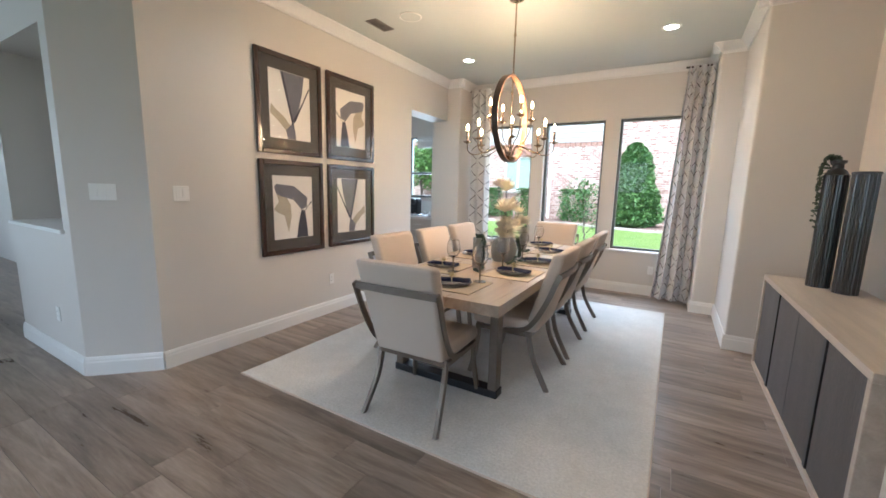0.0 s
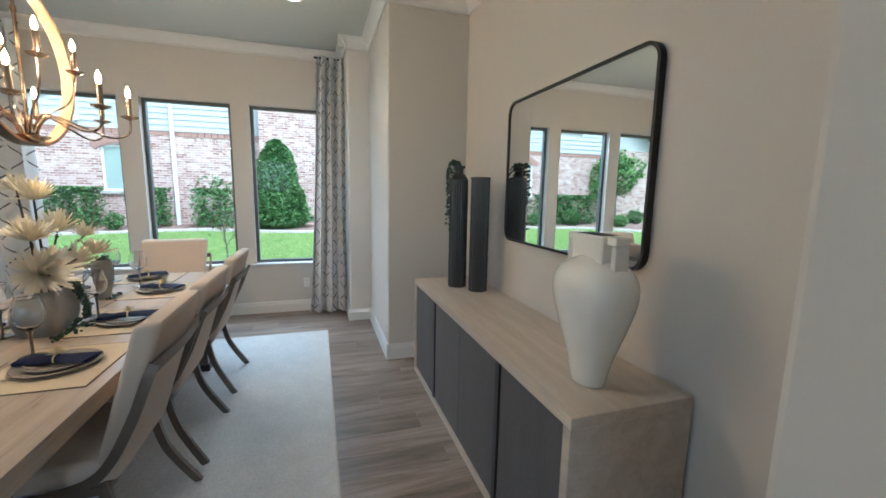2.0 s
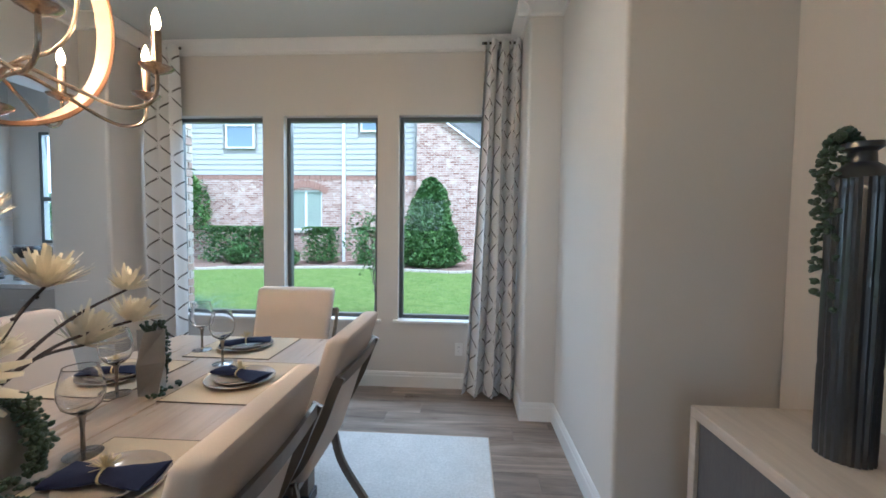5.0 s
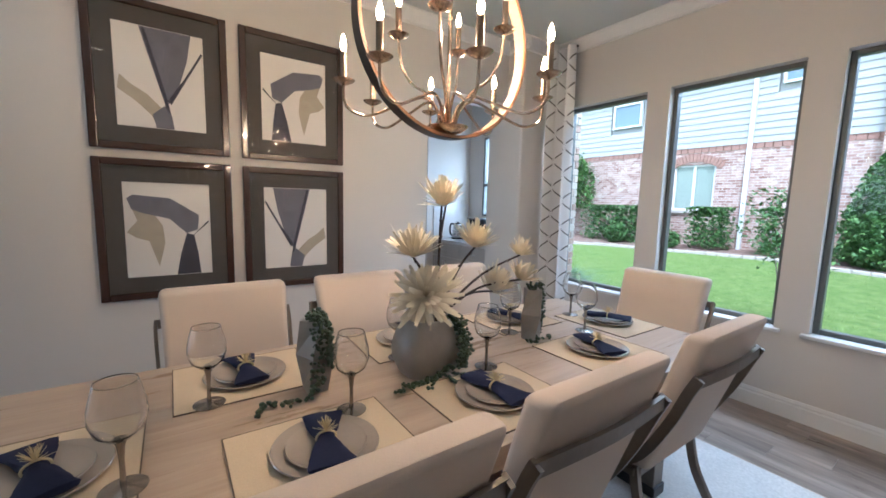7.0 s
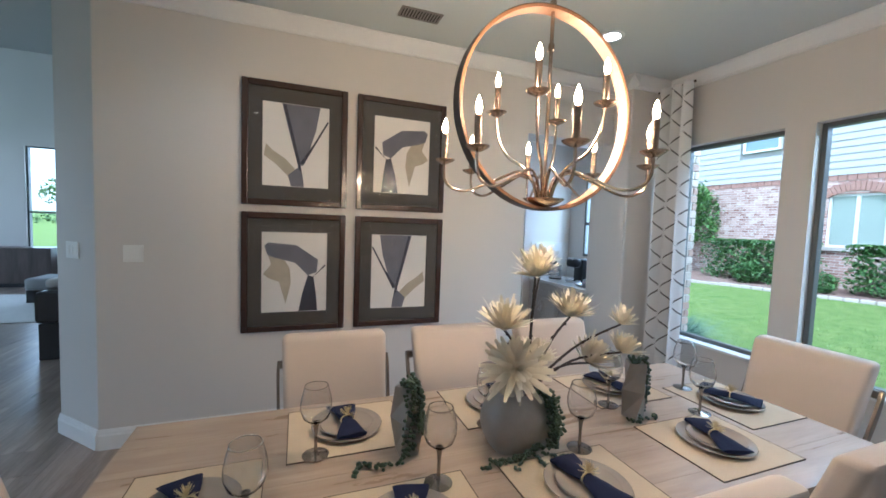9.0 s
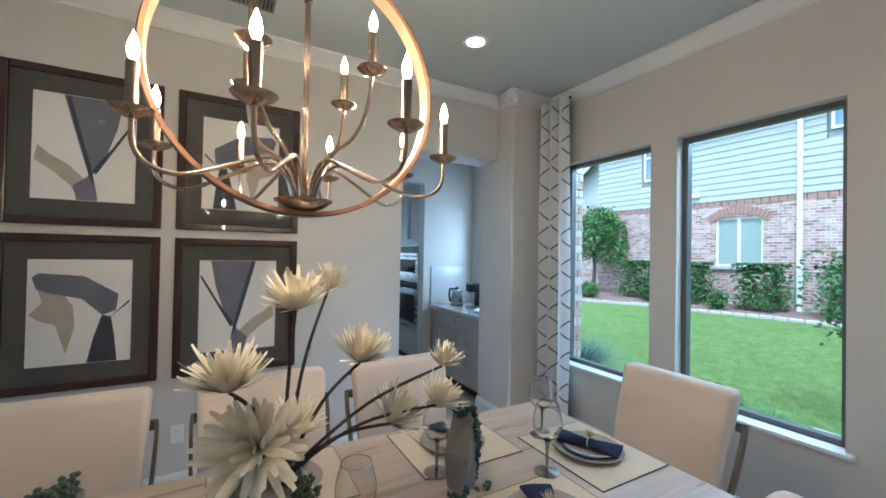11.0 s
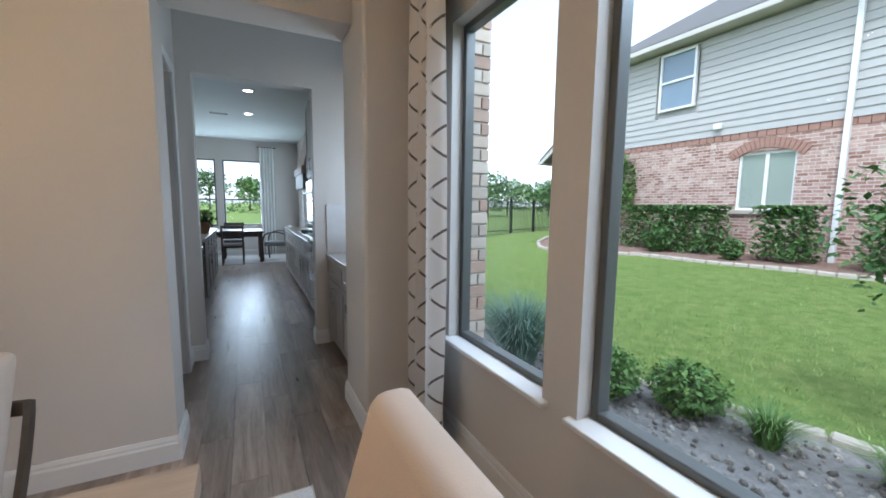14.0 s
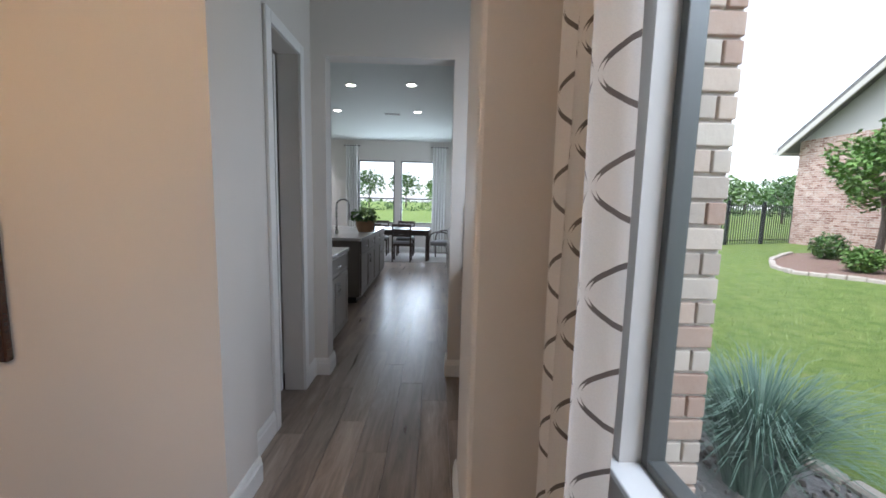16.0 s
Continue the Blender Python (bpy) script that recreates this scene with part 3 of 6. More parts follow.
chair = make_chair()
chair.matrix_basis = pose(-1.25, 2.11, RUGTOP, 0, 0, 2)
for x, y, a in ((-1.262, 4.972, 180), (-1.77, 2.86, -90), (-1.77, 3.55, -90), (-1.77, 4.22, -90), (-0.92, 2.92, 90), (-0.92, 3.57, 90), (-0.92, 4.36, 90)):
    copy_thing(chair, pose(x, y, RUGTOP, 0, 0, a))


# ---- place settings ----
def make_placemat():
    p = thing("placemat", "straw coloured woven placemat with a dark edge", "placemat", "place settings")
    part("mat", boxes(((-0.225, -0.19, 0), (0.225, 0.19, 0.004)), bevel=0.001), M_MAT, p)
    part("binding", boxes(((-0.228, -0.193, 0), (-0.225, 0.193, 0.004)), ((0.225, -0.193, 0), (0.228, 0.193, 0.004)), ((-0.225, -0.193, 0), (0.225, -0.19, 0.004)), ((-0.225, 0.19, 0), (0.225, 0.193, 0.004))), M_EDGE, p, "dark stitched edge")
    return p


def plate_mesh(r, h):
    return lathe(bmesh.new(), [(0, 0), (r * 0.55, 0), (r * 0.62, 0.003), (r * 0.97, h), (r, h + 0.002), (r * 0.985, h + 0.005), (r * 0.93, h + 0.002), (r * 0.62, 0.008), (r * 0.4, 0.006), (0, 0.006)], 40)


def make_plate(name, r, h, label):
    return tagged(part(name, plate_mesh(r, h), M_PLATE, smooth=True), label, "plate", "place settings")


def make_napkin():
    n = thing("napkin", "folded navy linen napkin in a bristly gold ring", "napkin", "place settings")
    bm = bmesh.new()
    rnd = random.Random(4)
    N = 22
    rings = []
    for i in range(N + 1):
        s = i / N
        x = -0.125 + 0.25 * s
        pinch = abs(s - 0.5) * 2
        w = 0.020 + 0.036 * pinch ** 0.8
        h = 0.026 - 0.008 * pinch
        ring = []
        for k in range(16):
            a = 2 * math.pi * k / 16
            f = 1 + 0.16 * math.sin(3 * a + 5 * s) + 0.05 * rnd.random()
            ring.append(bm.verts.new((x, w * f * math.cos(a), h / 2 + h / 2 * f * math.sin(a))))
        rings.append(ring)
    for a, b in zip(rings, rings[1:]):
        for k in range(16):
            bm.faces.new((a[k], a[(k + 1) % 16], b[(k + 1) % 16], b[k]))
    bm.faces.new(rings[0][::-1])
    bm.faces.new(rings[-1])
    part("cloth", bm, M_NAVY, n, smooth=True)
    bm = bmesh.new()
    tube(bm, [(0, 0.026 * math.cos(2 * math.pi * i / 16), 0.014 + 0.018 * math.sin(2 * math.pi * i / 16)) for i in range(17)], 0.003, 6)
    for i in range(46):
        a, e = rnd.uniform(0, 2 * math.pi), rnd.uniform(0.15, 1.5)
        d = Vector((math.cos(a) * math.cos(e), math.sin(a) * math.cos(e), math.sin(e)))
        o = Vector((0, 0, 0.032))
        tube(bm, [o, o + d * rnd.uniform(0.028, 0.040)], [0.0014, 0.0006], 4)
    part("napkin_ring", bm, M_STRAW, n, "pale gold bristle ring")
    return n


def make_glass():
    g = thing("wine_glass", "clear balloon wine glass with a smoky silver stem", "wine glass", "place settings")
    bm = lathe(bmesh.new(), [(0.004, 0.100), (0.020, 0.104), (0.038, 0.120), (0.046, 0.145), (0.045, 0.170), (0.039, 0.195), (0.034, 0.213), (0.0325, 0.213), (0.0375, 0.195), (0.0435, 0.170), (0.0445, 0.146), (0.037, 0.122), (0.019, 0.107), (0.0, 0.104)], 32)
    part("bowl", bm, M_CLEAR, g, smooth=True)
    part("stem", lathe(bmesh.new(), [(0.006, 0.003), (0.005, 0.02), (0.0045, 0.06), (0.007, 0.088), (0.011, 0.099), (0.006, 0.1005)], 16), M_SMOKE, g, smooth=True)
    part("base", lathe(bmesh.new(), [(0.038, 0), (0.039, 0.002), (0.02, 0.0045), (0.006, 0.008)], 32), M_SMOKE, g, smooth=True)
    bm = bmesh.new()
    tube(bm, [(0.0335 * math.cos(2 * math.pi * i / 32), 0.0335 * math.sin(2 * math.pi * i / 32), 0.2135) for i in range(33)], 0.0011, 5, False)
    part("rim", bm, M_SMOKE, g, "dark silvered rim")
    for o in g.children:
        o.data.transform(Matrix.Scale(1.2, 4))
    return g


mat, charger, plate, napkin, wine = make_placemat(), make_plate("charger_plate", 0.140, 0.014, "large taupe glazed charger plate on a placemat"), make_plate("salad_plate", 0.105, 0.013, "small taupe glazed plate on a charger"), make_napkin(), make_glass()
SETTINGS = [(-0.985, 2.97, 90, 20, -1.135, 3.10), (-0.97, 3.56, 90, 0, -1.165, 3.69), (-1.04, 4.265, 90, 10, -1.24, 4.45), (-1.575, 2.86, -90, 0, -1.41, 2.73),
            (-1.61, 3.56, -90, 0, -1.43, 3.43), (-1.60, 4.25, -90, 10, -1.43, 4.08), (-1.285, 4.73, 180, 25, -1.48, 4.645), (-1.22, 2.375, 0, 20, -1.085, 2.54)]
for i, (x, y, a, tw, gx, gy) in enumerate(SETTINGS):
    end = a in (0, 180)
    spots = [(mat, pose(x, y, TZ, 0, 0, a)), (charger, pose(x, y, TZ + 0.004, 0, 0, 0)), (plate, pose(x + 0.004, y, TZ + 0.0105, 0, 0, 0)),
             (napkin, pose(x, y, TZ + 0.024, 0, 0, a + tw + (0 if end else (60 if i % 2 == 0 else 95)))), (wine, pose(gx, gy, TZ + 0.004, 0, 0, 0))]
    for ob, m in spots:
        if i == 0:
            ob.matrix_basis = m
        else:
            copy_thing(ob, m)


# ---- centrepiece ----
def bead_strand(bm, pts, rnd, r=0.007, step=0.011):
    pts = smoothline(pts, 8)
    run = 0
    for a, b in zip(pts, pts[1:]):
        run += (b - a).length
        if run < step:
            continue
        run = 0
        for _ in range(2):
            o = b + Vector((rnd.uniform(-1, 1), rnd.uniform(-1, 1), rnd.uniform(-0.5, 1))) * r * 1.1
            bmesh.ops.create_icosphere(bm, subdivisions=1, radius=r * rnd.uniform(0.7, 1.15), matrix=Matrix.LocRotScale(o, Euler((rnd.random() * 3, rnd.random() * 3, 0)), (1, 1, 1.35)))


def make_vase():
    v = thing("flower_vase", "squat silvery vase of ivory spider blooms on dark stems", "vase")
    x0, y0 = -1.28, 3.48
    bm = bmesh.new()
    rings = []
    for s in range(15):
        k = s / 14
        z = TZ + 0.215 * k
        hw = 0.085 + 0.048 * math.sin(math.pi * min(1, k * 0.9 + 0.1)) ** 0.8
        ring = []
        for i in range(32):
            a = 2 * math.pi * i / 32
            c, sn = math.cos(a), math.sin(a)
            e = 0.55
            ring.append(bm.verts.new((x0 + 0.75 * hw * math.copysign(abs(c) ** e, c), y0 + hw * 1.05 * math.copysign(abs(sn) ** e, sn), z)))
        rings.append(ring)
    for a, b in zip(rings, rings[1:]):
        for i in range(32):
            bm.faces.new((a[i], a[(i + 1) % 32], b[(i + 1) % 32], b[i]))
    bm.faces.new(rings[0][::-1])
    bmesh.ops.solidify(bm, geom=bm.faces[:], thickness=0.006)
    part("pot", bm, M_SILVER, v, smooth=True)
    rnd = random.Random(11)
    heads = [(-1.31, 3.55, 1.465, 0.080), (-1.44, 3.67, 1.495, 0.06), (-1.25, 3.38, 1.28, 0.085), (-1.335, 3.755, 1.29, 0.085), (-1.235, 3.44, 1.09, 0.105), (-1.285, 3.555, 1.12, 0.065), (-1.33, 3.875, 1.075, 0.085), (-1.36, 4.065, 1.22, 0.06), (-1.29, 4.015, 1.12, 0.075)]
    root = Vector((x0, y0 + 0.04, TZ + 0.19))
    for i, (x, y, z, r) in enumerate(heads):
        h = Vector((x, y, z))
        d = h - root
        midp = root + d * 0.5 + Vector((rnd.uniform(-0.02, 0.02), -0.05 * d.y, 0.03))
        bm = bmesh.new()
        line = smoothline([root + Vector((rnd.uniform(-0.03, 0.03), rnd.uniform(-0.02, 0.02), -0.13)), root, midp, h - Vector((0, 0, r * 0.45))], 7)
        tube(bm, line, [0.0065 - 0.002 * k / len(line) for k in range(len(line))], 7)
        for k in range(9, len(line) - 1, 3):
            bmesh.ops.create_icosphere(bm, subdivisions=1, radius=0.0065, matrix=Matrix.Translation(line[k] + Vector((rnd.uniform(-1, 1), rnd.uniform(-1, 1), 0)) * 0.005))
        stem = part("stem", bm, M_STEM, v, "dark knobbly stem", True)
        ax = Vector((0.75, -0.35, 0.35)).normalized() if i == 4 else (d.normalized() * 0.6 + Vector((rnd.uniform(-0.05, 0.3), rnd.uniform(-0.25, 0.1), 0.75))).normalized()
        spread = 1.2 if i == 4 else 0.92
        foot = h - ax * r * 0.55
        q = ax.to_track_quat("Z", "Y")
        bm = bmesh.new()
        for layer, (cnt, tilt, ln) in enumerate(((20, 1.30, 1.0), (22, 1.05, 1.05), (20, 0.78, 1.05), (14, 0.50, 0.98), (8, 0.22, 0.85))):
            for k in range(cnt):
                a = 2 * math.pi * (k + 0.5 * layer) / cnt + rnd.uniform(-0.15, 0.15)
                t = tilt * spread + rnd.uniform(-0.18, 0.18)
                L = r * 1.3 * ln * rnd.uniform(0.85, 1.15)
                dirn = Vector((math.sin(t) * math.cos(a), math.sin(t) * math.sin(a), math.cos(t)))
                side = Vector((-math.sin(a), math.cos(a), 0))
                curl = Vector((0, 0, 1)) * rnd.uniform(-0.15, 0.32)
                prev = None
                for m_ in range(6):
                    s = m_ / 5
                    p = q @ (dirn * L * s + curl * L * s * s * 0.8) + foot
                    w = (q @ side) * (0.0066 * r / 0.08) * (0.35 + math.sin(math.pi * min(0.97, s * 0.8 + 0.12)))
                    up = (q @ dirn.cross(side)) * 0.0035 * (1 - s)
                    row = [bm.verts.new(p - w), bm.verts.new(p + up), bm.verts.new(p + w)]
                    if prev:
                        for j in range(2):
                            bm.faces.new((prev[j], prev[j + 1], row[j + 1], row[j]))
                    prev = row
        part("bloom", bm, M_PETAL, stem, "ivory spider chrysanthemum bloom", True)
    bm = bmesh.new()
    for k in range(9):
        dy, dx = rnd.uniform(0.02, 0.09), rnd.uniform(0.02, 0.11)
        end = TZ + rnd.uniform(0.015, 0.09)
        bead_strand(bm, [(x0 + 0.03, y0 + dy, TZ + 0.20), (x0 + 0.06 + dx * 0.4, y0 + dy + 0.02, TZ + 0.22), (x0 + 0.115 + dx * 0.1, y0 + dy + 0.03, TZ + 0.12), (x0 + 0.12 + dx * 0.2, y0 + dy + 0.02, end)], rnd)
    for ex, ey in ((0.13, -0.22), (0.17, -0.10), (0.2, 0.02), (0.16, 0.12), (0.10, -0.16)):
        bead_strand(bm, [(x0 + 0.11, y0 + 0.04, TZ + 0.05), (x0 + 0.12, y0 + ey * 0.4, TZ + 0.014), (x0 + ex, y0 + ey, TZ + 0.010)], rnd)
    part("trailing_succulent", bm, M_SUCC, v, "trailing dark green string of pearls")
    return v


make_vase()


def make_planter(x, y, turn, seed, tail):
    p = thing("tabletop_planter", "tall faceted silvery planter with trailing green succulents", "planter", "table planters", pose(x, y, TZ, 0, 0, turn))
    bm = bmesh.new()
    rows = []
    for z, w, tw in ((0, 0.034, 0), (0.13, 0.046, 22), (0.255, 0.036, 45)):
        rows.append([bm.verts.new((w * 1.414 * math.cos(radians(45 + tw + 90 * k)), w * 1.414 * math.sin(radians(45 + tw + 90 * k)), z)) for k in range(4)])
    for a, b in zip(rows, rows[1:]):
        for k in range(4):
            bm.faces.new((a[k], a[(k + 1) % 4], b[(k + 1) % 4]))
            bm.faces.new((a[k], b[(k + 1) % 4], b[k]))
    bm.faces.new(rows[0][::-1])
    bmesh.ops.solidify(bm, geom=bm.faces[:], thickness=0.004)
    part("pot", bm, M_SILVER, p)
    rnd = random.Random(seed)
    bm = bmesh.new()
    for k in range(8 if tail else 3):
        a = rnd.uniform(-0.9, 1.3)
        c, s = math.cos(a), math.sin(a)
        e = rnd.uniform(0.02, 0.12)
        bead_strand(bm, [(0, 0, 0.24), (0.03 * c, 0.03 * s, 0.275), (0.056 * c, 0.056 * s, 0.22), (0.06 * c, 0.06 * s, e)], rnd)
    for k in range(5):
        bead_strand(bm, [(rnd.uniform(-0.03, 0.03), rnd.uniform(-0.03, 0.03), 0.24), (rnd.uniform(-0.04, 0.04), rnd.uniform(-0.04, 0.04), 0.28)], rnd)
    part("succulent", bm, M_SUCC, p, "trailing dark green succulent")
    bm = bmesh.new()
    if tail:
        bead_strand(bm, [(0.06, 0.0, 0.05), (0.07, -0.03, 0.012), (0.09, -0.10, 0.010), (0.06, -0.17, 0.010), (0.10, -0.21, 0.010)], rnd, 0.008)
    else:
        bead_strand(bm, [(0.05, -0.02, 0.03), (0.06, -0.05, 0.010), (0.02, -0.08, 0.010)], rnd, 0.008)
        bead_strand(bm, [(0.05, 0.02, 0.012), (0.07, 0.05, 0.010), (0.06, 0.09, 0.010)], rnd, 0.007)
    tagged(part("fallen_strand", bm, M_SUCC, p), "green bead strand lying on the table", "", "", "stuff")
    return p


make_planter(-1.345, 3.05, 0, 5, True)
make_planter(-1.315, 4.115, 15, 6, False)


# ---- chandelier ----
def make_chandelier():
    cx, cy, cz = -1.303, 3.563, 2.07
    ch = thing("chandelier", "round wood and nickel chandelier with twelve lit candle bulbs", "chandelier")
    R, n = 0.385, 72

    def band(r0, r1, w):
        bm = bmesh.new()
        rows = []
        for i in range(n):
            a = 2 * math.pi * i / n
            rows.append([bm.verts.new((cx + x, cy + r * math.cos(a), cz + r * math.sin(a))) for x, r in ((-w, r0), (w, r0), (w, r1), (-w, r1))])
        for i in range(n):
            a, b = rows[i], rows[(i + 1) % n]
            for k in range(4):
                bm.faces.new((a[k], a[(k + 1) % 4], b[(k + 1) % 4], b[k]))
        return bm
    ring = part("ring", band(R - 0.014, R - 0.003, 0.026), M_RINGWOOD, ch, "walnut hoop", True)
    part("outer_band", band(R - 0.003, R, 0.027), M_RINGDARK, ring, "dark bronze band", True)
    bm = bmesh.new()
    tube(bm, [(cx, cy, 1.72), (cx, cy, ZC - 0.02)], 0.0075, 10)
    for z in (2.31, 2.47, 2.80):
        lathe(bm, [(0.0, -0.015), (0.012, -0.012), (0.012, 0.012), (0.0, 0.015)], 12, (cx, cy, z))
    part("rod", bm, M_BRASS, ch, smooth=True)
    part("canopy", lathe(bmesh.new(), [(0.012, -0.03), (0.03, -0.028), (0.062, -0.015), (0.066, 0)], 28, (cx, cy, ZC - 0.001)), M_BRASS, ch, smooth=True)
    part("bowl", lathe(bmesh.new(), [(0.0, 1.695), (0.02, 1.698), (0.055, 1.712), (0.078, 1.728), (0.080, 1.733), (0.05, 1.735), (0.015, 1.745), (0.012, 1.79), (0, 1.79)], 28, (cx, cy, 0)), M_BRASS, ch, smooth=True)
    spots = [(0.395, 22.5 + 45 * k, 1.865, 0) for k in range(8)] + [(0.205, 45 + 90 * k, 2.075, 1) for k in range(4)]
    cup = lathe(bmesh.new(), [(0, -0.012), (0.012, -0.010), (0.036, 0.002), (0.042, 0.009), (0.038, 0.009), (0.014, 0.004), (0.0, 0.004)], 20)
    sleeve = lathe(bmesh.new(), [(0.0125, 0.004), (0.0125, 0.105), (0.008, 0.110), (0, 0.110)], 14)
    bulb = lathe(bmesh.new(), [(0.006, 0.110), (0.010, 0.121), (0.0115, 0.131), (0.0085, 0.147), (0.0035, 0.162), (0, 0.170)], 14)
    cupm, slm, bum = finish(cup, "cup", True), finish(sleeve, "sleeve", True), finish(bulb, "bulb", True)
    for me, mt in ((cupm, M_BRASS), (slm, M_BRASS), (bum, M_BULB)):
        me.materials.append(mt)
    for r, a, z, up in spots:
        c, s = math.cos(radians(a)), math.sin(radians(a))
        pts = [(0.03, 1.74), (0.05, 1.80), (0.10, 1.835), (0.19, 1.80), (0.30, 1.755), (0.365, 1.765), (0.392, 1.80), (r, z - 0.01)] if not up else [(0.025, 1.74), (0.045, 1.80), (0.09, 1.86), (0.15, 1.90), (0.19, 1.97), (r, z - 0.01)]
        bm = bmesh.new()
        tube(bm, smoothline([(cx + q * c, cy + q * s, h) for q, h in pts], 5), 0.0055, 8)
        arm = part("arm", bm, M_BRASS, ch, smooth=True)
        for me, nm in ((cupm, "drip_cup"), (slm, "candle_sleeve"), (bum, "bulb")):
            o = new(nm, me)
            o.parent = arm
            o.location = (cx + r * c, cy + r * s, z)
    for k in range(4):
        c, s = math.cos(radians(45 + 90 * k)), math.sin(radians(45 + 90 * k))
        point_lamp("chandelier_light", cx + 0.30 * c, cy + 0.30 * s, 2.10, CHANDELIER_W, 0.02, WARM)
    return ch


CHANDELIER_W = 6.0
make_chandelier()


def make_can(x, y, watts, group="recessed lights"):
    c = thing("recessed_light", "round recessed ceiling light, switched on", "ceiling light", group)
    part("trim_ring", lathe(bmesh.new(), [(0.062, -0.001), (0.092, -0.001), (0.090, -0.006), (0.064, -0.008), (0.062, -0.001)], 32, (x, y, ZC)), M_PLASTIC, c, smooth=True)
    part("lens", lathe(bmesh.new(), [(0.0, -0.003), (0.062, -0.003), (0.062, -0.001), (0, -0.001)], 28, (x, y, ZC)), M_CAN, c)
    if watts:
        spot_lamp("can_light", x, y, ZC - 0.03, watts, CANLIGHT)
    return c


# the unseen pair at y -0.6 is added to light the entry
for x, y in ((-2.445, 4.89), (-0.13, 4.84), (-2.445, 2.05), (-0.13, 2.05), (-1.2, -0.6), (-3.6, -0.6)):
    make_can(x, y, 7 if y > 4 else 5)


def make_vent(x, y, turn, L=0.30, W=0.14):
    v = thing("ceiling_vent", "brown slatted ceiling air vent", "vent", "", pose(x, y, ZC, 0, 0, turn))
    part("frame", boxes(((-L / 2, -W / 2, -0.008), (L / 2, -W / 2 + 0.015, -0.001)), ((-L / 2, W / 2 - 0.015, -0.008), (L / 2, W / 2, -0.001)), ((-L / 2, -W / 2 + 0.015, -0.008), (-L / 2 + 0.015, W / 2 - 0.015, -0.001)), ((L / 2 - 0.015, -W / 2 + 0.015, -0.008), (L / 2, W / 2 - 0.015, -0.001))), M_VENT, v)
    part("backing", boxes(((-L / 2 + 0.015, -W / 2 + 0.015, -0.003), (L / 2 - 0.015, W / 2 - 0.015, -0.001))), M_SLOT, v)
    for k in range(12):
        u = -L / 2 + 0.03 + (L - 0.06) * k / 11
        part("slat", boxes(((u - 0.005, -W / 2 + 0.016, -0.0075), (u + 0.005, W / 2 - 0.016, -0.0035))), M_VENT, v)
    return v


make_vent(-2.76, 3.46, 90)
sp = thing("ceiling_speaker", "round flush white ceiling speaker grille", "speaker", "", pose(-2.36, 3.44, ZC))
part("grille", lathe(bmesh.new(), [(0, -0.006), (0.10, -0.006), (0.10, -0.002), (0, -0.002)], 36), M_CEIL, sp, smooth=True)
part("rim", lathe(bmesh.new(), [(0.101, -0.001), (0.112, -0.001), (0.112, -0.005), (0.101, -0.008), (0.101, -0.001)], 36), M_PLASTIC, sp, smooth=True)


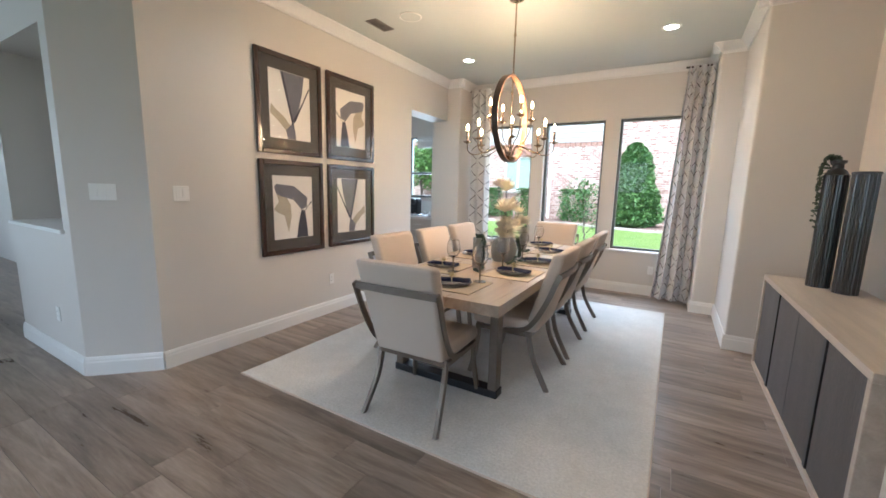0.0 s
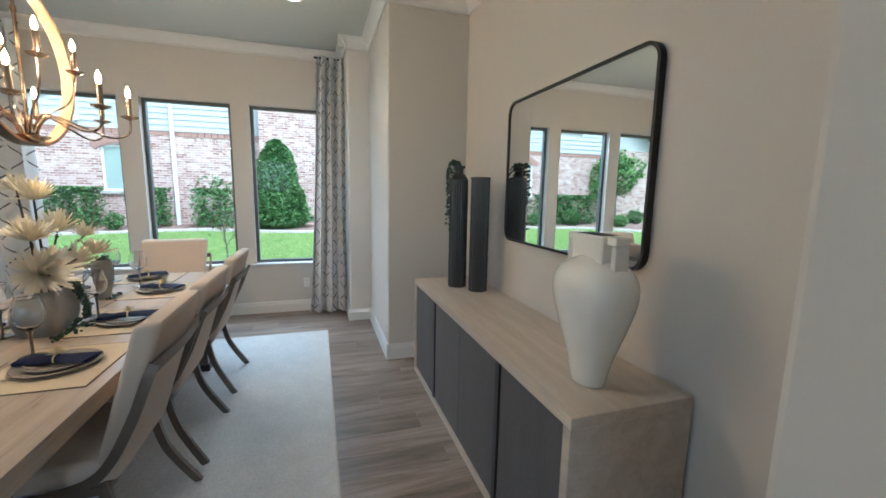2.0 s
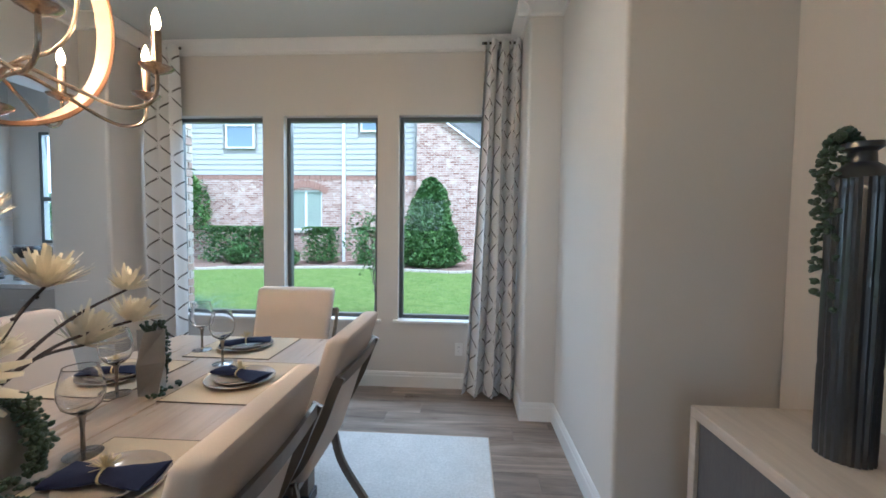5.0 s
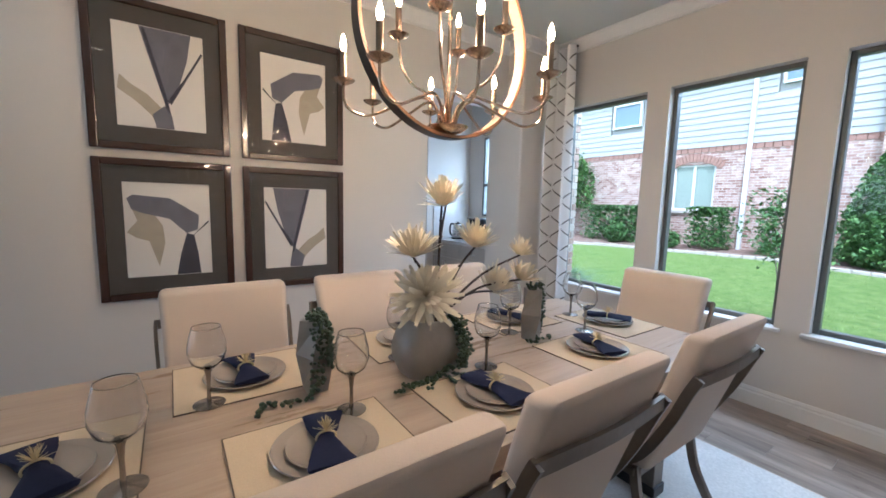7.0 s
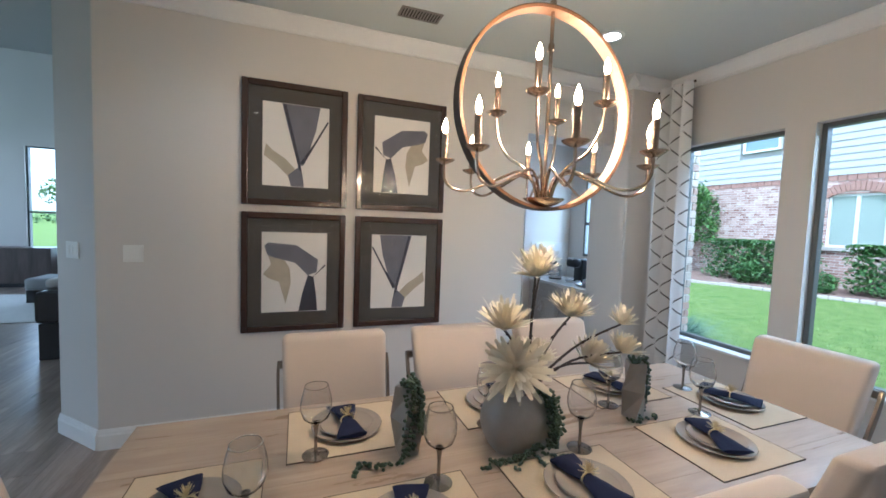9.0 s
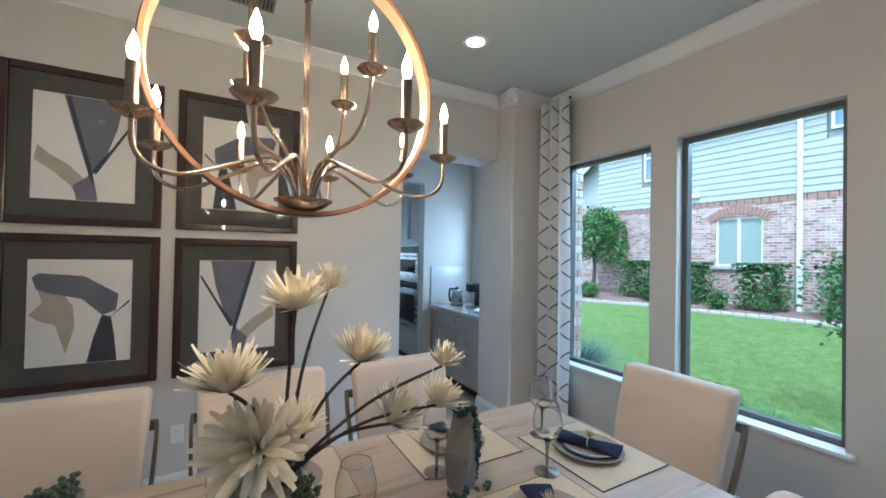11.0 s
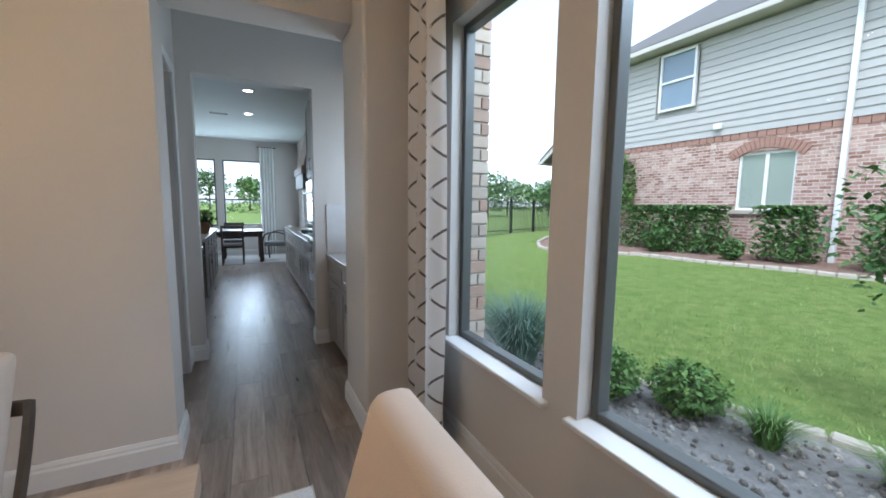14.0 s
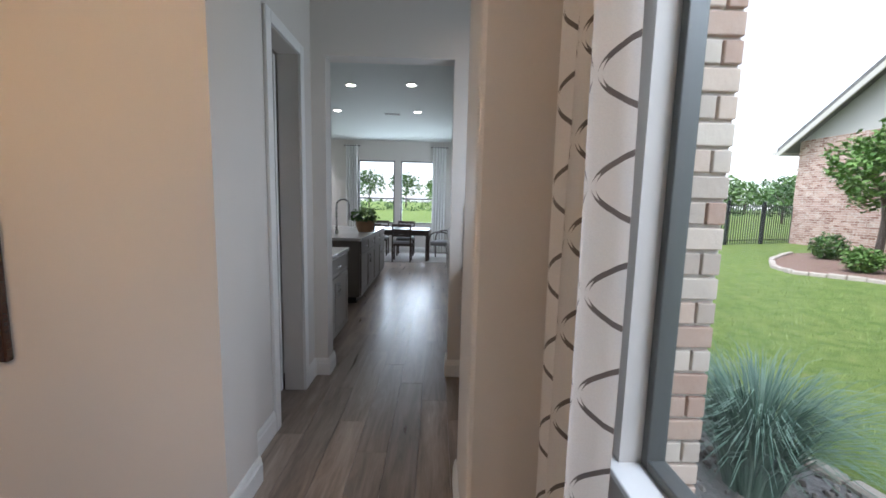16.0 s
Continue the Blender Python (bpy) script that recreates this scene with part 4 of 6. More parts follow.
# ---- pictures ----
def make_picture(yc, z0, kind, flip):
    w, h = 0.745, 0.905
    x = XL
    y0 = yc - w / 2
    p = thing("framed_picture", "dark framed ink wash petal print in a charcoal mat", "picture", "four framed prints")
    f = 0.045
    for lo, hi in (((x + 0.002, y0, z0), (x + 0.034, y0 + f, z0 + h)), ((x + 0.002, y0 + w - f, z0), (x + 0.034, y0 + w, z0 + h)), ((x + 0.002, y0 + f, z0), (x + 0.034, y0 + w - f, z0 + f)), ((x + 0.002, y0 + f, z0 + h - f), (x + 0.034, y0 + w - f, z0 + h))):
        part("frame_rail", boxes((lo, hi), bevel=0.007), M_PICFRAME, p)
    a0, a1, b0, b1 = y0 + 0.138, y0 + w - 0.138, z0 + 0.146, z0 + h - 0.146
    part("mat", wall_mesh("x", x + 0.004, x + 0.016, y0 + f, y0 + w - f, z0 + f, z0 + h - f, [(a0, a1, b0, b1)]), M_PICMAT, p)
    part("art_paper", boxes(((x + 0.004, a0 - 0.01, b0 - 0.01), (x + 0.010, a1 + 0.01, b1 + 0.01))), M_PAPER, p)
    g = part("glazing", boxes(((x + 0.021, y0 + f * 0.9, z0 + f * 0.9), (x + 0.0235, y0 + w - f * 0.9, z0 + h - f * 0.9))), M_PICGLASS, p)
    W, H = a1 - a0, b1 - b0

    def shape(pts, mt, k):
        q = [((a1 - u * W) if flip else (a0 + u * W), b0 + v * H) for u, v in smooth_outline(pts)]
        if flip:
            q = q[::-1]
        part("ink_shape", prism(bmesh.new(), q, "x", x + 0.0101, x + 0.0105 + 0.0004 * k), mt, p)
    if kind == "wedge":
        shape([(0.28, 1.0), (0.86, 1.0), (0.80, 0.72), (0.70, 0.46), (0.60, 0.28), (0.53, 0.25), (0.46, 0.45), (0.36, 0.75)], M_INK, 1)
        shape([(0.02, 0.36), (0.05, 0.5), (0.16, 0.42), (0.33, 0.34), (0.48, 0.22), (0.44, 0.02), (0.36, 0.14), (0.2, 0.26)], M_BEIGE, 1)
        shape([(0.30, 0.99), (0.34, 0.99), (0.56, 0.30), (0.62, 0.02), (0.57, 0.02), (0.52, 0.28)], M_INKDARK, 2)
        shape([(0.56, 0.30), (0.60, 0.26), (0.78, 0.52), (0.99, 0.82), (0.975, 0.84), (0.76, 0.54)], M_INKDARK, 3)
        shape([(0.38, 0.14), (0.52, 0.24), (0.60, 0.14), (0.62, 0.0), (0.42, 0.0)], M_INK, 4)
    else:
        shape([(0.04, 0.84), (0.12, 0.80), (0.30, 0.70), (0.42, 0.55), (0.44, 0.36), (0.36, 0.10), (0.26, 0.38), (0.12, 0.42), (0.02, 0.48), (0.14, 0.60)], M_BEIGE, 1)
        shape([(0.04, 0.83), (0.10, 0.87), (0.52, 0.84), (0.86, 0.66), (0.84, 0.50), (0.70, 0.46), (0.50, 0.62), (0.20, 0.68), (0.08, 0.72)], M_INK, 2)
        shape([(0.56, 0.0), (0.62, 0.24), (0.70, 0.46), (0.79, 0.44), (0.83, 0.24), (0.86, 0.0)], M_INKDARK, 3)
        shape([(0.76, 0.42), (0.79, 0.44), (0.98, 0.58), (0.97, 0.60)], M_INKDARK, 4)
    return p


def smooth_outline(pts, n=4):
    m = len(pts)
    out = []
    for i in range(m):
        b, c = [Vector((*pts[(i + k) % m], 0)) for k in (0, 1)]
        for k in range(n):
            s = k / n
            q = b.lerp(c, s)
            out.append((min(0.995, max(0.005, q.x)), min(0.995, max(0.005, q.y))))
    return out


M_PICGLASS = glass("picture glazing", (1, 1, 1))
make_picture(2.645, 1.715, "wedge", False)
make_picture(3.465, 1.715, "cap", True)
make_picture(2.645, 0.757, "cap", False)
make_picture(3.465, 0.757, "wedge", True)


# ---- curtains ----
def make_curtain(x0, x1, t0, t1, seed, label):
    c = thing("curtain", label, "curtain", "window curtains")
    rnd = random.Random(seed)
    folds = 3
    nu, nv = 90, 26
    bm = bmesh.new()
    uvl = bm.loops.layers.uv.new("uv")
    z0, z1 = 0.02, 2.995
    grid, cloth = [], (x1 - x0) * 2.1
    ph = [rnd.uniform(-0.5, 0.5) for _ in range(folds + 1)]
    for j in range(nv + 1):
        v = j / nv
        z = z0 + (z1 - z0) * v
        lo, hi = x0 + (t0 - x0) * v ** 0.7, x1 + (t1 - x1) * v ** 0.7
        row = []
        for i in range(nu + 1):
            u = i / nu
            a = 2 * math.pi * folds * u
            x = lo + (hi - lo) * u + 0.010 * math.sin(2 * a + 2 * v)
            y = 5.975 + (0.078 - 0.02 * v) * math.sin(a + ph[int(u * folds)] * 0.6 + 0.5 * math.sin(3 * v)) + 0.006 * math.sin(7 * u + 5 * v)
            row.append((bm.verts.new((x, y, z)), (u * cloth, z)))
        grid.append(row)
    for r, s in zip(grid, grid[1:]):
        for i in range(nu):
            q = (r[i], r[i + 1], s[i + 1], s[i])
            f = bm.faces.new([k[0] for k in q])
            for lp, k in zip(f.loops, q):
                lp[uvl].uv = k[1]
    cl = part("cloth", bm, M_CURTAIN, c, smooth=True)
    bm = bmesh.new()
    tube(bm, [(t0 - 0.02, 5.985, 2.985), (min(t1 + 0.02, 0.352), 5.985, 2.985)], 0.011, 10)
    part("rod", bm, M_RINGDARK, c, "dark bronze rod")
    for k in range(folds * 2 + 1):
        x = t0 + 0.03 + (t1 - t0 - 0.06) * k / (folds * 2)
        part("pleat_tab", boxes(((x - 0.008, 5.955, 2.93), (x + 0.008, 6.005, 3.0)), bevel=0.004), M_CURTAIN, c)
    return c


make_curtain(-2.95, -2.56, -2.94, -2.60, 3, "white grey leaf lattice patterned floor-length curtain beside the window")
make_curtain(-0.10, 0.345, 0.05, 0.345, 8, "white grey leaf lattice patterned floor-length curtain beside the window")


# ---- switches, outlets ----
def make_switch(at, label, gangs, outlet=False):
    s = thing("outlet" if outlet else "light_switch", label, "outlet" if outlet else "switch", "", at)
    w = 0.07 + 0.046 * (gangs - 1)
    part("plate", boxes(((-w / 2, 0.001, -0.058), (w / 2, 0.007, 0.058)), bevel=0.003), M_PLASTIC, s)
    for g in range(gangs):
        u = (g - (gangs - 1) / 2) * 0.046
        if outlet:
            for z in (-0.02, 0.02):
                part("socket", boxes(((u - 0.014, 0.007, z - 0.013), (u + 0.014, 0.009, z + 0.013)), bevel=0.003), M_PLASTIC, s)
                part("slot", boxes(((u - 0.007, 0.009, z - 0.004), (u - 0.005, 0.0095, z + 0.006)), ((u + 0.005, 0.009, z - 0.004), (u + 0.007, 0.0095, z + 0.006))), M_SLOT, s)
        else:
            part("rocker", boxes(((u - 0.016, 0.007, -0.033), (u + 0.016, 0.011, 0.033)), bevel=0.002), M_PLASTIC, s)
    return s


make_switch(pose(XL, 1.62, 1.345, 0, 0, -90), "white two-rocker light switch on the wall", 2)
make_switch(pose(XL, 3.13, 0.39, 0, 0, -90), "white wall outlet near the baseboard", 1, True)
make_switch(pose(-0.13, YW, 0.36, 0, 0, 180), "white wall outlet under the windows", 1, True)
make_switch(pose(-3.40, 1.21, 1.35, 0, 0, -135), "white three-rocker light switch on the slanted wall", 3)
make_switch(pose(-4.0, 1.056, 0.39, 0, 0, 180), "white wall outlet near the baseboard", 1, True)


# ---- buffet ----
def make_credenza():
    c = thing("credenza", "long whitewashed oak credenza with dark woven sliding doors", "credenza")
    x0, x1, y0, y1, z0, z1 = 0.775, 1.285, 2.045, 4.15, 0.0, 0.79
    t = 0.04
    part("top", boxes(((x0, y0, z1 - t), (x1, y1, z1)), bevel=0.003), M_OAK, c)
    for a in (y0, y1 - t):
        part("side_panel", boxes(((x0, a, z0), (x1, a + t, z1 - t)), bevel=0.003), M_OAK, c)
    part("bottom", boxes(((x0, y0 + t, z0), (x1, y1 - t, z0 + t)), bevel=0.003), M_OAK, c)
    part("back_panel", boxes(((x1 - 0.015, y0 + t, z0 + t), (x1, y1 - t, z1 - t))), M_BLACK, c)
    W = (y1 - y0 - 2 * t)
    # black sheet put behind the doors as the shade inside the carcase
    part("carcase_shade_panel", boxes(((x0 + 0.045, y0 + t, z0 + t), (x0 + 0.055, y1 - t, z1 - t))), M_BLACK, c)
    w = (W - 0.10) / 4
    ys = [y0 + t, y0 + t + w + 0.05, y0 + t + 2 * w + 0.05, y0 + t + 3 * w + 0.10]
    for k, a in enumerate(ys):
        part("door", boxes(((x0 + 0.012, a + 0.002, z0 + t + 0.003), (x0 + 0.032, a + w - 0.002, z1 - t - 0.003)), bevel=0.002), M_DOOR, c, "dark woven door panel")
    for a in (y0 + t + w, y0 + t + 3 * w + 0.05):
        part("door_pull", boxes(((x0 + 0.005, a + 0.004, z0 + t + 0.003), (x0 + 0.034, a + 0.046, z1 - t - 0.003)), bevel=0.003), M_BLACK, c, "black full-height pull")
    return c


make_credenza()


def make_mirror():
    y0, y1, z0, z1, x = 2.31, 3.545, 1.18, 2.09, 1.30
    m = thing("wall_mirror", "large rounded rectangular mirror in a thin black frame", "mirror")

    def outline(o, r):
        pts = []
        for cy, cz, a0 in ((y1 - r, z1 - r, 0), (y0 + r, z1 - r, 90), (y0 + r, z0 + r, 180), (y1 - r, z0 + r, 270)):
            for k in range(9):
                a = radians(a0 + 90 * k / 8)
                pts.append((cy + (r + o) * math.cos(a), cz + (r + o) * math.sin(a)))
        return pts
    part("glass", prism(bmesh.new(), outline(-0.006, 0.08), "x", x - 0.026, x - 0.012), M_MIRROR, m, "clear silvered glass")
    bm = bmesh.new()
    A, B = outline(0, 0.08), outline(-0.014, 0.08)
    n = len(A)
    rows = [[bm.verts.new((xx, *q[i])) for i in range(n)] for xx, q in ((x - 0.002, A), (x - 0.034, A), (x - 0.034, B), (x - 0.002, B))]
    for k in range(4):
        for i in range(n):
            bm.faces.new((rows[k][i], rows[k][(i + 1) % n], rows[(k + 1) % 4][(i + 1) % n], rows[(k + 1) % 4][i]))
    part("frame", bm, M_BLACK, m)
    return m


make_mirror()
CZ = 0.79


def make_floor_vase(x, y, h, bottle, label):
    v = thing("ribbed_vase", label, "vase", "tall dark vases", pose(x, y, CZ))
    n = 96
    bm = bmesh.new()
    prof = []
    for k in range(49):
        s = k / 48
        z = h * s
        r = 0.066
        for g in (0.03, 0.34, 0.66, 0.985):
            r -= 0.004 * math.exp(-((s - g) / 0.008) ** 2)
        prof.append((r, z, s))
    rings = []
    for r, z, s in prof:
        rings.append([bm.verts.new(((r + 0.0022 * math.cos(24 * 2 * math.pi * i / n)) * math.cos(2 * math.pi * i / n), (r + 0.0022 * math.cos(24 * 2 * math.pi * i / n)) * math.sin(2 * math.pi * i / n), z)) for i in range(n)])
    for a, b in zip(rings, rings[1:]):
        for i in range(n):
            bm.faces.new((a[i], a[(i + 1) % n], b[(i + 1) % n], b[i]))
    bm.faces.new(rings[0][::-1])
    if not bottle:
        bm.faces.new(rings[-1])
    part("body", bm, M_VASE, v, smooth=True)
    if bottle:
        part("neck", lathe(bmesh.new(), [(0.066, h), (0.05, h + 0.03), (0.032, h + 0.045), (0.03, h + 0.075), (0.044, h + 0.085), (0.044, h + 0.10), (0.03, h + 0.102), (0, h + 0.10)], 32), M_VASE, v, smooth=True)
    else:
        part("rim", lathe(bmesh.new(), [(0.056, h), (0.072, h), (0.073, h + 0.008), (0.07, h + 0.016), (0.058, h + 0.012), (0.056, h)], 40), M_VASE, v, smooth=True)
    return v


make_floor_vase(1.03, 3.835, 0.80, True, "tall charcoal ribbed bottle vase on the credenza")
make_floor_vase(1.13, 3.665, 0.80, False, "tall charcoal ribbed cylinder vase on the credenza")
pl = thing("trailing_plant", "small dark trailing vine hung from the bottle vase", "plant", "", pose(1.03, 3.835, CZ))
bm = bmesh.new()
rnd = random.Random(21)
for k in range(9):
    a = rnd.uniform(1.2, 3.6)
    c, s = math.cos(a), math.sin(a)
    bead_strand(bm, [(0, 0, 0.885), (0.05 * c, 0.05 * s, 0.93), (0.085 * c, 0.085 * s, 0.85), (0.085 * c, 0.085 * s, rnd.uniform(0.4, 0.75))], rnd, 0.009, 0.016)
part("vines", bm, M_SUCC, pl)


def make_urn():
    u = thing("white_urn", "glossy white ceramic urn with a squared collar and handles", "vase", "", pose(0.992, 2.25, CZ, 0, 0, 0))
    bm = bmesh.new()
    prof = [(0.055, 0), (0.062, 0.004), (0.068, 0.02), (0.085, 0.10), (0.118, 0.20), (0.148, 0.30), (0.158, 0.36), (0.150, 0.41), (0.120, 0.45), (0.075, 0.475), (0.06, 0.485)]
    prof = [(p.x, p.y) for p in smoothline([(a, b, 0) for a, b in prof], 3)]
    lathe(bm, prof, 48)
    for v in bm.verts:
        v.co.x *= 0.86
        v.co.y *= 1.1
    part("body", bm, M_URN, u, smooth=True)
    part("collar", wall_mesh("x", -0.045, 0.045, -0.085, 0.085, 0.465, 0.565, [], 0.006), M_URN, u)
    # collar is solid; a dark slab on top paints the shade inside the mouth
    part("mouth", boxes(((-0.032, -0.068, 0.562), (0.032, 0.068, 0.5665))), M_SLOT, u, "dark slab in place of the shaded mouth hollow")
    for s in (-1, 1):
        bm = bmesh.new()
        lo, hi = sorted((s * 0.085, s * 0.13))
        box(bm, (-0.03, lo, 0.535), (0.03, hi, 0.565), 0.005)
        lo, hi = sorted((s * 0.108, s * 0.13))
        box(bm, (-0.03, lo, 0.44), (0.03, hi, 0.5345), 0.005)
        part("handle", bm, M_URN, u)
    return u


make_urn()


# ---- outdoors ----
def lawn_material():
    m, nt, b = blank("lawn", 0.9, 0, 0.2)
    v = coords(nt)
    f, c, s = noise_tex(nt, v, 45, 4, 0.75), noise_tex(nt, v, 0.9, 5), noise_tex(nt, v, 6, 4)
    col = ramp(nt, f, [(0.30, (0.07, 0.13, 0.022)), (0.5, (0.16, 0.26, 0.055)), (0.72, (0.30, 0.38, 0.12))])
    col = mixc(nt, math_node(nt, "MULTIPLY", c, 0.9), col, (0.27, 0.31, 0.10))
    col = mixc(nt, ramp(nt, s, [(0.38, (0.55, 0.55, 0.55)), (0.62, (0.0, 0.0, 0.0))]), col, (0.085, 0.16, 0.03))
    dry = math_node(nt, "GREATER_THAN", s, 0.66)
    col = mixc(nt, math_node(nt, "MULTIPLY", dry, 0.35), col, (0.30, 0.28, 0.12))
    nt.links.new(col, b.inputs["Base Color"])
    bump(nt, b, f, 0.9, 0.05)
    return m


def brick_material(name="brick veneer"):
    m, nt, b = blank(name, 0.85, 0, 0.2)
    tc = nt.nodes.new("ShaderNodeTexCoord")
    sep, comb = nt.nodes.new("ShaderNodeSeparateXYZ"), nt.nodes.new("ShaderNodeCombineXYZ")
    nt.links.new(tc.outputs["Object"], sep.inputs[0])
    nt.links.new(math_node(nt, "ADD", sep.outputs[0], sep.outputs[1]), comb.inputs[0])
    nt.links.new(sep.outputs[2], comb.inputs[1])
    br = nt.nodes.new("ShaderNodeTexBrick")
    for key, val in (("Scale", 1.0), ("Mortar Size", 0.008), ("Mortar Smooth", 0.3), ("Bias", 0.0), ("Brick Width", 0.215), ("Row Height", 0.078)):
        br.inputs[key].default_value = val
    br.inputs["Color1"].default_value, br.inputs["Color2"].default_value, br.inputs["Mortar"].default_value = (0.20, 0.085, 0.06, 1), (0.52, 0.36, 0.30, 1), (0.60, 0.55, 0.50, 1)
    nt.links.new(comb.outputs[0], br.inputs["Vector"])
    n, w = noise_tex(nt, tc.outputs["Object"], 30, 4), noise_tex(nt, tc.outputs["Object"], 4.5, 5, 0.7)
    col = mixc(nt, 0.22, br.outputs["Color"], ramp(nt, n, [(0.3, (0.16, 0.07, 0.05)), (0.7, (0.62, 0.48, 0.40))]))
    col = mixc(nt, math_node(nt, "MULTIPLY", math_node(nt, "GREATER_THAN", w, 0.58), 0.4), col, (0.60, 0.53, 0.47))
    nt.links.new(col, b.inputs["Base Color"])
    bump(nt, b, br.outputs["Fac"], -0.6, 0.01)
    return m


def leafy(name, a, b_):
    m, nt, b = blank(name, 0.5, 0, 0.35)
    g = nt.nodes.new("ShaderNodeNewGeometry")
    col = ramp(nt, g.outputs["Random Per Island"], [(0.0, a), (0.6, mid(a, b_)), (1.0, b_)])
    nt.links.new(col, b.inputs["Base Color"])
    b.inputs["Subsurface Weight"].default_value = 0.0
    return m


M_LAWN, M_BRICK = lawn_material(), brick_material()
M_BLADE = leafy("grass blades", (0.14, 0.22, 0.05), (0.32, 0.40, 0.13))
M_STONEBITS = leafy("mixed bed stones", (0.10, 0.085, 0.075), (0.45, 0.41, 0.36))
M_LEAF = leafy("shrub leaves", (0.03, 0.08, 0.02), (0.13, 0.23, 0.06))
M_LEAFLIGHT = leafy("light tree leaves", (0.05, 0.12, 0.02), (0.17, 0.28, 0.07))
M_BLUEGRASS = leafy("blue green ornamental grass", (0.07, 0.14, 0.10), (0.22, 0.33, 0.24))
M_BARK = surf("grey bark", (0.13, 0.10, 0.08), 0.9, fine=40, vary=0.3, bumps=0.8, stretch=(1, 1, 0.2))
M_MULCH = surf("red brown mulch", (0.26, 0.165, 0.125), 0.95, fine=35, coarse=3, vary=0.4, bumps=1.0, dist=0.03)
M_PEBBLE = surf("grey bed gravel", (0.27, 0.255, 0.24), 0.9, fine=22, coarse=4, vary=0.5, bumps=1.0, dist=0.03)
M_STONE = surf("pale edging stone", (0.45, 0.40, 0.34), 0.9, fine=20, vary=0.25, bumps=0.6, dist=0.01)
M_SIDING = surf("tan lap siding paint", (0.40, 0.39, 0.365), 0.6, fine=30, coarse=1.5, vary=0.05, bumps=0.08, stretch=(0.2, 1, 3))
M_SHINGLE = surf("grey roof shingles", (0.15, 0.145, 0.14), 0.9, fine=14, coarse=2, vary=0.3, bumps=0.7, stretch=(1, 1, 2), dist=0.02)
M_GUTTER = surf("tan gutter paint", (0.52, 0.49, 0.44), 0.5, vary=0.05)
M_WHITEPAINT = surf("white outdoor paint", (0.75, 0.74, 0.72), 0.5, vary=0.05)
M_BLIND = surf("pale green blinds", (0.34, 0.39, 0.33), 0.6, fine=20, vary=0.08)
M_DARKGLASS = surf("blue grey window glass", (0.16, 0.22, 0.28), 0.08, 0.0, vary=0.1, bumps=0, coat=0.6)
M_IRON = surf("black iron", (0.025, 0.028, 0.03), 0.5, 0.5, vary=0.2)


def ground_z(x, y):
    k = min(1.0, max(0.0, (y - 8.5) / 7.0))
    return -0.20 + 0.45 * k * k * (3 - 2 * k)


def make_ground():
    xs = [-900, -300, -100, -60] + [-40 + 1.5 * i for i in range(41)] + [30, 60, 120, 300, 900]
    ys = [-900, -300, -100, -30, -10, 3] + [6 + 0.5 * i for i in range(25)] + [20, 25, 40, 80, 200, 900]
    bm = bmesh.new()
    g = [[bm.verts.new((x, y, ground_z(x, y) - (0.12 if (-13.3 < x < 3.2 and y < 6.3) else 0) + 0.012 * noise.noise(Vector((x, y, 0))))) for x in xs] for y in ys]
    for a, b in zip(g, g[1:]):
        for i in range(len(xs) - 1):
            bm.faces.new((a[i], a[i + 1], b[i + 1], b[i]))
    structure("ground", bm, M_LAWN, "green mown lawn with a few dry patches", "lawn", True)


make_ground()


def sheet(name, outline, mt, label, cat, dz=0.012):
    """A thin sheet that follows the ground, with a skirt down into it."""
    bm = bmesh.new()
    top = bm.faces.new([bm.verts.new((x, y, 0)) for x, y in outline])
    bmesh.ops.triangulate(bm, faces=[top])
    for y in [6.5 + 0.5 * i for i in range(23)]:
        bmesh.ops.bisect_plane(bm, geom=bm.verts[:] + bm.edges[:] + bm.faces[:], plane_co=(0, y, 0), plane_no=(0, 1, 0))
    for x in [-14 + 1.5 * i for i in range(14)]:
        bmesh.ops.bisect_plane(bm, geom=bm.verts[:] + bm.edges[:] + bm.faces[:], plane_co=(x, 0, 0), plane_no=(1, 0, 0))
    for v in bm.verts:
        v.co.z = ground_z(v.co.x, v.co.y) + dz
    rim = bmesh.ops.extrude_edge_only(bm, edges=[e for e in bm.edges if e.is_boundary])["geom"]
    for v in rim:
        if isinstance(v, bmesh.types.BMVert):
            v.co.z -= dz + 0.08
    structure(name, bm, mt, label, cat)


bed = [(-12.6, 17.3), (-12.1, 15.3), (-11.1, 13.9), (-10.3, 13.25), (-9.6, 13.05), (-8.6, 13.55), (-7.3, 14.0), (-5.8, 14.2), (-4.3, 14.5), (-3.2, 14.6), (-2.0, 14.2), (-0.6, 13.95), (1.4, 14.3), (2.5, 15.0), (6, 15.2), (6, 17.3)]
sheet("mulch_bed", bed, M_MULCH, "red brown mulch bed along the neighbour house", "flower bed", 0.03)
nearbed = [(-9, 6.4), (-9, 7.7), (-5.5, 7.7), (-4.0, 7.95), (-2.93, 8.22), (-2.29, 8.44), (-1.8, 8.62), (-0.9, 8.85), (0.3, 8.95), (2, 9.0), (6, 9.0), (6, 6.4)]
sheet("gravel_bed", nearbed, M_PEBBLE, "grey gravel bed under the windows", "flower bed", 0.03)


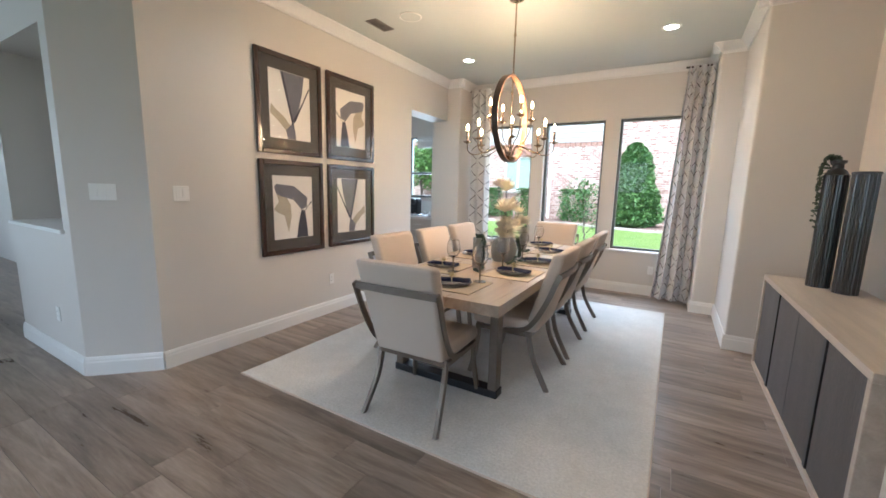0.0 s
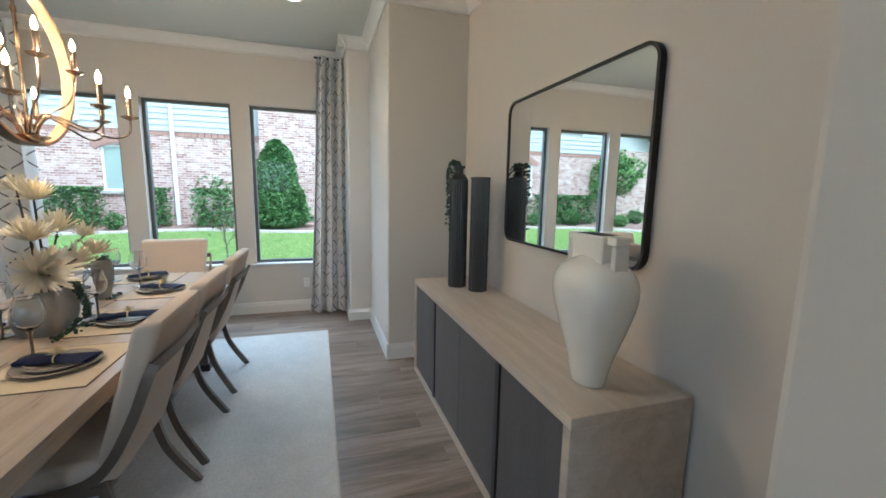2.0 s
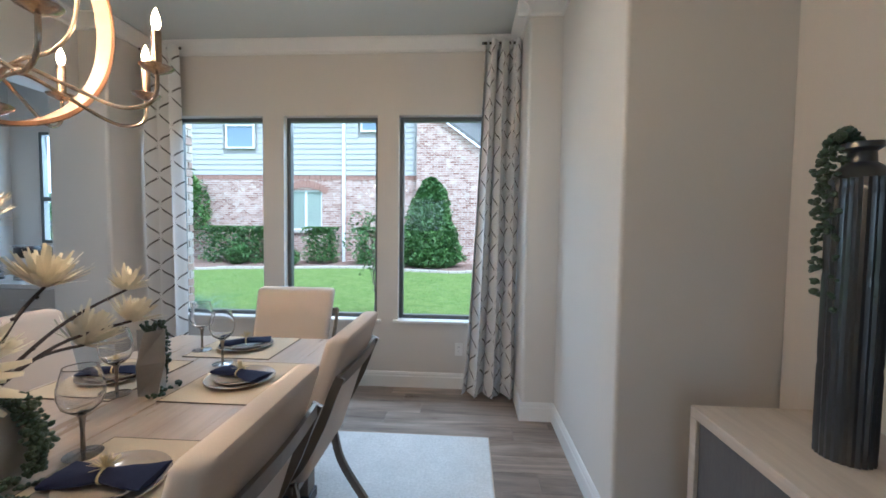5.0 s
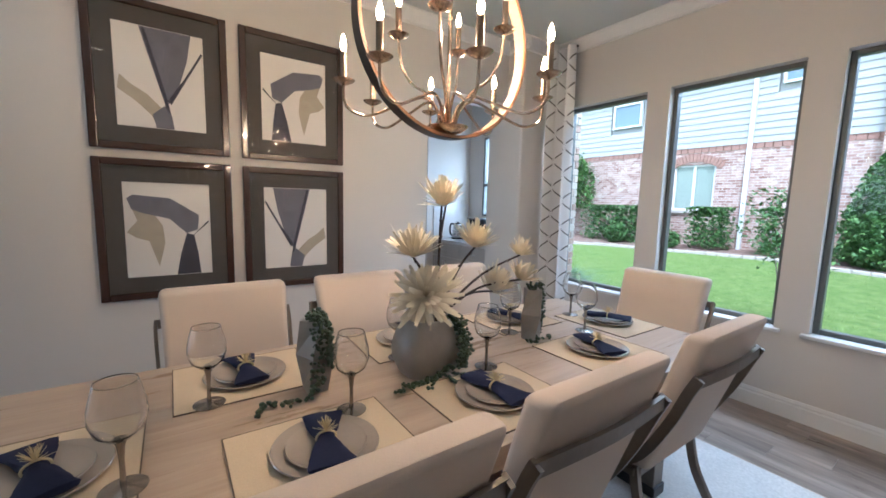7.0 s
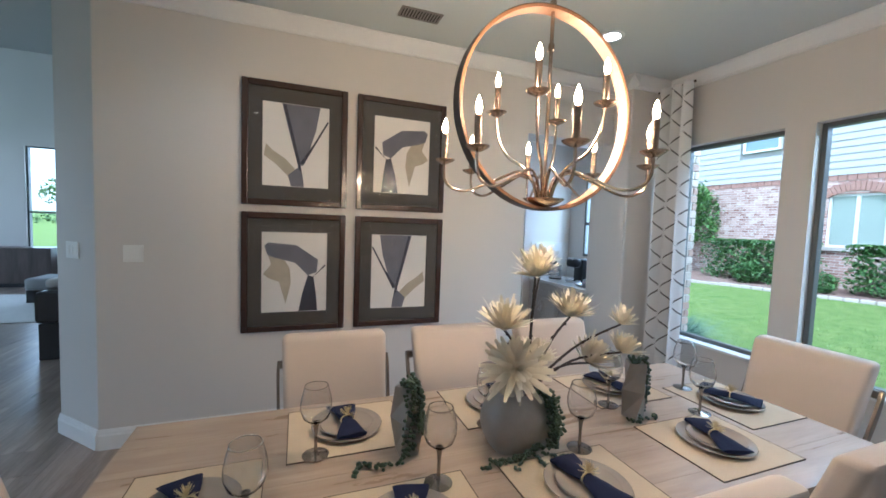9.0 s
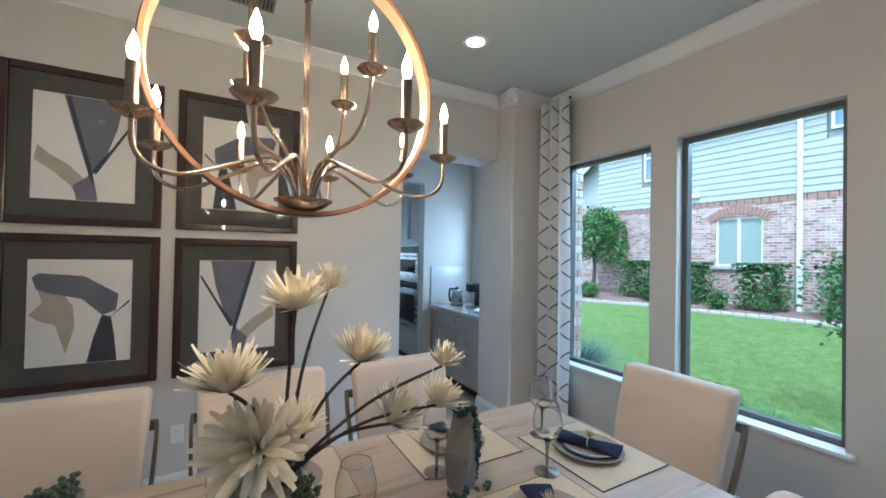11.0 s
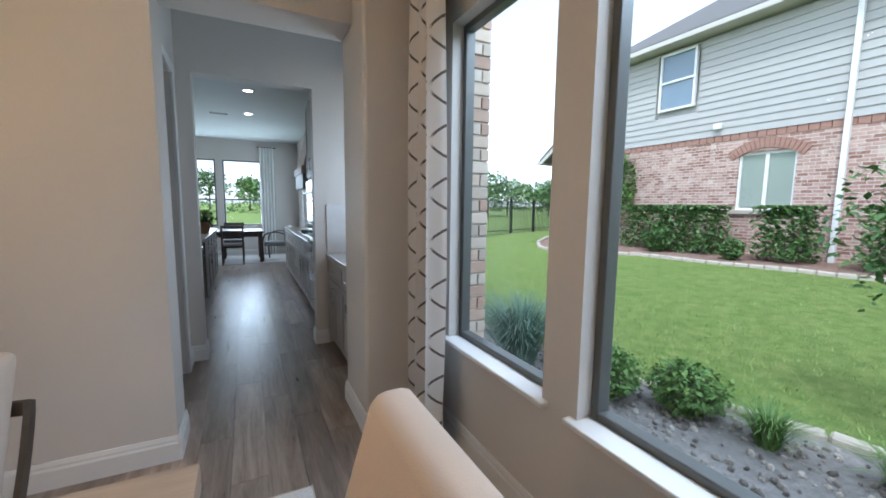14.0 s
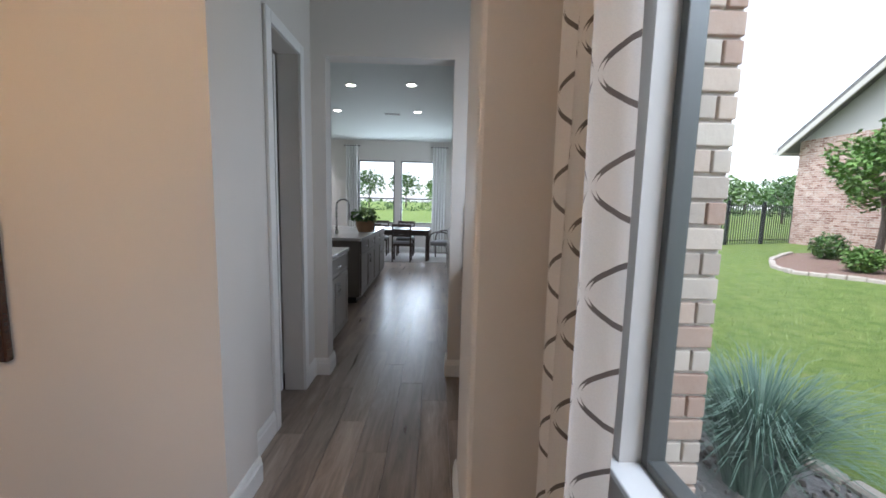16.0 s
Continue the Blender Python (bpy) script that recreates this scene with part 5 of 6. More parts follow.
def edging(line, name, label, seed):
    t = thing(name, label, "edging")
    rnd = random.Random(seed)
    for a, b in zip(line, line[1:]):
        L = math.dist(a, b)
        n = max(1, int(L / 0.24))
        for k in range(n):
            s = (k + 0.5) / n
            x, y = a[0] + (b[0] - a[0]) * s, a[1] + (b[1] - a[1]) * s
            ang = math.degrees(math.atan2(b[1] - a[1], b[0] - a[0])) + rnd.uniform(-6, 6)
            bm = bmesh.new()
            box(bm, (-L / n / 2 + 0.006, -0.055, -0.06), (L / n / 2 - 0.006, 0.055, 0.075 + rnd.uniform(-0.012, 0.012)), 0.018, 1)
            o = part("stone", bm, M_STONE, t)
            o.matrix_basis = pose(x, y, ground_z(x, y), 0, rnd.uniform(-2, 2), ang)


edging(nearbed[2:10], "stone_edging", "pale stone edging between gravel bed and lawn", 2)
edging(bed[1:14], "stone_edging", "pale stone edging round the mulch bed", 3)


def leaf_cloud(bm, at, radii, n, size, rnd, shape="ball", rough=0.25):
    """Leaves scattered through the outer shell of a lumpy form."""
    cx, cy, cz = at
    for _ in range(n):
        a, u = rnd.uniform(0, 2 * math.pi), rnd.uniform(-1, 1)
        if shape == "cone":
            h = rnd.random() ** 1.4
            prof = (1 - h) ** 0.5 * min(1, 0.55 + h * 6)
            d = Vector((math.cos(a) * prof, math.sin(a) * prof, 2 * h - 1))
        elif shape == "box":
            p = rnd.choice((0, 1, 2, 2))
            q = [rnd.uniform(-1, 1) for _ in range(3)]
            q[p] = rnd.choice((-1, 1)) if p < 2 else 1
            d = Vector(q)
            d *= 0.94 if d.length > 1.45 else 1.0
        else:
            s = math.sqrt(1 - u * u)
            d = Vector((s * math.cos(a), s * math.sin(a), u))
        lump = 1 + rough * noise.noise(Vector((cx, cy, 0)) + d * 2.3) + rough * 0.6 * noise.noise(d * 6.1)
        k = lump * (1 - 0.30 * rnd.random() ** 2)
        if rnd.random() < 0.05:
            k *= 1.08
        p = Vector((cx + d.x * radii[0] * k, cy + d.y * radii[1] * k, cz + d.z * radii[2] * (k if shape == "ball" else 0.97 + 0.03 * k)))
        q = Euler((rnd.uniform(-0.9, 0.9), rnd.uniform(-0.9, 0.9), rnd.uniform(0, 6.28))).to_matrix()
        s = size * rnd.uniform(0.6, 1.3)
        vs = [bm.verts.new(p + q @ Vector(c) * s) for c in ((-0.5, 0, 0), (0, -0.28, 0.06), (0.5, 0, 0), (0, 0.28, 0.06))]
        bm.faces.new(vs)


def shrub(x, y, rx, ry, h, n, size, seed, shape="box", label="clipped green shrub in a mulch bed", mt=None, name="shrub"):
    z = ground_z(x, y)
    s = thing(name, label, "shrub", "", pose(x, y, z))
    rnd = random.Random(seed)
    bm = bmesh.new()
    for k in range(5):
        a = k * 1.26
        tube(bm, [(0.05 * math.cos(a), 0.05 * math.sin(a), 0), (rx * 0.4 * math.cos(a), ry * 0.4 * math.sin(a), h * 0.6)], [0.02, 0.006], 5)
    part("stems", bm, M_BARK, s)
    bm = bmesh.new()
    leaf_cloud(bm, (0, 0, h / 2 + 0.03), (rx, ry, h / 2), n, size, rnd, shape)
    leaf_cloud(bm, (0, 0, h / 2), (rx * 0.72, ry * 0.72, h / 2 * 0.85), n // 3, size * 1.6, rnd, shape)
    part("leaves", bm, mt or M_LEAF, s)
    return s


shrub(-8.25, 15.6, 0.72, 0.6, 1.2, 2900, 0.10, 31)
shrub(-6.85, 15.6, 0.52, 0.6, 1.2, 2500, 0.10, 32)
shrub(-4.98, 15.6, 0.45, 0.55, 1.2, 2200, 0.10, 33)
shrub(-7.45, 14.85, 0.36, 0.35, 0.62, 900, 0.08, 34, "ball", "small round green shrub in a mulch bed")
shrub(-5.65, 14.85, 0.25, 0.25, 0.5, 600, 0.07, 35, "ball", "small round green shrub in a mulch bed")
shrub(-3.25, 15.6, 0.50, 0.5, 1.2, 1900, 0.10, 36, "box")
shrub(-11.0, 15.2, 0.36, 0.36, 0.62, 900, 0.08, 37, "ball", "small round green shrub in a mulch bed")
shrub(-9.25, 14.15, 0.32, 0.32, 0.5, 800, 0.08, 38, "ball", "small round green shrub in a mulch bed", M_LEAFLIGHT)
shrub(-1.22, 15.2, 1.10, 1.0, 2.85, 9500, 0.12, 39, "cone", "large conical evergreen holly by the brick wall", name="evergreen_bush")
shrub(-2.47, 8.08, 0.27, 0.25, 0.40, 1300, 0.05, 40, "ball", "small round green shrub in the gravel bed", M_LEAFLIGHT)
shrub(-2.95, 7.75, 0.28, 0.24, 0.42, 1200, 0.05, 41, "ball", "small round green shrub in the gravel bed", M_LEAFLIGHT)
shrub(-0.7, 8.2, 0.26, 0.24, 0.36, 900, 0.05, 42, "ball", "small round green shrub in the gravel bed", M_LEAFLIGHT)
shrub(3.5, 15.6, 1.4, 0.6, 1.2, 2000, 0.12, 43)


def grass_clump(x, y, r, h, n, seed, mt, label):
    g = thing("ornamental_grass", label, "grass clump", "", pose(x, y, ground_z(x, y)))
    rnd = random.Random(seed)
    bm = bmesh.new()
    for _ in range(n):
        a = rnd.uniform(0, 6.28)
        c, s = math.cos(a), math.sin(a)
        R, H = r * rnd.uniform(0.25, 1.0), h * rnd.uniform(0.6, 1.0)
        b0 = r * 0.18 * rnd.random()
        prev = None
        for k in range(5):
            t = k / 4
            q = Vector(((b0 + R * t ** 1.6) * c, (b0 + R * t ** 1.6) * s, H * math.sin(min(1.9, t * 1.9) * 0.95)))
            w = 0.0065 * (1 - 0.9 * t)
            row = (bm.verts.new(q + Vector((-s, c, 0)) * w), bm.verts.new(q - Vector((-s, c, 0)) * w))
            if prev:
                bm.faces.new((prev[0], row[0], row[1], prev[1]))
            prev = row
    part("blades", bm, mt, g)


grass_clump(-3.72, 7.42, 0.78, 0.74, 900, 51, M_BLUEGRASS, "blue green arching grass clump below the window")
grass_clump(-4.6, 7.3, 0.5, 0.5, 300, 52, M_BLUEGRASS, "blue green arching grass clump below the window")
grass_clump(-1.95, 8.15, 0.35, 0.30, 260, 53, M_LEAFLIGHT, "light green arching grass clump in the gravel bed")
grass_clump(-1.35, 8.3, 0.35, 0.30, 260, 54, M_LEAFLIGHT, "light green arching grass clump in the gravel bed")


def small_tree(name, x, y, h, trunk_r, crown, n, size, seed, mt, label, limbs=7):
    z = ground_z(x, y)
    t = thing(name, label, "tree", "", pose(x, y, z))
    rnd = random.Random(seed)
    bm = bmesh.new()
    tube(bm, smoothline([(0, 0, -0.05), (0.03, 0.02, h * 0.3), (-0.02, 0.03, h * 0.6), (0.02, 0, h * 0.9)], 4), [trunk_r * (1 - 0.8 * k / 12) for k in range(13)], 8)
    ends = []
    for k in range(limbs):
        a = k * 2.4 + rnd.uniform(-0.4, 0.4)
        z0 = h * (0.35 + 0.5 * k / limbs)
        e = Vector((crown[0] * 0.75 * math.cos(a), crown[0] * 0.75 * math.sin(a), min(h, z0 + h * 0.22)))
        tube(bm, smoothline([(0, 0, z0), (e.x * 0.5, e.y * 0.5, z0 + (e.z - z0) * 0.65), e], 3), [trunk_r * 0.45 * (1 - 0.7 * j / 6) for j in range(7)], 6)
        ends.append(e)
    part("trunk", bm, M_BARK, t, smooth=True)
    bm = bmesh.new()
    ends.append(Vector((0, 0, h * 0.95)))
    for e in ends:
        leaf_cloud(bm, e, (crown[0] * 0.5, crown[0] * 0.5, crown[1] * 0.35), n // len(ends), size, rnd, "ball", 0.5)
    part("crown", bm, mt, t)


small_tree("yard_tree", -10.45, 15.8, 2.8, 0.09, (1.05, 1.5), 5200, 0.15, 61, M_LEAFLIGHT, "small light green tree with a slim trunk in the mulch bed")
small_tree("sapling", -1.6, 9.0, 1.75, 0.018, (0.42, 0.6), 700, 0.07, 62, M_LEAF, "thin sparse sapling at the edge of the lawn", 8)


# ---- neighbour house ----
def make_house():
    h = thing("neighbour_house", "two storey brick house with tan lap siding and grey roof", "house", "", pose(0, -0.5, 0))
    lw, uw, uw2 = (-6.52, -5.30, 1.39, 2.84), (-8.84, -7.76, 4.30, 5.95), (-3.88, -2.95, 4.88, 5.95)
    part("brick_wall", wall_mesh("y", 17.0, 17.25, -10.8, -1.84, -0.2, 3.2, [(lw[0], lw[1], lw[2], lw[3])]), M_BRICK, h, "red and white mottled brick wall")
    part("gable_wall", prism(bmesh.new(), [(-1.84, -0.2), (6, -0.2), (6, 0.7), (0.40, 4.2), (-1.84, 5.85)], "y", 16.7, 17.2), M_BRICK, h, "red and white mottled brick gable")
    for k in range(45):
        x = -10.75 + k * 0.2
        part("soldier_brick", boxes(((x + 0.006, 16.985, 3.2), (x + 0.194, 17.2, 3.36)), bevel=0.006), M_BRICKSOLID, h)
    z = 3.36
    while z < 5.9:
        segs = [(-10.8, -1.84)]
        for a, b, c, d in (uw, uw2):
            if z + 0.19 > c - 0.08 and z < d:
                segs = [s for q in segs for s in (((q[0], a - 0.1), (b + 0.1, q[1])) if q[0] < a and q[1] > b else (q,))]
        for a, b in segs:
            bm = bmesh.new()
            prism(bm, [(16.965, z), (17.1, z), (17.1, z + 0.19), (16.99, z + 0.19)], "x", a, b)
            part("siding_board", bm, M_SIDING, h)
        z += 0.188
    part("upper_wall", boxes(((-10.8, 17.1, 3.2), (-1.84, 17.3, 6.1))), M_SIDING, h)
    part("side_wall", boxes(((-10.8, 17.3, -0.2), (-10.6, 26, 6.1))), M_SIDING, h)

    def win(a, b, c, d, mull, pane, y):
        f = part("window", boxes(((a, y, c), (a + 0.06, y + 0.1, d)), ((b - 0.06, y, c), (b, y + 0.1, d)), ((a + 0.06, y, c), (b - 0.06, y + 0.1, c + 0.06)), ((a + 0.06, y, d - 0.06), (b - 0.06, y + 0.1, d)), *mull), M_WHITEPAINT, h, "white framed window")
        part("pane", boxes(((a + 0.06, y + 0.05, c + 0.06), (b - 0.06, y + 0.07, d - 0.06))), pane, f)
        return f
    xm = (lw[0] + lw[1]) / 2
    f = win(*lw, [((xm - 0.04, 17.06, lw[2] + 0.06), (xm + 0.04, 17.16, lw[3] - 0.06))], M_BLIND, 17.06)
    for k in range(22):
        zz = lw[2] + 0.1 + k * 0.066
        part("blind_slat", boxes(((lw[0] + 0.07, 17.085, zz), (xm - 0.045, 17.105, zz + 0.05)), ((xm + 0.045, 17.085, zz), (lw[1] - 0.07, 17.105, zz + 0.05))), M_BLIND, f)
    n = 17
    for k in range(n):
        a = radians(38 - 76 * k / (n - 1))
        R = 1.15
        o = part("arch_brick", boxes(((-0.045, 16.975, -0.12), (0.045, 17.1, 0.12)), bevel=0.006), M_BRICKSOLID, h)
        o.matrix_basis = Matrix.Translation((xm + R * math.sin(a) * 1.08, 0, lw[3] - 0.95 + R * math.cos(a))) @ Matrix.Rotation(a, 4, "Y")
    part("window_ledge", boxes(((lw[0] - 0.08, 16.93, lw[2] - 0.1), (lw[1] + 0.08, 17.2, lw[2]))), M_STONE, h)
    for q in (uw, uw2):
        zm = (q[2] + q[3]) / 2
        win(*q, [((q[0] + 0.06, 16.93, zm - 0.03), (q[1] - 0.06, 17.03, zm + 0.03))], M_DARKGLASS, 16.93)
    part("downspout", boxes(((-4.52, 16.86, 0.1), (-4.42, 16.96, 6.05)), bevel=0.01), M_WHITEPAINT, h, "white downspout")
    part("gutter", boxes(((-11.2, 16.45, 6.04), (-1.9, 16.6, 6.18)), bevel=0.02), M_GUTTER, h)
    part("soffit", boxes(((-11.2, 16.6, 6.06), (-1.9, 17.1, 6.10))), M_GUTTER, h)

    def roof(name, pts, th=0.12, mt=None):
        bm = bmesh.new()
        lo = [bm.verts.new(p) for p in pts]
        hi = [bm.verts.new((p[0], p[1], p[2] + th)) for p in pts]
        bm.faces.new(lo[::-1])
        bm.faces.new(hi)
        k = len(pts)
        for i in range(k):
            bm.faces.new((lo[i], lo[(i + 1) % k], hi[(i + 1) % k], hi[i]))
        part(name, bm, mt or M_SHINGLE, h)
    roof("roof", [(-11.2, 16.55, 6.14), (8, 16.55, 6.14), (4, 22, 9.7), (-6.2, 22, 9.7)])
    roof("roof", [(-11.2, 16.55, 6.14), (-6.2, 22, 9.7), (-11.2, 27, 6.14)])
    roof("gable_roof", [(-1.9, 16.55, 5.92), (0.45, 16.55, 4.2), (6.4, 16.55, 0.5), (8, 20, 3.2), (2, 20, 7.2)])
    part("roof_vent", lathe(bmesh.new(), [(0.06, 0), (0.06, 0.5), (0, 0.5)], 12, (-7.3, 18.4, 7.2)), M_GUTTER, h)
    part("wall_lamp", boxes(((-7.15, 16.86, 3.52), (-6.95, 16.97, 3.68)), bevel=0.02), M_WHITEPAINT, h)
    # lower wing
    part("wing_wall", boxes(((-15.7, 19.0, -0.2), (-10.81, 19.25, 3.9))), M_BRICK, h, "red and white mottled brick wall")
    part("wing_side_wall", boxes(((-15.7, 19.25, -0.2), (-15.45, 27, 3.9))), M_BRICK, h)
    part("wing_gable", prism(bmesh.new(), [(-15.7, 3.9), (-10.81, 3.9), (-10.81, 7.15)], "y", 19.02, 19.22), M_SIDING, h)
    roof("wing_roof", [(-16.15, 18.55, 3.55), (-10.8, 18.55, 7.15), (-10.8, 28, 7.15), (-16.15, 28, 3.55)], 0.14)
    part("fascia", prism(bmesh.new(), [(-16.15, 3.49), (-10.8, 7.10), (-10.8, 6.88), (-16.0, 3.40)], "y", 18.5, 18.56), M_GUTTER, h)
    part("wing_gutter", boxes(((-16.28, 18.5, 3.45), (-16.15, 28, 3.59))), M_GUTTER, h)
    return h


M_BRICKSOLID = surf("mottled red brick", (0.36, 0.20, 0.15), 0.85, fine=18, coarse=3, vary=0.4, bumps=0.4)
make_house()


def make_fence():
    f = thing("iron_fence", "black iron picket fence at the far edge of the lawn", "fence")
    x0, y0, x1, y1 = -15.75, 18.7, -12.4, 9.8
    L = math.dist((x0, y0), (x1, y1))
    bm = bmesh.new()
    for z in (0.40, 1.33, 1.56):
        part("fence_rail", tube(bmesh.new(), [(x0, y0, z), (x1, y1, z)], 0.018, 6), M_IRON, f)
    me = finish(boxes(((-0.010, -0.010, 0.02), (0.010, 0.010, 1.45))), "picket")
    me.materials.append(M_IRON)
    pm = finish(boxes(((-0.035, -0.035, -0.2), (0.035, 0.035, 1.55)), bevel=0.005), "fence_post")
    pm.materials.append(M_IRON)
    n = int(L / 0.125)
    for k in range(n + 1):
        s = k / n
        o = new("fence_post" if k % 15 == 0 else "picket", pm if k % 15 == 0 else me)
        o.parent = f
        o.location = (x0 + (x1 - x0) * s, y0 + (y1 - y0) * s, 0.18)


make_fence()

rnd = random.Random(77)
for k in range(22):
    y = -38 + k * 4.6
    small_tree("far_tree", -88 - rnd.uniform(0, 25), y * 1.7, rnd.uniform(4.5, 8.0), 0.2, (3.4, 4.5), 1100, 0.75, 100 + k, M_LEAF if k % 3 else M_LEAFLIGHT, "leafy tree in the far tree line", 6)
for k in range(12):
    small_tree("field_tree", -33 - rnd.uniform(0, 7), 8 + k * 3.6, rnd.uniform(3.2, 4.6), 0.12, (2.3, 3.4), 1100, 0.42, 140 + k, M_LEAFLIGHT if k % 2 else M_LEAF, "bushy green tree in the field beyond the fence", 7)
far = thing("far_hedge", "low green hedge row beyond the fence", "hedge")
bm = bmesh.new()
rnd2 = random.Random(5)
for k in range(30):
    leaf_cloud(bm, (-70, -60 + k * 5.5, 0.7), (1.6, 3.6, 1.1), 260, 0.5, rnd2, "ball")
part("leaves", bm, M_LEAF, far)

# brick return of the pantry outside the window
ret = thing("brick_return", "brick veneer corner just outside the window", "brick wall")
part("mortar_core", boxes(((-3.0, 6.29, -0.2), (-2.815, 6.41, 3.2))), M_BRICKMORTAR, ret)
meb = finish(boxes(((-0.05, -0.059, 0), (0.012, 0.062, 0.066)), bevel=0.004), "brick")
mes = finish(boxes(((-0.05, -0.028, 0), (0.012, 0.028, 0.066)), bevel=0.004), "brick")


def brick_piece():
    m, nt, b = blank("tumbled brick", 0.85, 0, 0.2)
    oi = nt.nodes.new("ShaderNodeObjectInfo")
    col = ramp(nt, oi.outputs["Random"], [(0.0, (0.30, 0.16, 0.11)), (0.3, (0.46, 0.33, 0.25)), (0.6, (0.55, 0.48, 0.40)), (1.0, (0.34, 0.27, 0.22))])
    n = noise_tex(nt, coords(nt), 25, 5, 0.7)
    col = mixc(nt, math_node(nt, "MULTIPLY", n, 0.5), col, (0.58, 0.52, 0.45))
    nt.links.new(col, b.inputs["Base Color"])
    bump(nt, b, n, 0.6, 0.006)
    return m


M_PIECE = brick_piece()
meb.materials.append(M_PIECE)
mes.materials.append(M_PIECE)
for k in range(43):
    z = -0.15 + 0.077 * k
    if k % 2:
        o = new("brick", meb)
        o.parent, o.location = ret, (-2.812, 6.35, z)
    else:
        for yy in (6.32, 6.384):
            o = new("brick", mes)
            o.parent, o.location = ret, (-2.812, yy, z)
# loose stones in the near bed
bm = bmesh.new()
rnd = random.Random(19)
for _ in range(1500):
    x, y = rnd.uniform(-4.5, 1.0), 0
    y = rnd.uniform(6.7, 8.15 + 0.2 * (x + 3.5) if x < -1 else 8.6)
    r = rnd.uniform(0.012, 0.035)
    bmesh.ops.create_icosphere(bm, subdivisions=1, radius=r, matrix=Matrix.LocRotScale((x, y, ground_z(x, y) + 0.03 + r * 0.3), Euler((rnd.random() * 3, rnd.random() * 3, 0)), (1, rnd.uniform(0.6, 1), 0.6)))
tagged(part("bed_stones", bm, M_STONEBITS), "loose grey and brown stones in the bed", "stones", "", "stuff")
# grass blades on the near lawn
bm = bmesh.new()
rnd = random.Random(9)
for _ in range(16000):
    y = 8.7 + 6.5 * rnd.random() ** 1.6
    x = rnd.uniform(-13, 3)
    if y < 8.95 and x > -1.5:
        continue
    a, h = rnd.uniform(0, 6.28), rnd.uniform(0.025, 0.06)
    q = Vector((x, y, ground_z(x, y)))
    d = Vector((math.cos(a), math.sin(a), 0))
    bm.faces.new((bm.verts.new(q - d * 0.006), bm.verts.new(q + d * 0.006), bm.verts.new(q + Vector((rnd.uniform(-0.03, 0.03), rnd.uniform(-0.03, 0.03), h)))))
tagged(part("lawn_grass", bm, M_BLADE), "short green grass blades on the lawn", "grass", "", "stuff")


# ---- pantry and kitchen ----
M_CAB = surf("grey beige cabinet paint", (0.42, 0.39, 0.36), 0.45, fine=60, coarse=3, vary=0.06, bumps=0.05)
M_ISLAND = surf("dark taupe island paint", (0.17, 0.15, 0.135), 0.4, fine=60, coarse=3, vary=0.08, bumps=0.05)
M_CABWOOD = wood("stained hood wood", (0.27, 0.19, 0.14), (0.44, 0.34, 0.27), 0.5, (6, 6, 0.8), 0.1, 0.1)
M_QUARTZ = surf("pale veined quartz", (0.66, 0.65, 0.64), 0.18, fine=9, coarse=3, vary=0.12, bumps=0.0, coat=0.3)
M_STEEL = surf("brushed stainless steel", (0.52, 0.52, 0.52), 0.28, 1.0, fine=60, vary=0.08, bumps=0.03, stretch=(1, 1, 8))
M_OVENGLASS = surf("black oven glass", (0.012, 0.013, 0.015), 0.06, 0.0, vary=0.1, bumps=0, coat=0.5)
M_TILE = surf("white wall tile", (0.72, 0.72, 0.70), 0.25, vary=0.03, bumps=0.02)
M_DARKWOOD = wood("dark stained wood", (0.03, 0.02, 0.016), (0.085, 0.06, 0.048), 0.4, (6, 6, 0.8), 0.1, 0.1)
M_GREYFAB = surf("grey upholstery", (0.30, 0.30, 0.30), 0.9, fine=200, vary=0.1, bumps=0.3, dist=0.003)
M_SHEER = surf("white sheer curtain", (0.74, 0.73, 0.71), 0.85, fine=160, vary=0.05, bumps=0.2, dist=0.003)
M_BASKET = surf("woven wicker", (0.33, 0.20, 0.11), 0.8, fine=70, vary=0.3, bumps=0.9, dist=0.01)
M_LEATHER = surf("dark leather", (0.025, 0.022, 0.021), 0.4, vary=0.2, bumps=0.2)


def shaker(parent, name, x0, x1, y, z0, z1, face=-1, pull="v", mt=None):
    """A shaker front on a cabinet whose front lies in plane y."""
    def yy(a, b):
        return sorted((y + face * a, y + face * b))
    a, b = yy(0.0, 0.012)
    d = part(name, boxes(((x0 + 0.002, a, z0 + 0.002), (x1 - 0.002, b, z1 - 0.002))), mt or M_CAB, parent)
    a, b = yy(0.012, 0.020)
    r = 0.05 if z1 - z0 > 0.25 else 0.025
    part("front_frame", boxes(((x0 + 0.002, a, z0 + 0.002), (x0 + r, b, z1 - 0.002)), ((x1 - r, a, z0 + 0.002), (x1 - 0.002, b, z1 - 0.002)), ((x0 + r, a, z0 + 0.002), (x1 - r, b, z0 + r)), ((x0 + r, a, z1 - r), (x1 - r, b, z1 - 0.002)), bevel=0.002), mt or M_CAB, d)
    xm, zm = (x0 + x1) / 2, (z0 + z1) / 2
    a, b = y + face * 0.022, y + face * 0.045
    if pull == "h":
        pts = [(xm - 0.06, a, zm), (xm - 0.06, b, zm), (xm + 0.06, b, zm), (xm + 0.06, a, zm)]
    else:
        xp = x1 - 0.03 if pull == "r" else x0 + 0.03
        zt = z1 - 0.06 if z0 < 1 else z0 + 0.2
        pts = [(xp, a, zt), (xp, b, zt), (xp, b, zt - 0.13), (xp, a, zt - 0.13)]
    part("handle", tube(bmesh.new(), pts, 0.005, 6), M_STEEL, d, "brushed steel bar handle")


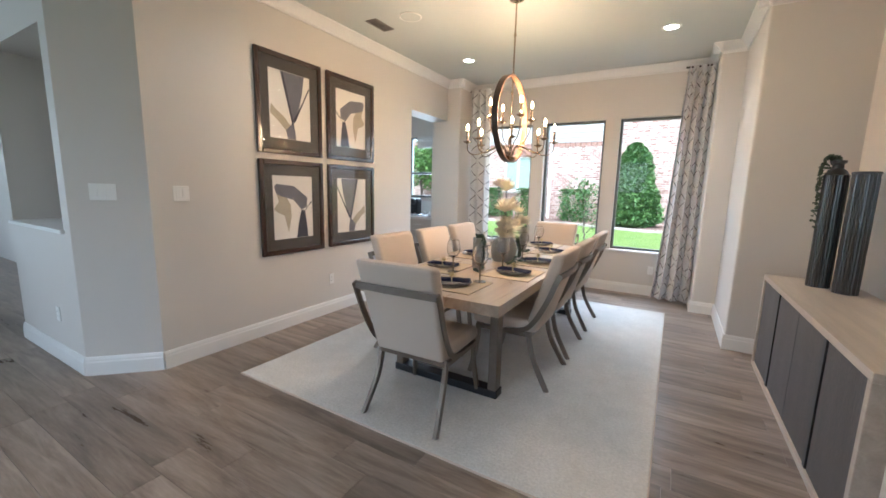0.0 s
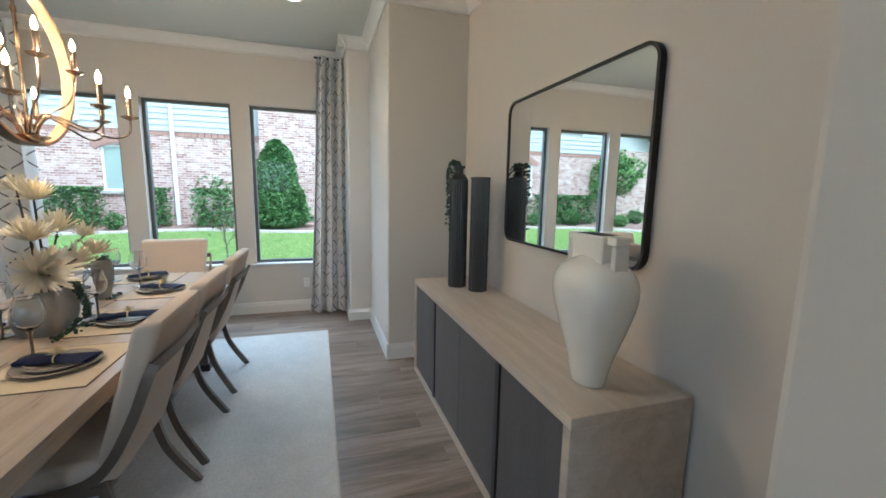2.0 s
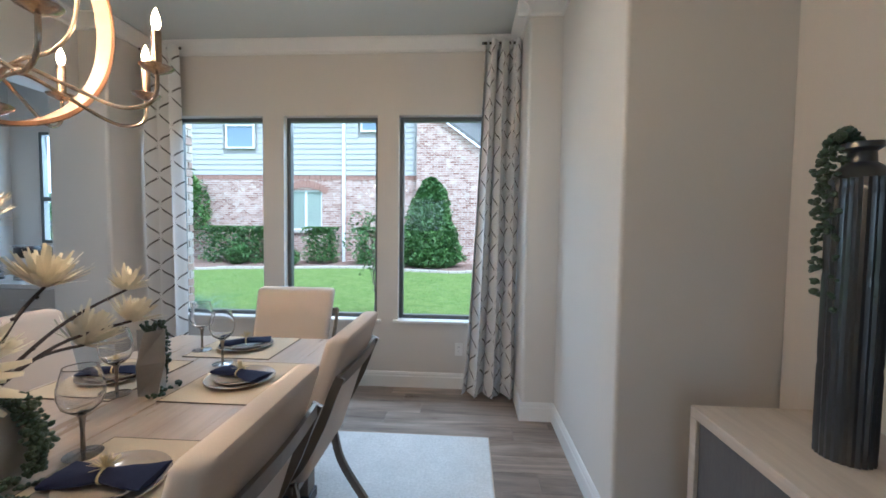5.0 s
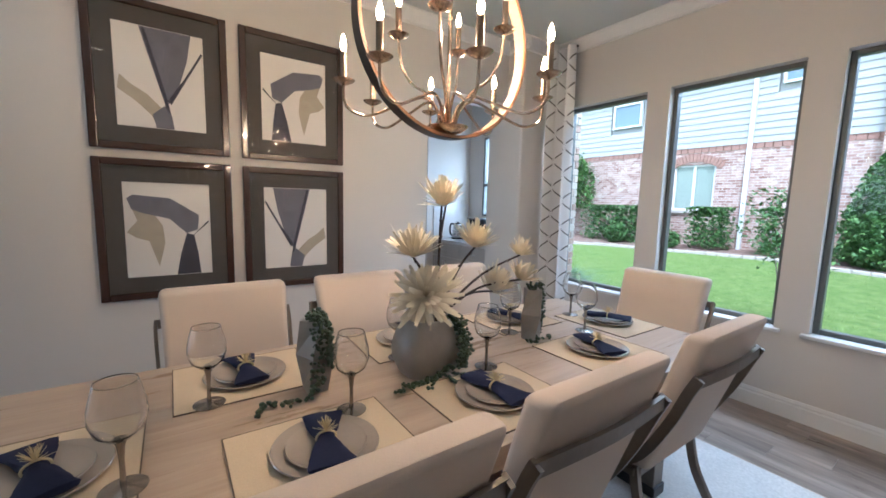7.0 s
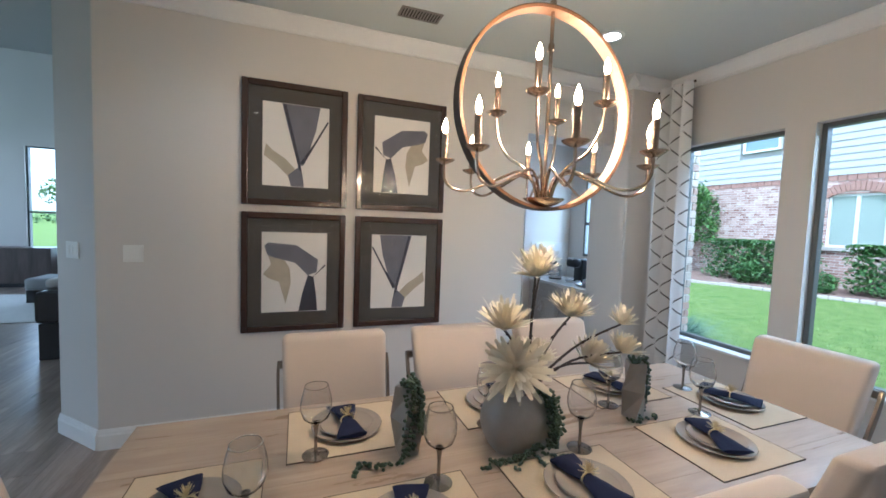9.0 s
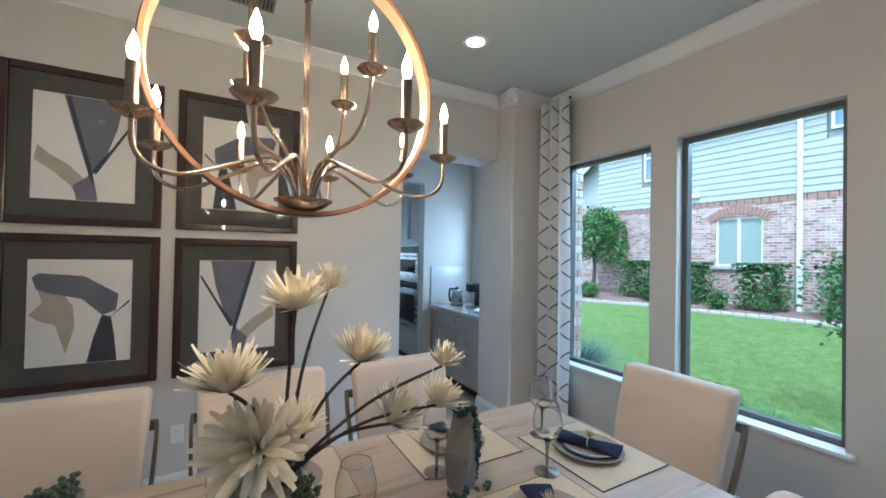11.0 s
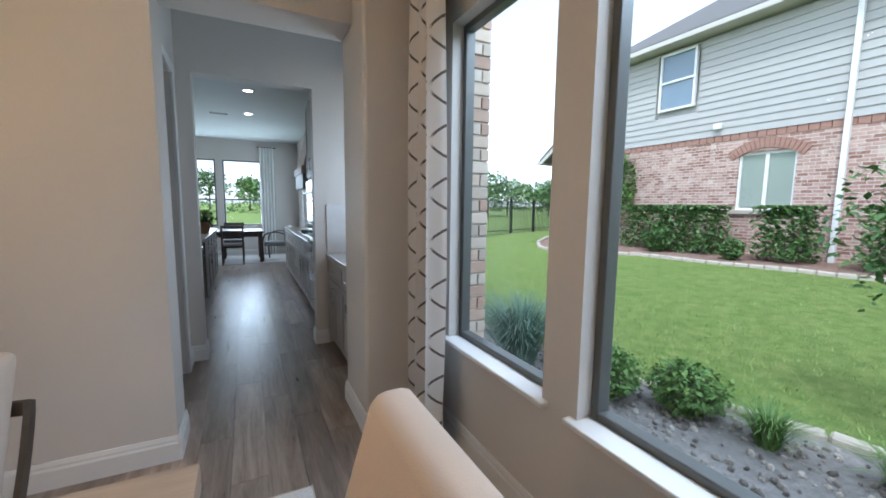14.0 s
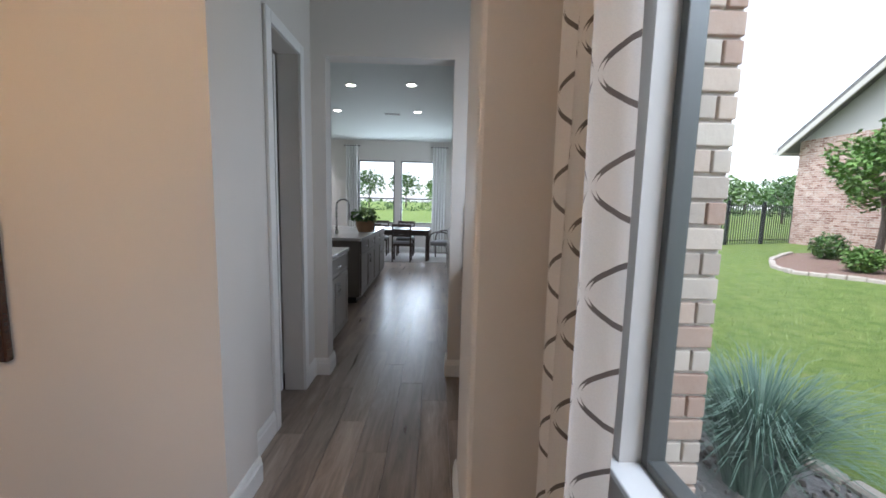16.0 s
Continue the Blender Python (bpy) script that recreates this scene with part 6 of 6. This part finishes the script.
def base_cabinet(x0, x1, y0, y1, label, drawers=1, face=-1, group="kitchen base cabinets"):
    c = thing("base_cabinet", label, "cabinet", group)
    part("body", boxes(((x0, y0, 0.10), (x1, y1, 0.885))), M_CAB, c)
    fy = y0 if face < 0 else y1
    k0, k1 = (y0 + 0.06, y1) if face < 0 else (y0, y1 - 0.06)
    part("toe_kick", boxes(((x0, k0, 0), (x1, k1, 0.10))), M_SLOT, c)
    if drawers == 1:
        shaker(c, "drawer_front", x0, x1, fy, 0.70, 0.88, face, "h")
        xm = (x0 + x1) / 2
        if x1 - x0 > 0.55:
            shaker(c, "door", x0, xm, fy, 0.11, 0.69, face, "r")
            shaker(c, "door", xm, x1, fy, 0.11, 0.69, face, "l")
        else:
            shaker(c, "door", x0, x1, fy, 0.11, 0.69, face, "r")
    else:
        for a, b in ((0.70, 0.88), (0.41, 0.69), (0.11, 0.40)):
            shaker(c, "drawer_front", x0, x1, fy, a, b, face, "h")
    return c


# short cabinet run behind the kitchen opening
base_cabinet(-5.85, -4.93, 3.98, 4.575, "grey beige painted base cabinet beside the kitchen opening", face=1)
tagged(part("corner_worktop", boxes(((-5.88, 3.96, 0.886), (-4.91, 4.605, 0.925)), bevel=0.004), M_QUARTZ), "pale veined quartz worktop on the short cabinet", "worktop")
# pantry counter
for a, b in ((-4.74, -4.12), (-4.12, -3.50)):
    base_cabinet(a, b, 5.79, 6.415, "grey beige painted pantry base cabinet with drawer and door", group="pantry cabinets")
tagged(part("pantry_worktop", boxes(((-4.745, 5.76, 0.886), (-3.495, 6.417, 0.925)), bevel=0.004), M_QUARTZ), "pale veined quartz pantry worktop", "worktop")
tagged(part("pantry_backsplash", boxes(((-4.74, 6.408, 0.927), (-3.50, 6.418, 1.18))), M_TILE), "white tiled pantry backsplash", "backsplash", "", "structure")


tagged(part("pantry_side_splash", boxes(((-4.747, 5.77, 0.927), (-4.735, 6.405, 1.42)), bevel=0.002), M_QUARTZ), "pale veined quartz side splash above the pantry worktop", "backsplash", "", "structure")


def make_kettle(x, y, z):
    k = thing("kettle", "steel electric kettle with a black handle", "kettle", "", pose(x, y, z, 0, 0, 200))
    part("base", lathe(bmesh.new(), [(0.085, 0), (0.085, 0.018), (0, 0.018)], 24), M_BLACK, k, smooth=True)
    part("body", lathe(bmesh.new(), [(0.078, 0.019), (0.08, 0.06), (0.068, 0.17), (0.06, 0.2), (0.05, 0.212), (0, 0.216)], 28), M_STEEL, k, smooth=True)
    part("lid", lathe(bmesh.new(), [(0.045, 0.213), (0.04, 0.226), (0.014, 0.228), (0.012, 0.245), (0, 0.246)], 20), M_BLACK, k, smooth=True)
    part("handle", tube(bmesh.new(), smoothline([(0.05, 0, 0.205), (0.115, 0, 0.205), (0.13, 0, 0.13), (0.115, 0, 0.055), (0.076, 0, 0.05)], 4), 0.012, 8), M_BLACK, k, smooth=True)
    part("spout", prism(bmesh.new(), [(-0.06, 0.15), (-0.10, 0.205), (-0.05, 0.205)], "y", -0.018, 0.018), M_STEEL, k)


make_kettle(-4.50, 6.03, 0.925)


def make_coffee(x, y, z):
    k = thing("coffee_maker", "black pod coffee maker on the pantry counter", "coffee maker", "", pose(x, y, z))
    part("body", boxes(((-0.09, 0.0, 0), (0.09, 0.16, 0.31)), bevel=0.03), M_BLACK, k, smooth=True)
    part("head", boxes(((-0.085, -0.13, 0.20), (0.085, 0.0, 0.315)), bevel=0.03), M_BLACK, k, smooth=True)
    part("drip_tray", boxes(((-0.08, -0.13, 0), (0.08, 0.0, 0.03)), bevel=0.006), M_STEEL, k)
    part("lever", boxes(((-0.07, -0.14, 0.30), (0.07, -0.10, 0.325)), bevel=0.008), M_STEEL, k)


make_coffee(-4.16, 6.12, 0.925)
tr = thing("serving_tray", "silver tray with upturned cups on the counter", "tray")
part("dish", lathe(bmesh.new(), [(0, 0), (0.14, 0), (0.16, 0.018), (0.155, 0.02), (0.138, 0.006), (0, 0.006)], 32, (-3.83, 6.02, 0.9255)), M_STEEL, tr, smooth=True)
for i, (dx, dy) in enumerate(((-0.05, 0.03), (0.05, 0.04), (0.0, -0.05))):
    cpt = tagged(part("cup", lathe(bmesh.new(), [(0.04, 0), (0.042, 0.01), (0.03, 0.06), (0.025, 0.075), (0, 0.075)], 20, (-3.83 + dx, 6.02 + dy, 0.932)), M_STEEL, smooth=True), "small upturned silver cup on the tray", "cup", "cups on the tray")
bl = thing("roman_shade", "grey patterned roman shade raised over the pantry window", "window shade")
for k in range(4):
    part("fold", boxes(((-4.26, 6.385 - 0.008 * k, 2.17 + 0.05 * k), (-3.64, 6.418, 2.23 + 0.05 * k)), bevel=0.008), M_CURTAIN, bl)

# doorway casing and door
for a in (-4.54, -3.99):
    structure("door_casing", boxes(((a, 4.571, 0), (a + 0.07, 4.592, 2.49)), bevel=0.004), M_TRIM, "white painted door casing", "casing")
structure("door_casing", boxes(((-4.469, 4.571, 2.42), (-3.991, 4.592, 2.49)), bevel=0.004), M_TRIM, "white painted door casing", "casing")
d = tagged(new("door_1"), "white panelled pantry door standing open", "door", "", "structure")
d.matrix_basis = pose(-4.448, 4.42, 0.008, 0, 0, -88)
part("leaf", boxes(((0, -0.018, 0), (0.46, 0.018, 2.40)), bevel=0.003), M_TRIM, d)
for z in (0.15, 0.65, 1.15, 1.65):
    for s in (1, -1):
        part("panel_moulding", boxes(((0.07, s * 0.019 - 0.003, z), (0.39, s * 0.019 + 0.003, z + 0.40)), bevel=0.004), M_TRIM, d)
part("door_handle", lathe(bmesh.new(), [(0.012, 0.02), (0.012, 0.045), (0.026, 0.055), (0.026, 0.075), (0, 0.082)], 18, (0.42, 0, 0), Matrix.Translation((0, 0, 1.0)) @ Matrix.Rotation(radians(-90), 4, "X")), M_BLACK, d, "dark round knob", True)

# kitchen wall run
tw = thing("oven_tower", "grey painted tower with wall oven and microwave", "oven cabinet")
TX0, TX1, TY = -5.93, -5.05, 5.77
part("body", boxes(((TX0, TY, 0.10), (TX1, 6.415, 2.62))), M_CAB, tw)
part("toe_kick", boxes(((TX0, TY + 0.05, 0), (TX1, 6.41, 0.10))), M_SLOT, tw)
shaker(tw, "drawer_front", TX0, TX1, TY, 0.12, 0.48, -1, "h")
shaker(tw, "door", TX0, (TX0 + TX1) / 2, TY, 1.74, 2.58, -1, "r")
shaker(tw, "door", (TX0 + TX1) / 2, TX1, TY, 1.74, 2.58, -1, "l")
for nm, z0, z1 in (("oven", 0.50, 1.19), ("microwave", 1.21, 1.70)):
    o = thing(nm, "stainless built-in %s with a black glass door" % nm, nm)
    part("fascia", boxes(((TX0 + 0.05, TY - 0.03, z0), (TX1 - 0.05, TY - 0.001, z1)), bevel=0.004), M_STEEL, o)
    part("door_glass", boxes(((TX0 + 0.13, TY - 0.036, z0 + 0.10), (TX1 - 0.13, TY - 0.031, z1 - 0.20)), bevel=0.002), M_OVENGLASS, o)
    part("control_panel", boxes(((TX0 + 0.06, TY - 0.034, z1 - 0.11), (TX1 - 0.06, TY - 0.031, z1 - 0.01))), M_OVENGLASS, o)
    part("handle", tube(bmesh.new(), [(TX0 + 0.12, TY - 0.03, z1 - 0.15), (TX0 + 0.12, TY - 0.07, z1 - 0.15), (TX1 - 0.12, TY - 0.07, z1 - 0.15), (TX1 - 0.12, TY - 0.03, z1 - 0.15)], 0.010, 8), M_STEEL, o)
x = -5.935
for k, wd in enumerate((0.60, 0.60, 0.76, 0.60, 0.60, 0.45)):
    base_cabinet(x - wd, x, 5.79, 6.415, "grey beige painted kitchen base cabinet with steel pulls", 3 if k == 2 else 1)
    x -= wd
tagged(part("kitchen_worktop", boxes(((x - 0.02, 5.765, 0.886), (-5.935, 6.417, 0.925)), bevel=0.004), M_QUARTZ), "pale veined quartz kitchen worktop", "worktop")
bs = tagged(new("kitchen_backsplash"), "white stacked tile backsplash", "backsplash", "", "structure")
for r in range(6):
    for c in range(14):
        part("tile", boxes(((-5.94 - 0.26 * (c + 1) + 0.003, 6.406, 0.927 + r * 0.085), (-5.94 - 0.26 * c, 6.418, 0.927 + r * 0.085 + 0.082))), M_TILE, bs)
hd = thing("range_hood", "tapered stained wood range hood", "range hood")
bm = bmesh.new()
prev = None
for z, hw, dep in ((1.88, 0.50, 0.60), (1.98, 0.50, 0.60), (2.0, 0.47, 0.56), (2.3, 0.40, 0.48), (2.32, 0.41, 0.49), (2.35, 0.39, 0.47), (2.97, 0.26, 0.36), (3.09, 0.28, 0.38)):
    row = [bm.verts.new(p) for p in ((-7.5 - hw, 6.415 - dep, z), (-7.5 + hw, 6.415 - dep, z), (-7.5 + hw, 6.415, z), (-7.5 - hw, 6.415, z))]
    if prev:
        for i in range(4):
            bm.faces.new((prev[i], prev[(i + 1) % 4], row[(i + 1) % 4], row[i]))
    else:
        bm.faces.new(row[::-1])
    prev = row
bm.faces.new(prev)
part("shell", bm, M_CABWOOD, hd)
part("insert", boxes(((-7.97, 5.84, 1.66), (-7.03, 6.40, 1.879))), M_VENT, hd, "dark metal hood insert")
up = thing("wall_cabinet", "dark end of a wall cabinet beside the hood", "cabinet")
part("body", boxes(((-6.92, 6.07, 1.40), (-5.94, 6.415, 2.60))), M_CABWOOD, up)
shaker(up, "door", -6.92, -6.43, 6.07, 1.42, 2.58, -1, "r")
shaker(up, "door", -6.43, -5.95, 6.07, 1.42, 2.58, -1, "l")
cook = thing("cooktop", "black glass gas cooktop with iron grates", "cooktop")
part("plate", boxes(((-7.95, 5.86, 0.926), (-7.05, 6.34, 0.934)), bevel=0.003), M_OVENGLASS, cook)
for gx in (-7.8, -7.5, -7.2):
    part("grate", boxes(((gx - 0.13, 5.90, 0.935), (gx - 0.115, 6.30, 0.965)), ((gx + 0.115, 5.90, 0.935), (gx + 0.13, 6.30, 0.965)), ((gx - 0.115, 6.09, 0.95), (gx + 0.115, 6.11, 0.965))), M_IRON, cook)
po = thing("stock_pot", "steel pot on the cooktop", "pot")
part("body", lathe(bmesh.new(), [(0.10, 0), (0.105, 0.01), (0.105, 0.14), (0.11, 0.145), (0.08, 0.165), (0, 0.175)], 24, (-7.2, 6.1, 0.966)), M_STEEL, po, smooth=True)
part("knob", lathe(bmesh.new(), [(0.01, 0.175), (0.02, 0.19), (0, 0.2)], 12, (-7.2, 6.1, 0.966)), M_BLACK, po)
tb = thing("coffee_machine", "dark countertop coffee machine", "coffee maker")
part("body", boxes(((-6.72, 6.0, 0.926), (-6.45, 6.3, 1.26)), bevel=0.02), M_BLACK, tb)
part("hopper", boxes(((-6.66, 6.05, 1.261), (-6.51, 6.2, 1.32)), bevel=0.01), M_SMOKE, tb)

# island
IX0, IX1, IY0, IY1 = -9.4, -6.97, 3.45, 4.54
isl = thing("kitchen_island", "grey painted kitchen island with panelled doors", "kitchen island")
part("body", boxes(((IX0, IY0, 0.10), (IX1, IY1 - 0.03, 0.885))), M_ISLAND, isl)
part("toe_kick", boxes(((IX0 + 0.05, IY0 + 0.05, 0), (IX1 - 0.05, IY1 - 0.09, 0.10))), M_SLOT, isl)
for k in range(4):
    a = IX0 + 0.02 + k * 0.6
    shaker(isl, "door", a, a + 0.6, IY1 - 0.03, 0.11, 0.69, 1, "l" if k % 2 else "r", mt=M_ISLAND)
    shaker(isl, "drawer_front", a, a + 0.6, IY1 - 0.03, 0.70, 0.88, 1, "h", mt=M_ISLAND)
part("end_panel", boxes(((IX1, IY0, 0.10), (IX1 + 0.02, IY1 - 0.03, 0.885)), bevel=0.003), M_ISLAND, isl)
tagged(part("island_worktop", boxes(((IX0 - 0.03, IY0 - 0.25, 0.886), (IX1 + 0.05, IY1, 0.925)), bevel=0.004), M_QUARTZ), "polished pale quartz island worktop", "worktop")
fa = thing("kitchen_faucet", "tall spring-neck steel faucet on the island", "faucet", "", pose(-7.55, 4.05, 0.925))
part("base", lathe(bmesh.new(), [(0.028, 0), (0.028, 0.05), (0.016, 0.06), (0.014, 0.2), (0, 0.2)], 16), M_STEEL, fa, smooth=True)
part("neck", tube(bmesh.new(), smoothline([(0, 0, 0.2), (0, 0, 0.42), (0, 0.04, 0.50), (0, 0.11, 0.52), (0, 0.18, 0.48), (0, 0.19, 0.36)], 5), 0.013, 10), M_STEEL, fa, smooth=True)
part("spray_head", lathe(bmesh.new(), [(0.012, 0.22), (0.02, 0.24), (0.017, 0.36), (0, 0.36)], 14, (0, 0.19, 0)), M_STEEL, fa, smooth=True)
part("lever", tube(bmesh.new(), [(0.02, 0, 0.06), (0.09, 0, 0.10)], 0.007, 8), M_STEEL, fa)
ba = thing("basket", "wicker basket of dark greenery on the island", "basket", "", pose(-8.1, 4.38, 0.925))
part("basket_body", lathe(bmesh.new(), [(0.11, 0), (0.14, 0.06), (0.155, 0.18), (0.15, 0.185), (0.135, 0.06), (0, 0.02)], 24), M_BASKET, ba, smooth=True)
bm = bmesh.new()
leaf_cloud(bm, (0, 0, 0.25), (0.2, 0.2, 0.14), 260, 0.09, random.Random(8), "ball", 0.4)
part("greenery", bm, M_LEAF, ba)
for i, (x, y, h, mt) in enumerate(((-8.55, 4.42, 0.36, M_BLACK), (-8.72, 4.2, 0.30, M_SMOKE))):
    b = thing("bottle", "dark tall bottle on the island" if i == 0 else "grey stoneware bottle on the island", "bottle", "", pose(x, y, 0.925))
    part("body", lathe(bmesh.new(), [(0.05, 0), (0.055, 0.02), (0.055, h * 0.55), (0.02, h * 0.75), (0.018, h), (0, h)], 20), mt, b, smooth=True)

# breakfast area
rg = tagged(part("breakfast_rug", boxes(((-12.4, 3.1, 0.001), (-10.85, 6.2, 0.012)), bevel=0.004), M_RUG), "pale patterned rug under the breakfast table", "rug")
ta = thing("breakfast_table", "dark stained wooden breakfast table", "table", "", pose(-11.5, 4.55, 0.012))
part("tabletop", boxes(((-0.55, -0.85, 0.70), (0.55, 0.85, 0.745)), bevel=0.006), M_DARKWOOD, ta)
for sx in (-1, 1):
    for sy in (-1, 1):
        part("leg", boxes(((sx * 0.5 - 0.035, sy * 0.79 - 0.035, 0), (sx * 0.5 + 0.035, sy * 0.79 + 0.035, 0.70)), bevel=0.004), M_DARKWOOD, ta)
part("apron", boxes(((-0.48, -0.76, 0.61), (0.48, 0.76, 0.699))), M_DARKWOOD, ta)


def wood_chair():
    c = thing("breakfast_chair", "dark ladder-back chair with a pale seat", "chair", "breakfast chairs")
    part("seat", boxes(((-0.23, -0.22, 0.43), (0.23, 0.22, 0.48)), bevel=0.015), M_GREYFAB, c)
    for sx in (-1, 1):
        part("leg", boxes(((sx * 0.21 - 0.018, 0.18, 0), (sx * 0.21 + 0.018, 0.215, 0.43)), bevel=0.003), M_DARKWOOD, c)
        part("back_post", boxes(((sx * 0.21 - 0.018, -0.235, 0), (sx * 0.21 + 0.018, -0.2, 0.90)), bevel=0.003), M_DARKWOOD, c)
    for z in (0.60, 0.72, 0.84):
        part("back_slat", boxes(((-0.192, -0.23, z), (0.192, -0.21, z + 0.055)), bevel=0.003), M_DARKWOOD, c)
    part("seat_rail", boxes(((-0.19, -0.2, 0.38), (0.19, 0.18, 0.429))), M_DARKWOOD, c)
    return c


wc = wood_chair()
wc.matrix_basis = pose(-10.95, 4.75, 0.012, 0, 0, 90)
copy_thing(wc, pose(-10.95, 4.05, 0.012, 0, 0, 90))
copy_thing(wc, pose(-12.05, 4.75, 0.012, 0, 0, -90))
copy_thing(wc, pose(-12.05, 4.05, 0.012, 0, 0, -90))
ac = thing("armchair", "dark wood armchair with grey cushions", "armchair", "", pose(-11.35, 5.75, 0.012, 0, 0, 165))
part("seat", boxes(((-0.28, -0.26, 0.36), (0.28, 0.28, 0.47)), bevel=0.03), M_GREYFAB, ac)
part("back_cushion", boxes(((-0.27, -0.30, 0.471), (0.27, -0.18, 0.85)), bevel=0.03), M_GREYFAB, ac)
for s in (-1, 1):
    part("arm", tube(bmesh.new(), smoothline([(s * 0.31, -0.28, 0.0), (s * 0.31, -0.26, 0.62), (s * 0.31, 0.25, 0.64), (s * 0.31, 0.29, 0.0)], 5), 0.018, 8), M_DARKWOOD, ac, smooth=True)


def plain_curtain(axis, at, u0, u1, z0, z1, label, folds=5):
    c = thing("sheer_curtain", label, "curtain", "sheer curtains")
    bm = bmesh.new()
    prev = None
    for i in range(61):
        u = i / 60
        w = at + 0.035 * math.sin(2 * math.pi * folds * u) + 0.01 * math.sin(9 * u)
        p = u0 + (u1 - u0) * u
        row = [bm.verts.new((w, p, z) if axis == "x" else (p, w, z)) for z in (z0, z1)]
        if prev:
            bm.faces.new((prev[0], row[0], row[1], prev[1]))
        prev = row
    part("cloth", bm, M_SHEER, c, smooth=True)
    a, b = (((at, u0 - 0.05, z1 - 0.02), (at, u1 + 0.05, z1 - 0.02)) if axis == "x" else ((u0 - 0.05, at, z1 - 0.02), (u1 + 0.05, at, z1 - 0.02)))
    part("rod", tube(bmesh.new(), [a, b], 0.012, 8), M_RINGDARK, c)


plain_curtain("x", -12.70, 3.02, 3.37, 0.02, 2.95, "white floor-length curtain beside the breakfast windows")
plain_curtain("x", -12.70, 5.42, 5.80, 0.02, 2.95, "white floor-length curtain beside the breakfast windows")
plain_curtain("y", 6.33, -10.6, -10.3, 0.02, 2.85, "white floor-length curtain beside the kitchen window", 3)
for x, y in ((-7.59, 4.26), (-7.50, 5.15), (-9.21, 5.16), (-9.25, 3.65)):
    make_can(x, y, 7, "kitchen recessed lights")
make_vent(-9.45, 4.66, 90)

# ---- living room beyond the entry ----
plain_curtain("x", -11.10, -0.95, -0.35, 0.02, 3.2, "white floor-length curtain beside the tall window")
lr = tagged(part("living_rug", boxes(((-9.6, -4.2, 0.001), (-7.2, 0.4, 0.012)), bevel=0.004), M_RUG), "pale living room rug", "rug")
so = thing("ottoman", "low dark grey upholstered bench on the rug", "ottoman", "", pose(-9.0, -1.0, 0.012))
part("cushion", boxes(((-0.35, -0.7, 0.22), (0.35, 0.7, 0.42)), bevel=0.04), M_GREYFAB, so)
part("base", boxes(((-0.33, -0.68, 0.0), (0.33, 0.68, 0.219)), bevel=0.01), M_LEATHER, so)
sf = thing("console", "dark wooden console cabinet against the living room wall", "cabinet", "", pose(-10.8, -2.9, 0))
part("body", boxes(((-0.25, -0.7, 0.08), (0.25, 0.7, 0.82)), bevel=0.008), M_DARKWOOD, sf)
part("plinth", boxes(((-0.23, -0.68, 0.0), (0.23, 0.68, 0.079))), M_BLACK, sf)
pn = thing("bench", "dark leather bench with a white throw near the entry", "bench", "", pose(-5.75, 0.35, 0))
part("seat", boxes(((-0.45, -0.3, 0.40), (0.45, 0.3, 0.75)), bevel=0.05), M_LEATHER, pn)
part("base", boxes(((-0.42, -0.27, 0.0), (0.42, 0.27, 0.399)), bevel=0.01), M_LEATHER, pn)
part("throw", boxes(((-0.47, -0.32, 0.751), (0.2, 0.32, 0.85)), bevel=0.04), M_SHEER, pn, "folded white throw")


# ---- floor planks ----
def plank_floor():
    rnd = random.Random(3)
    W, L = 0.178, 1.22
    lens = {}
    rest = bmesh.new()
    count = 0
    rows = int((6.5 + 6.2) / W)
    for r in range(rows):
        y = -6.1 + r * W
        x = -12.8 - rnd.uniform(0, L)
        while x < 1.4:
            a, b = max(x, -12.8), min(x + L, 1.42)
            x += L
            if b - a < 0.03 or (y < -3.1 and a > -4.8) or (a > 0.65 and y < 1.2):
                continue
            near = -5.4 < a and (y > 0.9 or (a > -3.2 and y > -0.1)) and not (-2.5 < a and b < 0.0 and 1.8 < y < 5.0)
            if near and count < 300:
                key = round(b - a, 2)
                if key not in lens:
                    me = finish(boxes(((0.0006, 0.0006, -0.010), (key - 0.0006, W - 0.0006, 0.0)), bevel=0.0012), "plank")
                    me.materials.append(M_FLOOR)
                    lens[key] = me
                o = new("plank", lens[key])
                o.parent, o.location = floor, (a, y, 0)
                count += 1
            else:
                box(rest, (a + 0.0006, y + 0.0006, -0.010), (b - 0.0006, y + W - 0.0006, 0.0))
    tagged(part("planks", rest, M_FLOOR, floor), "", "", "", "stuff")


plank_floor()
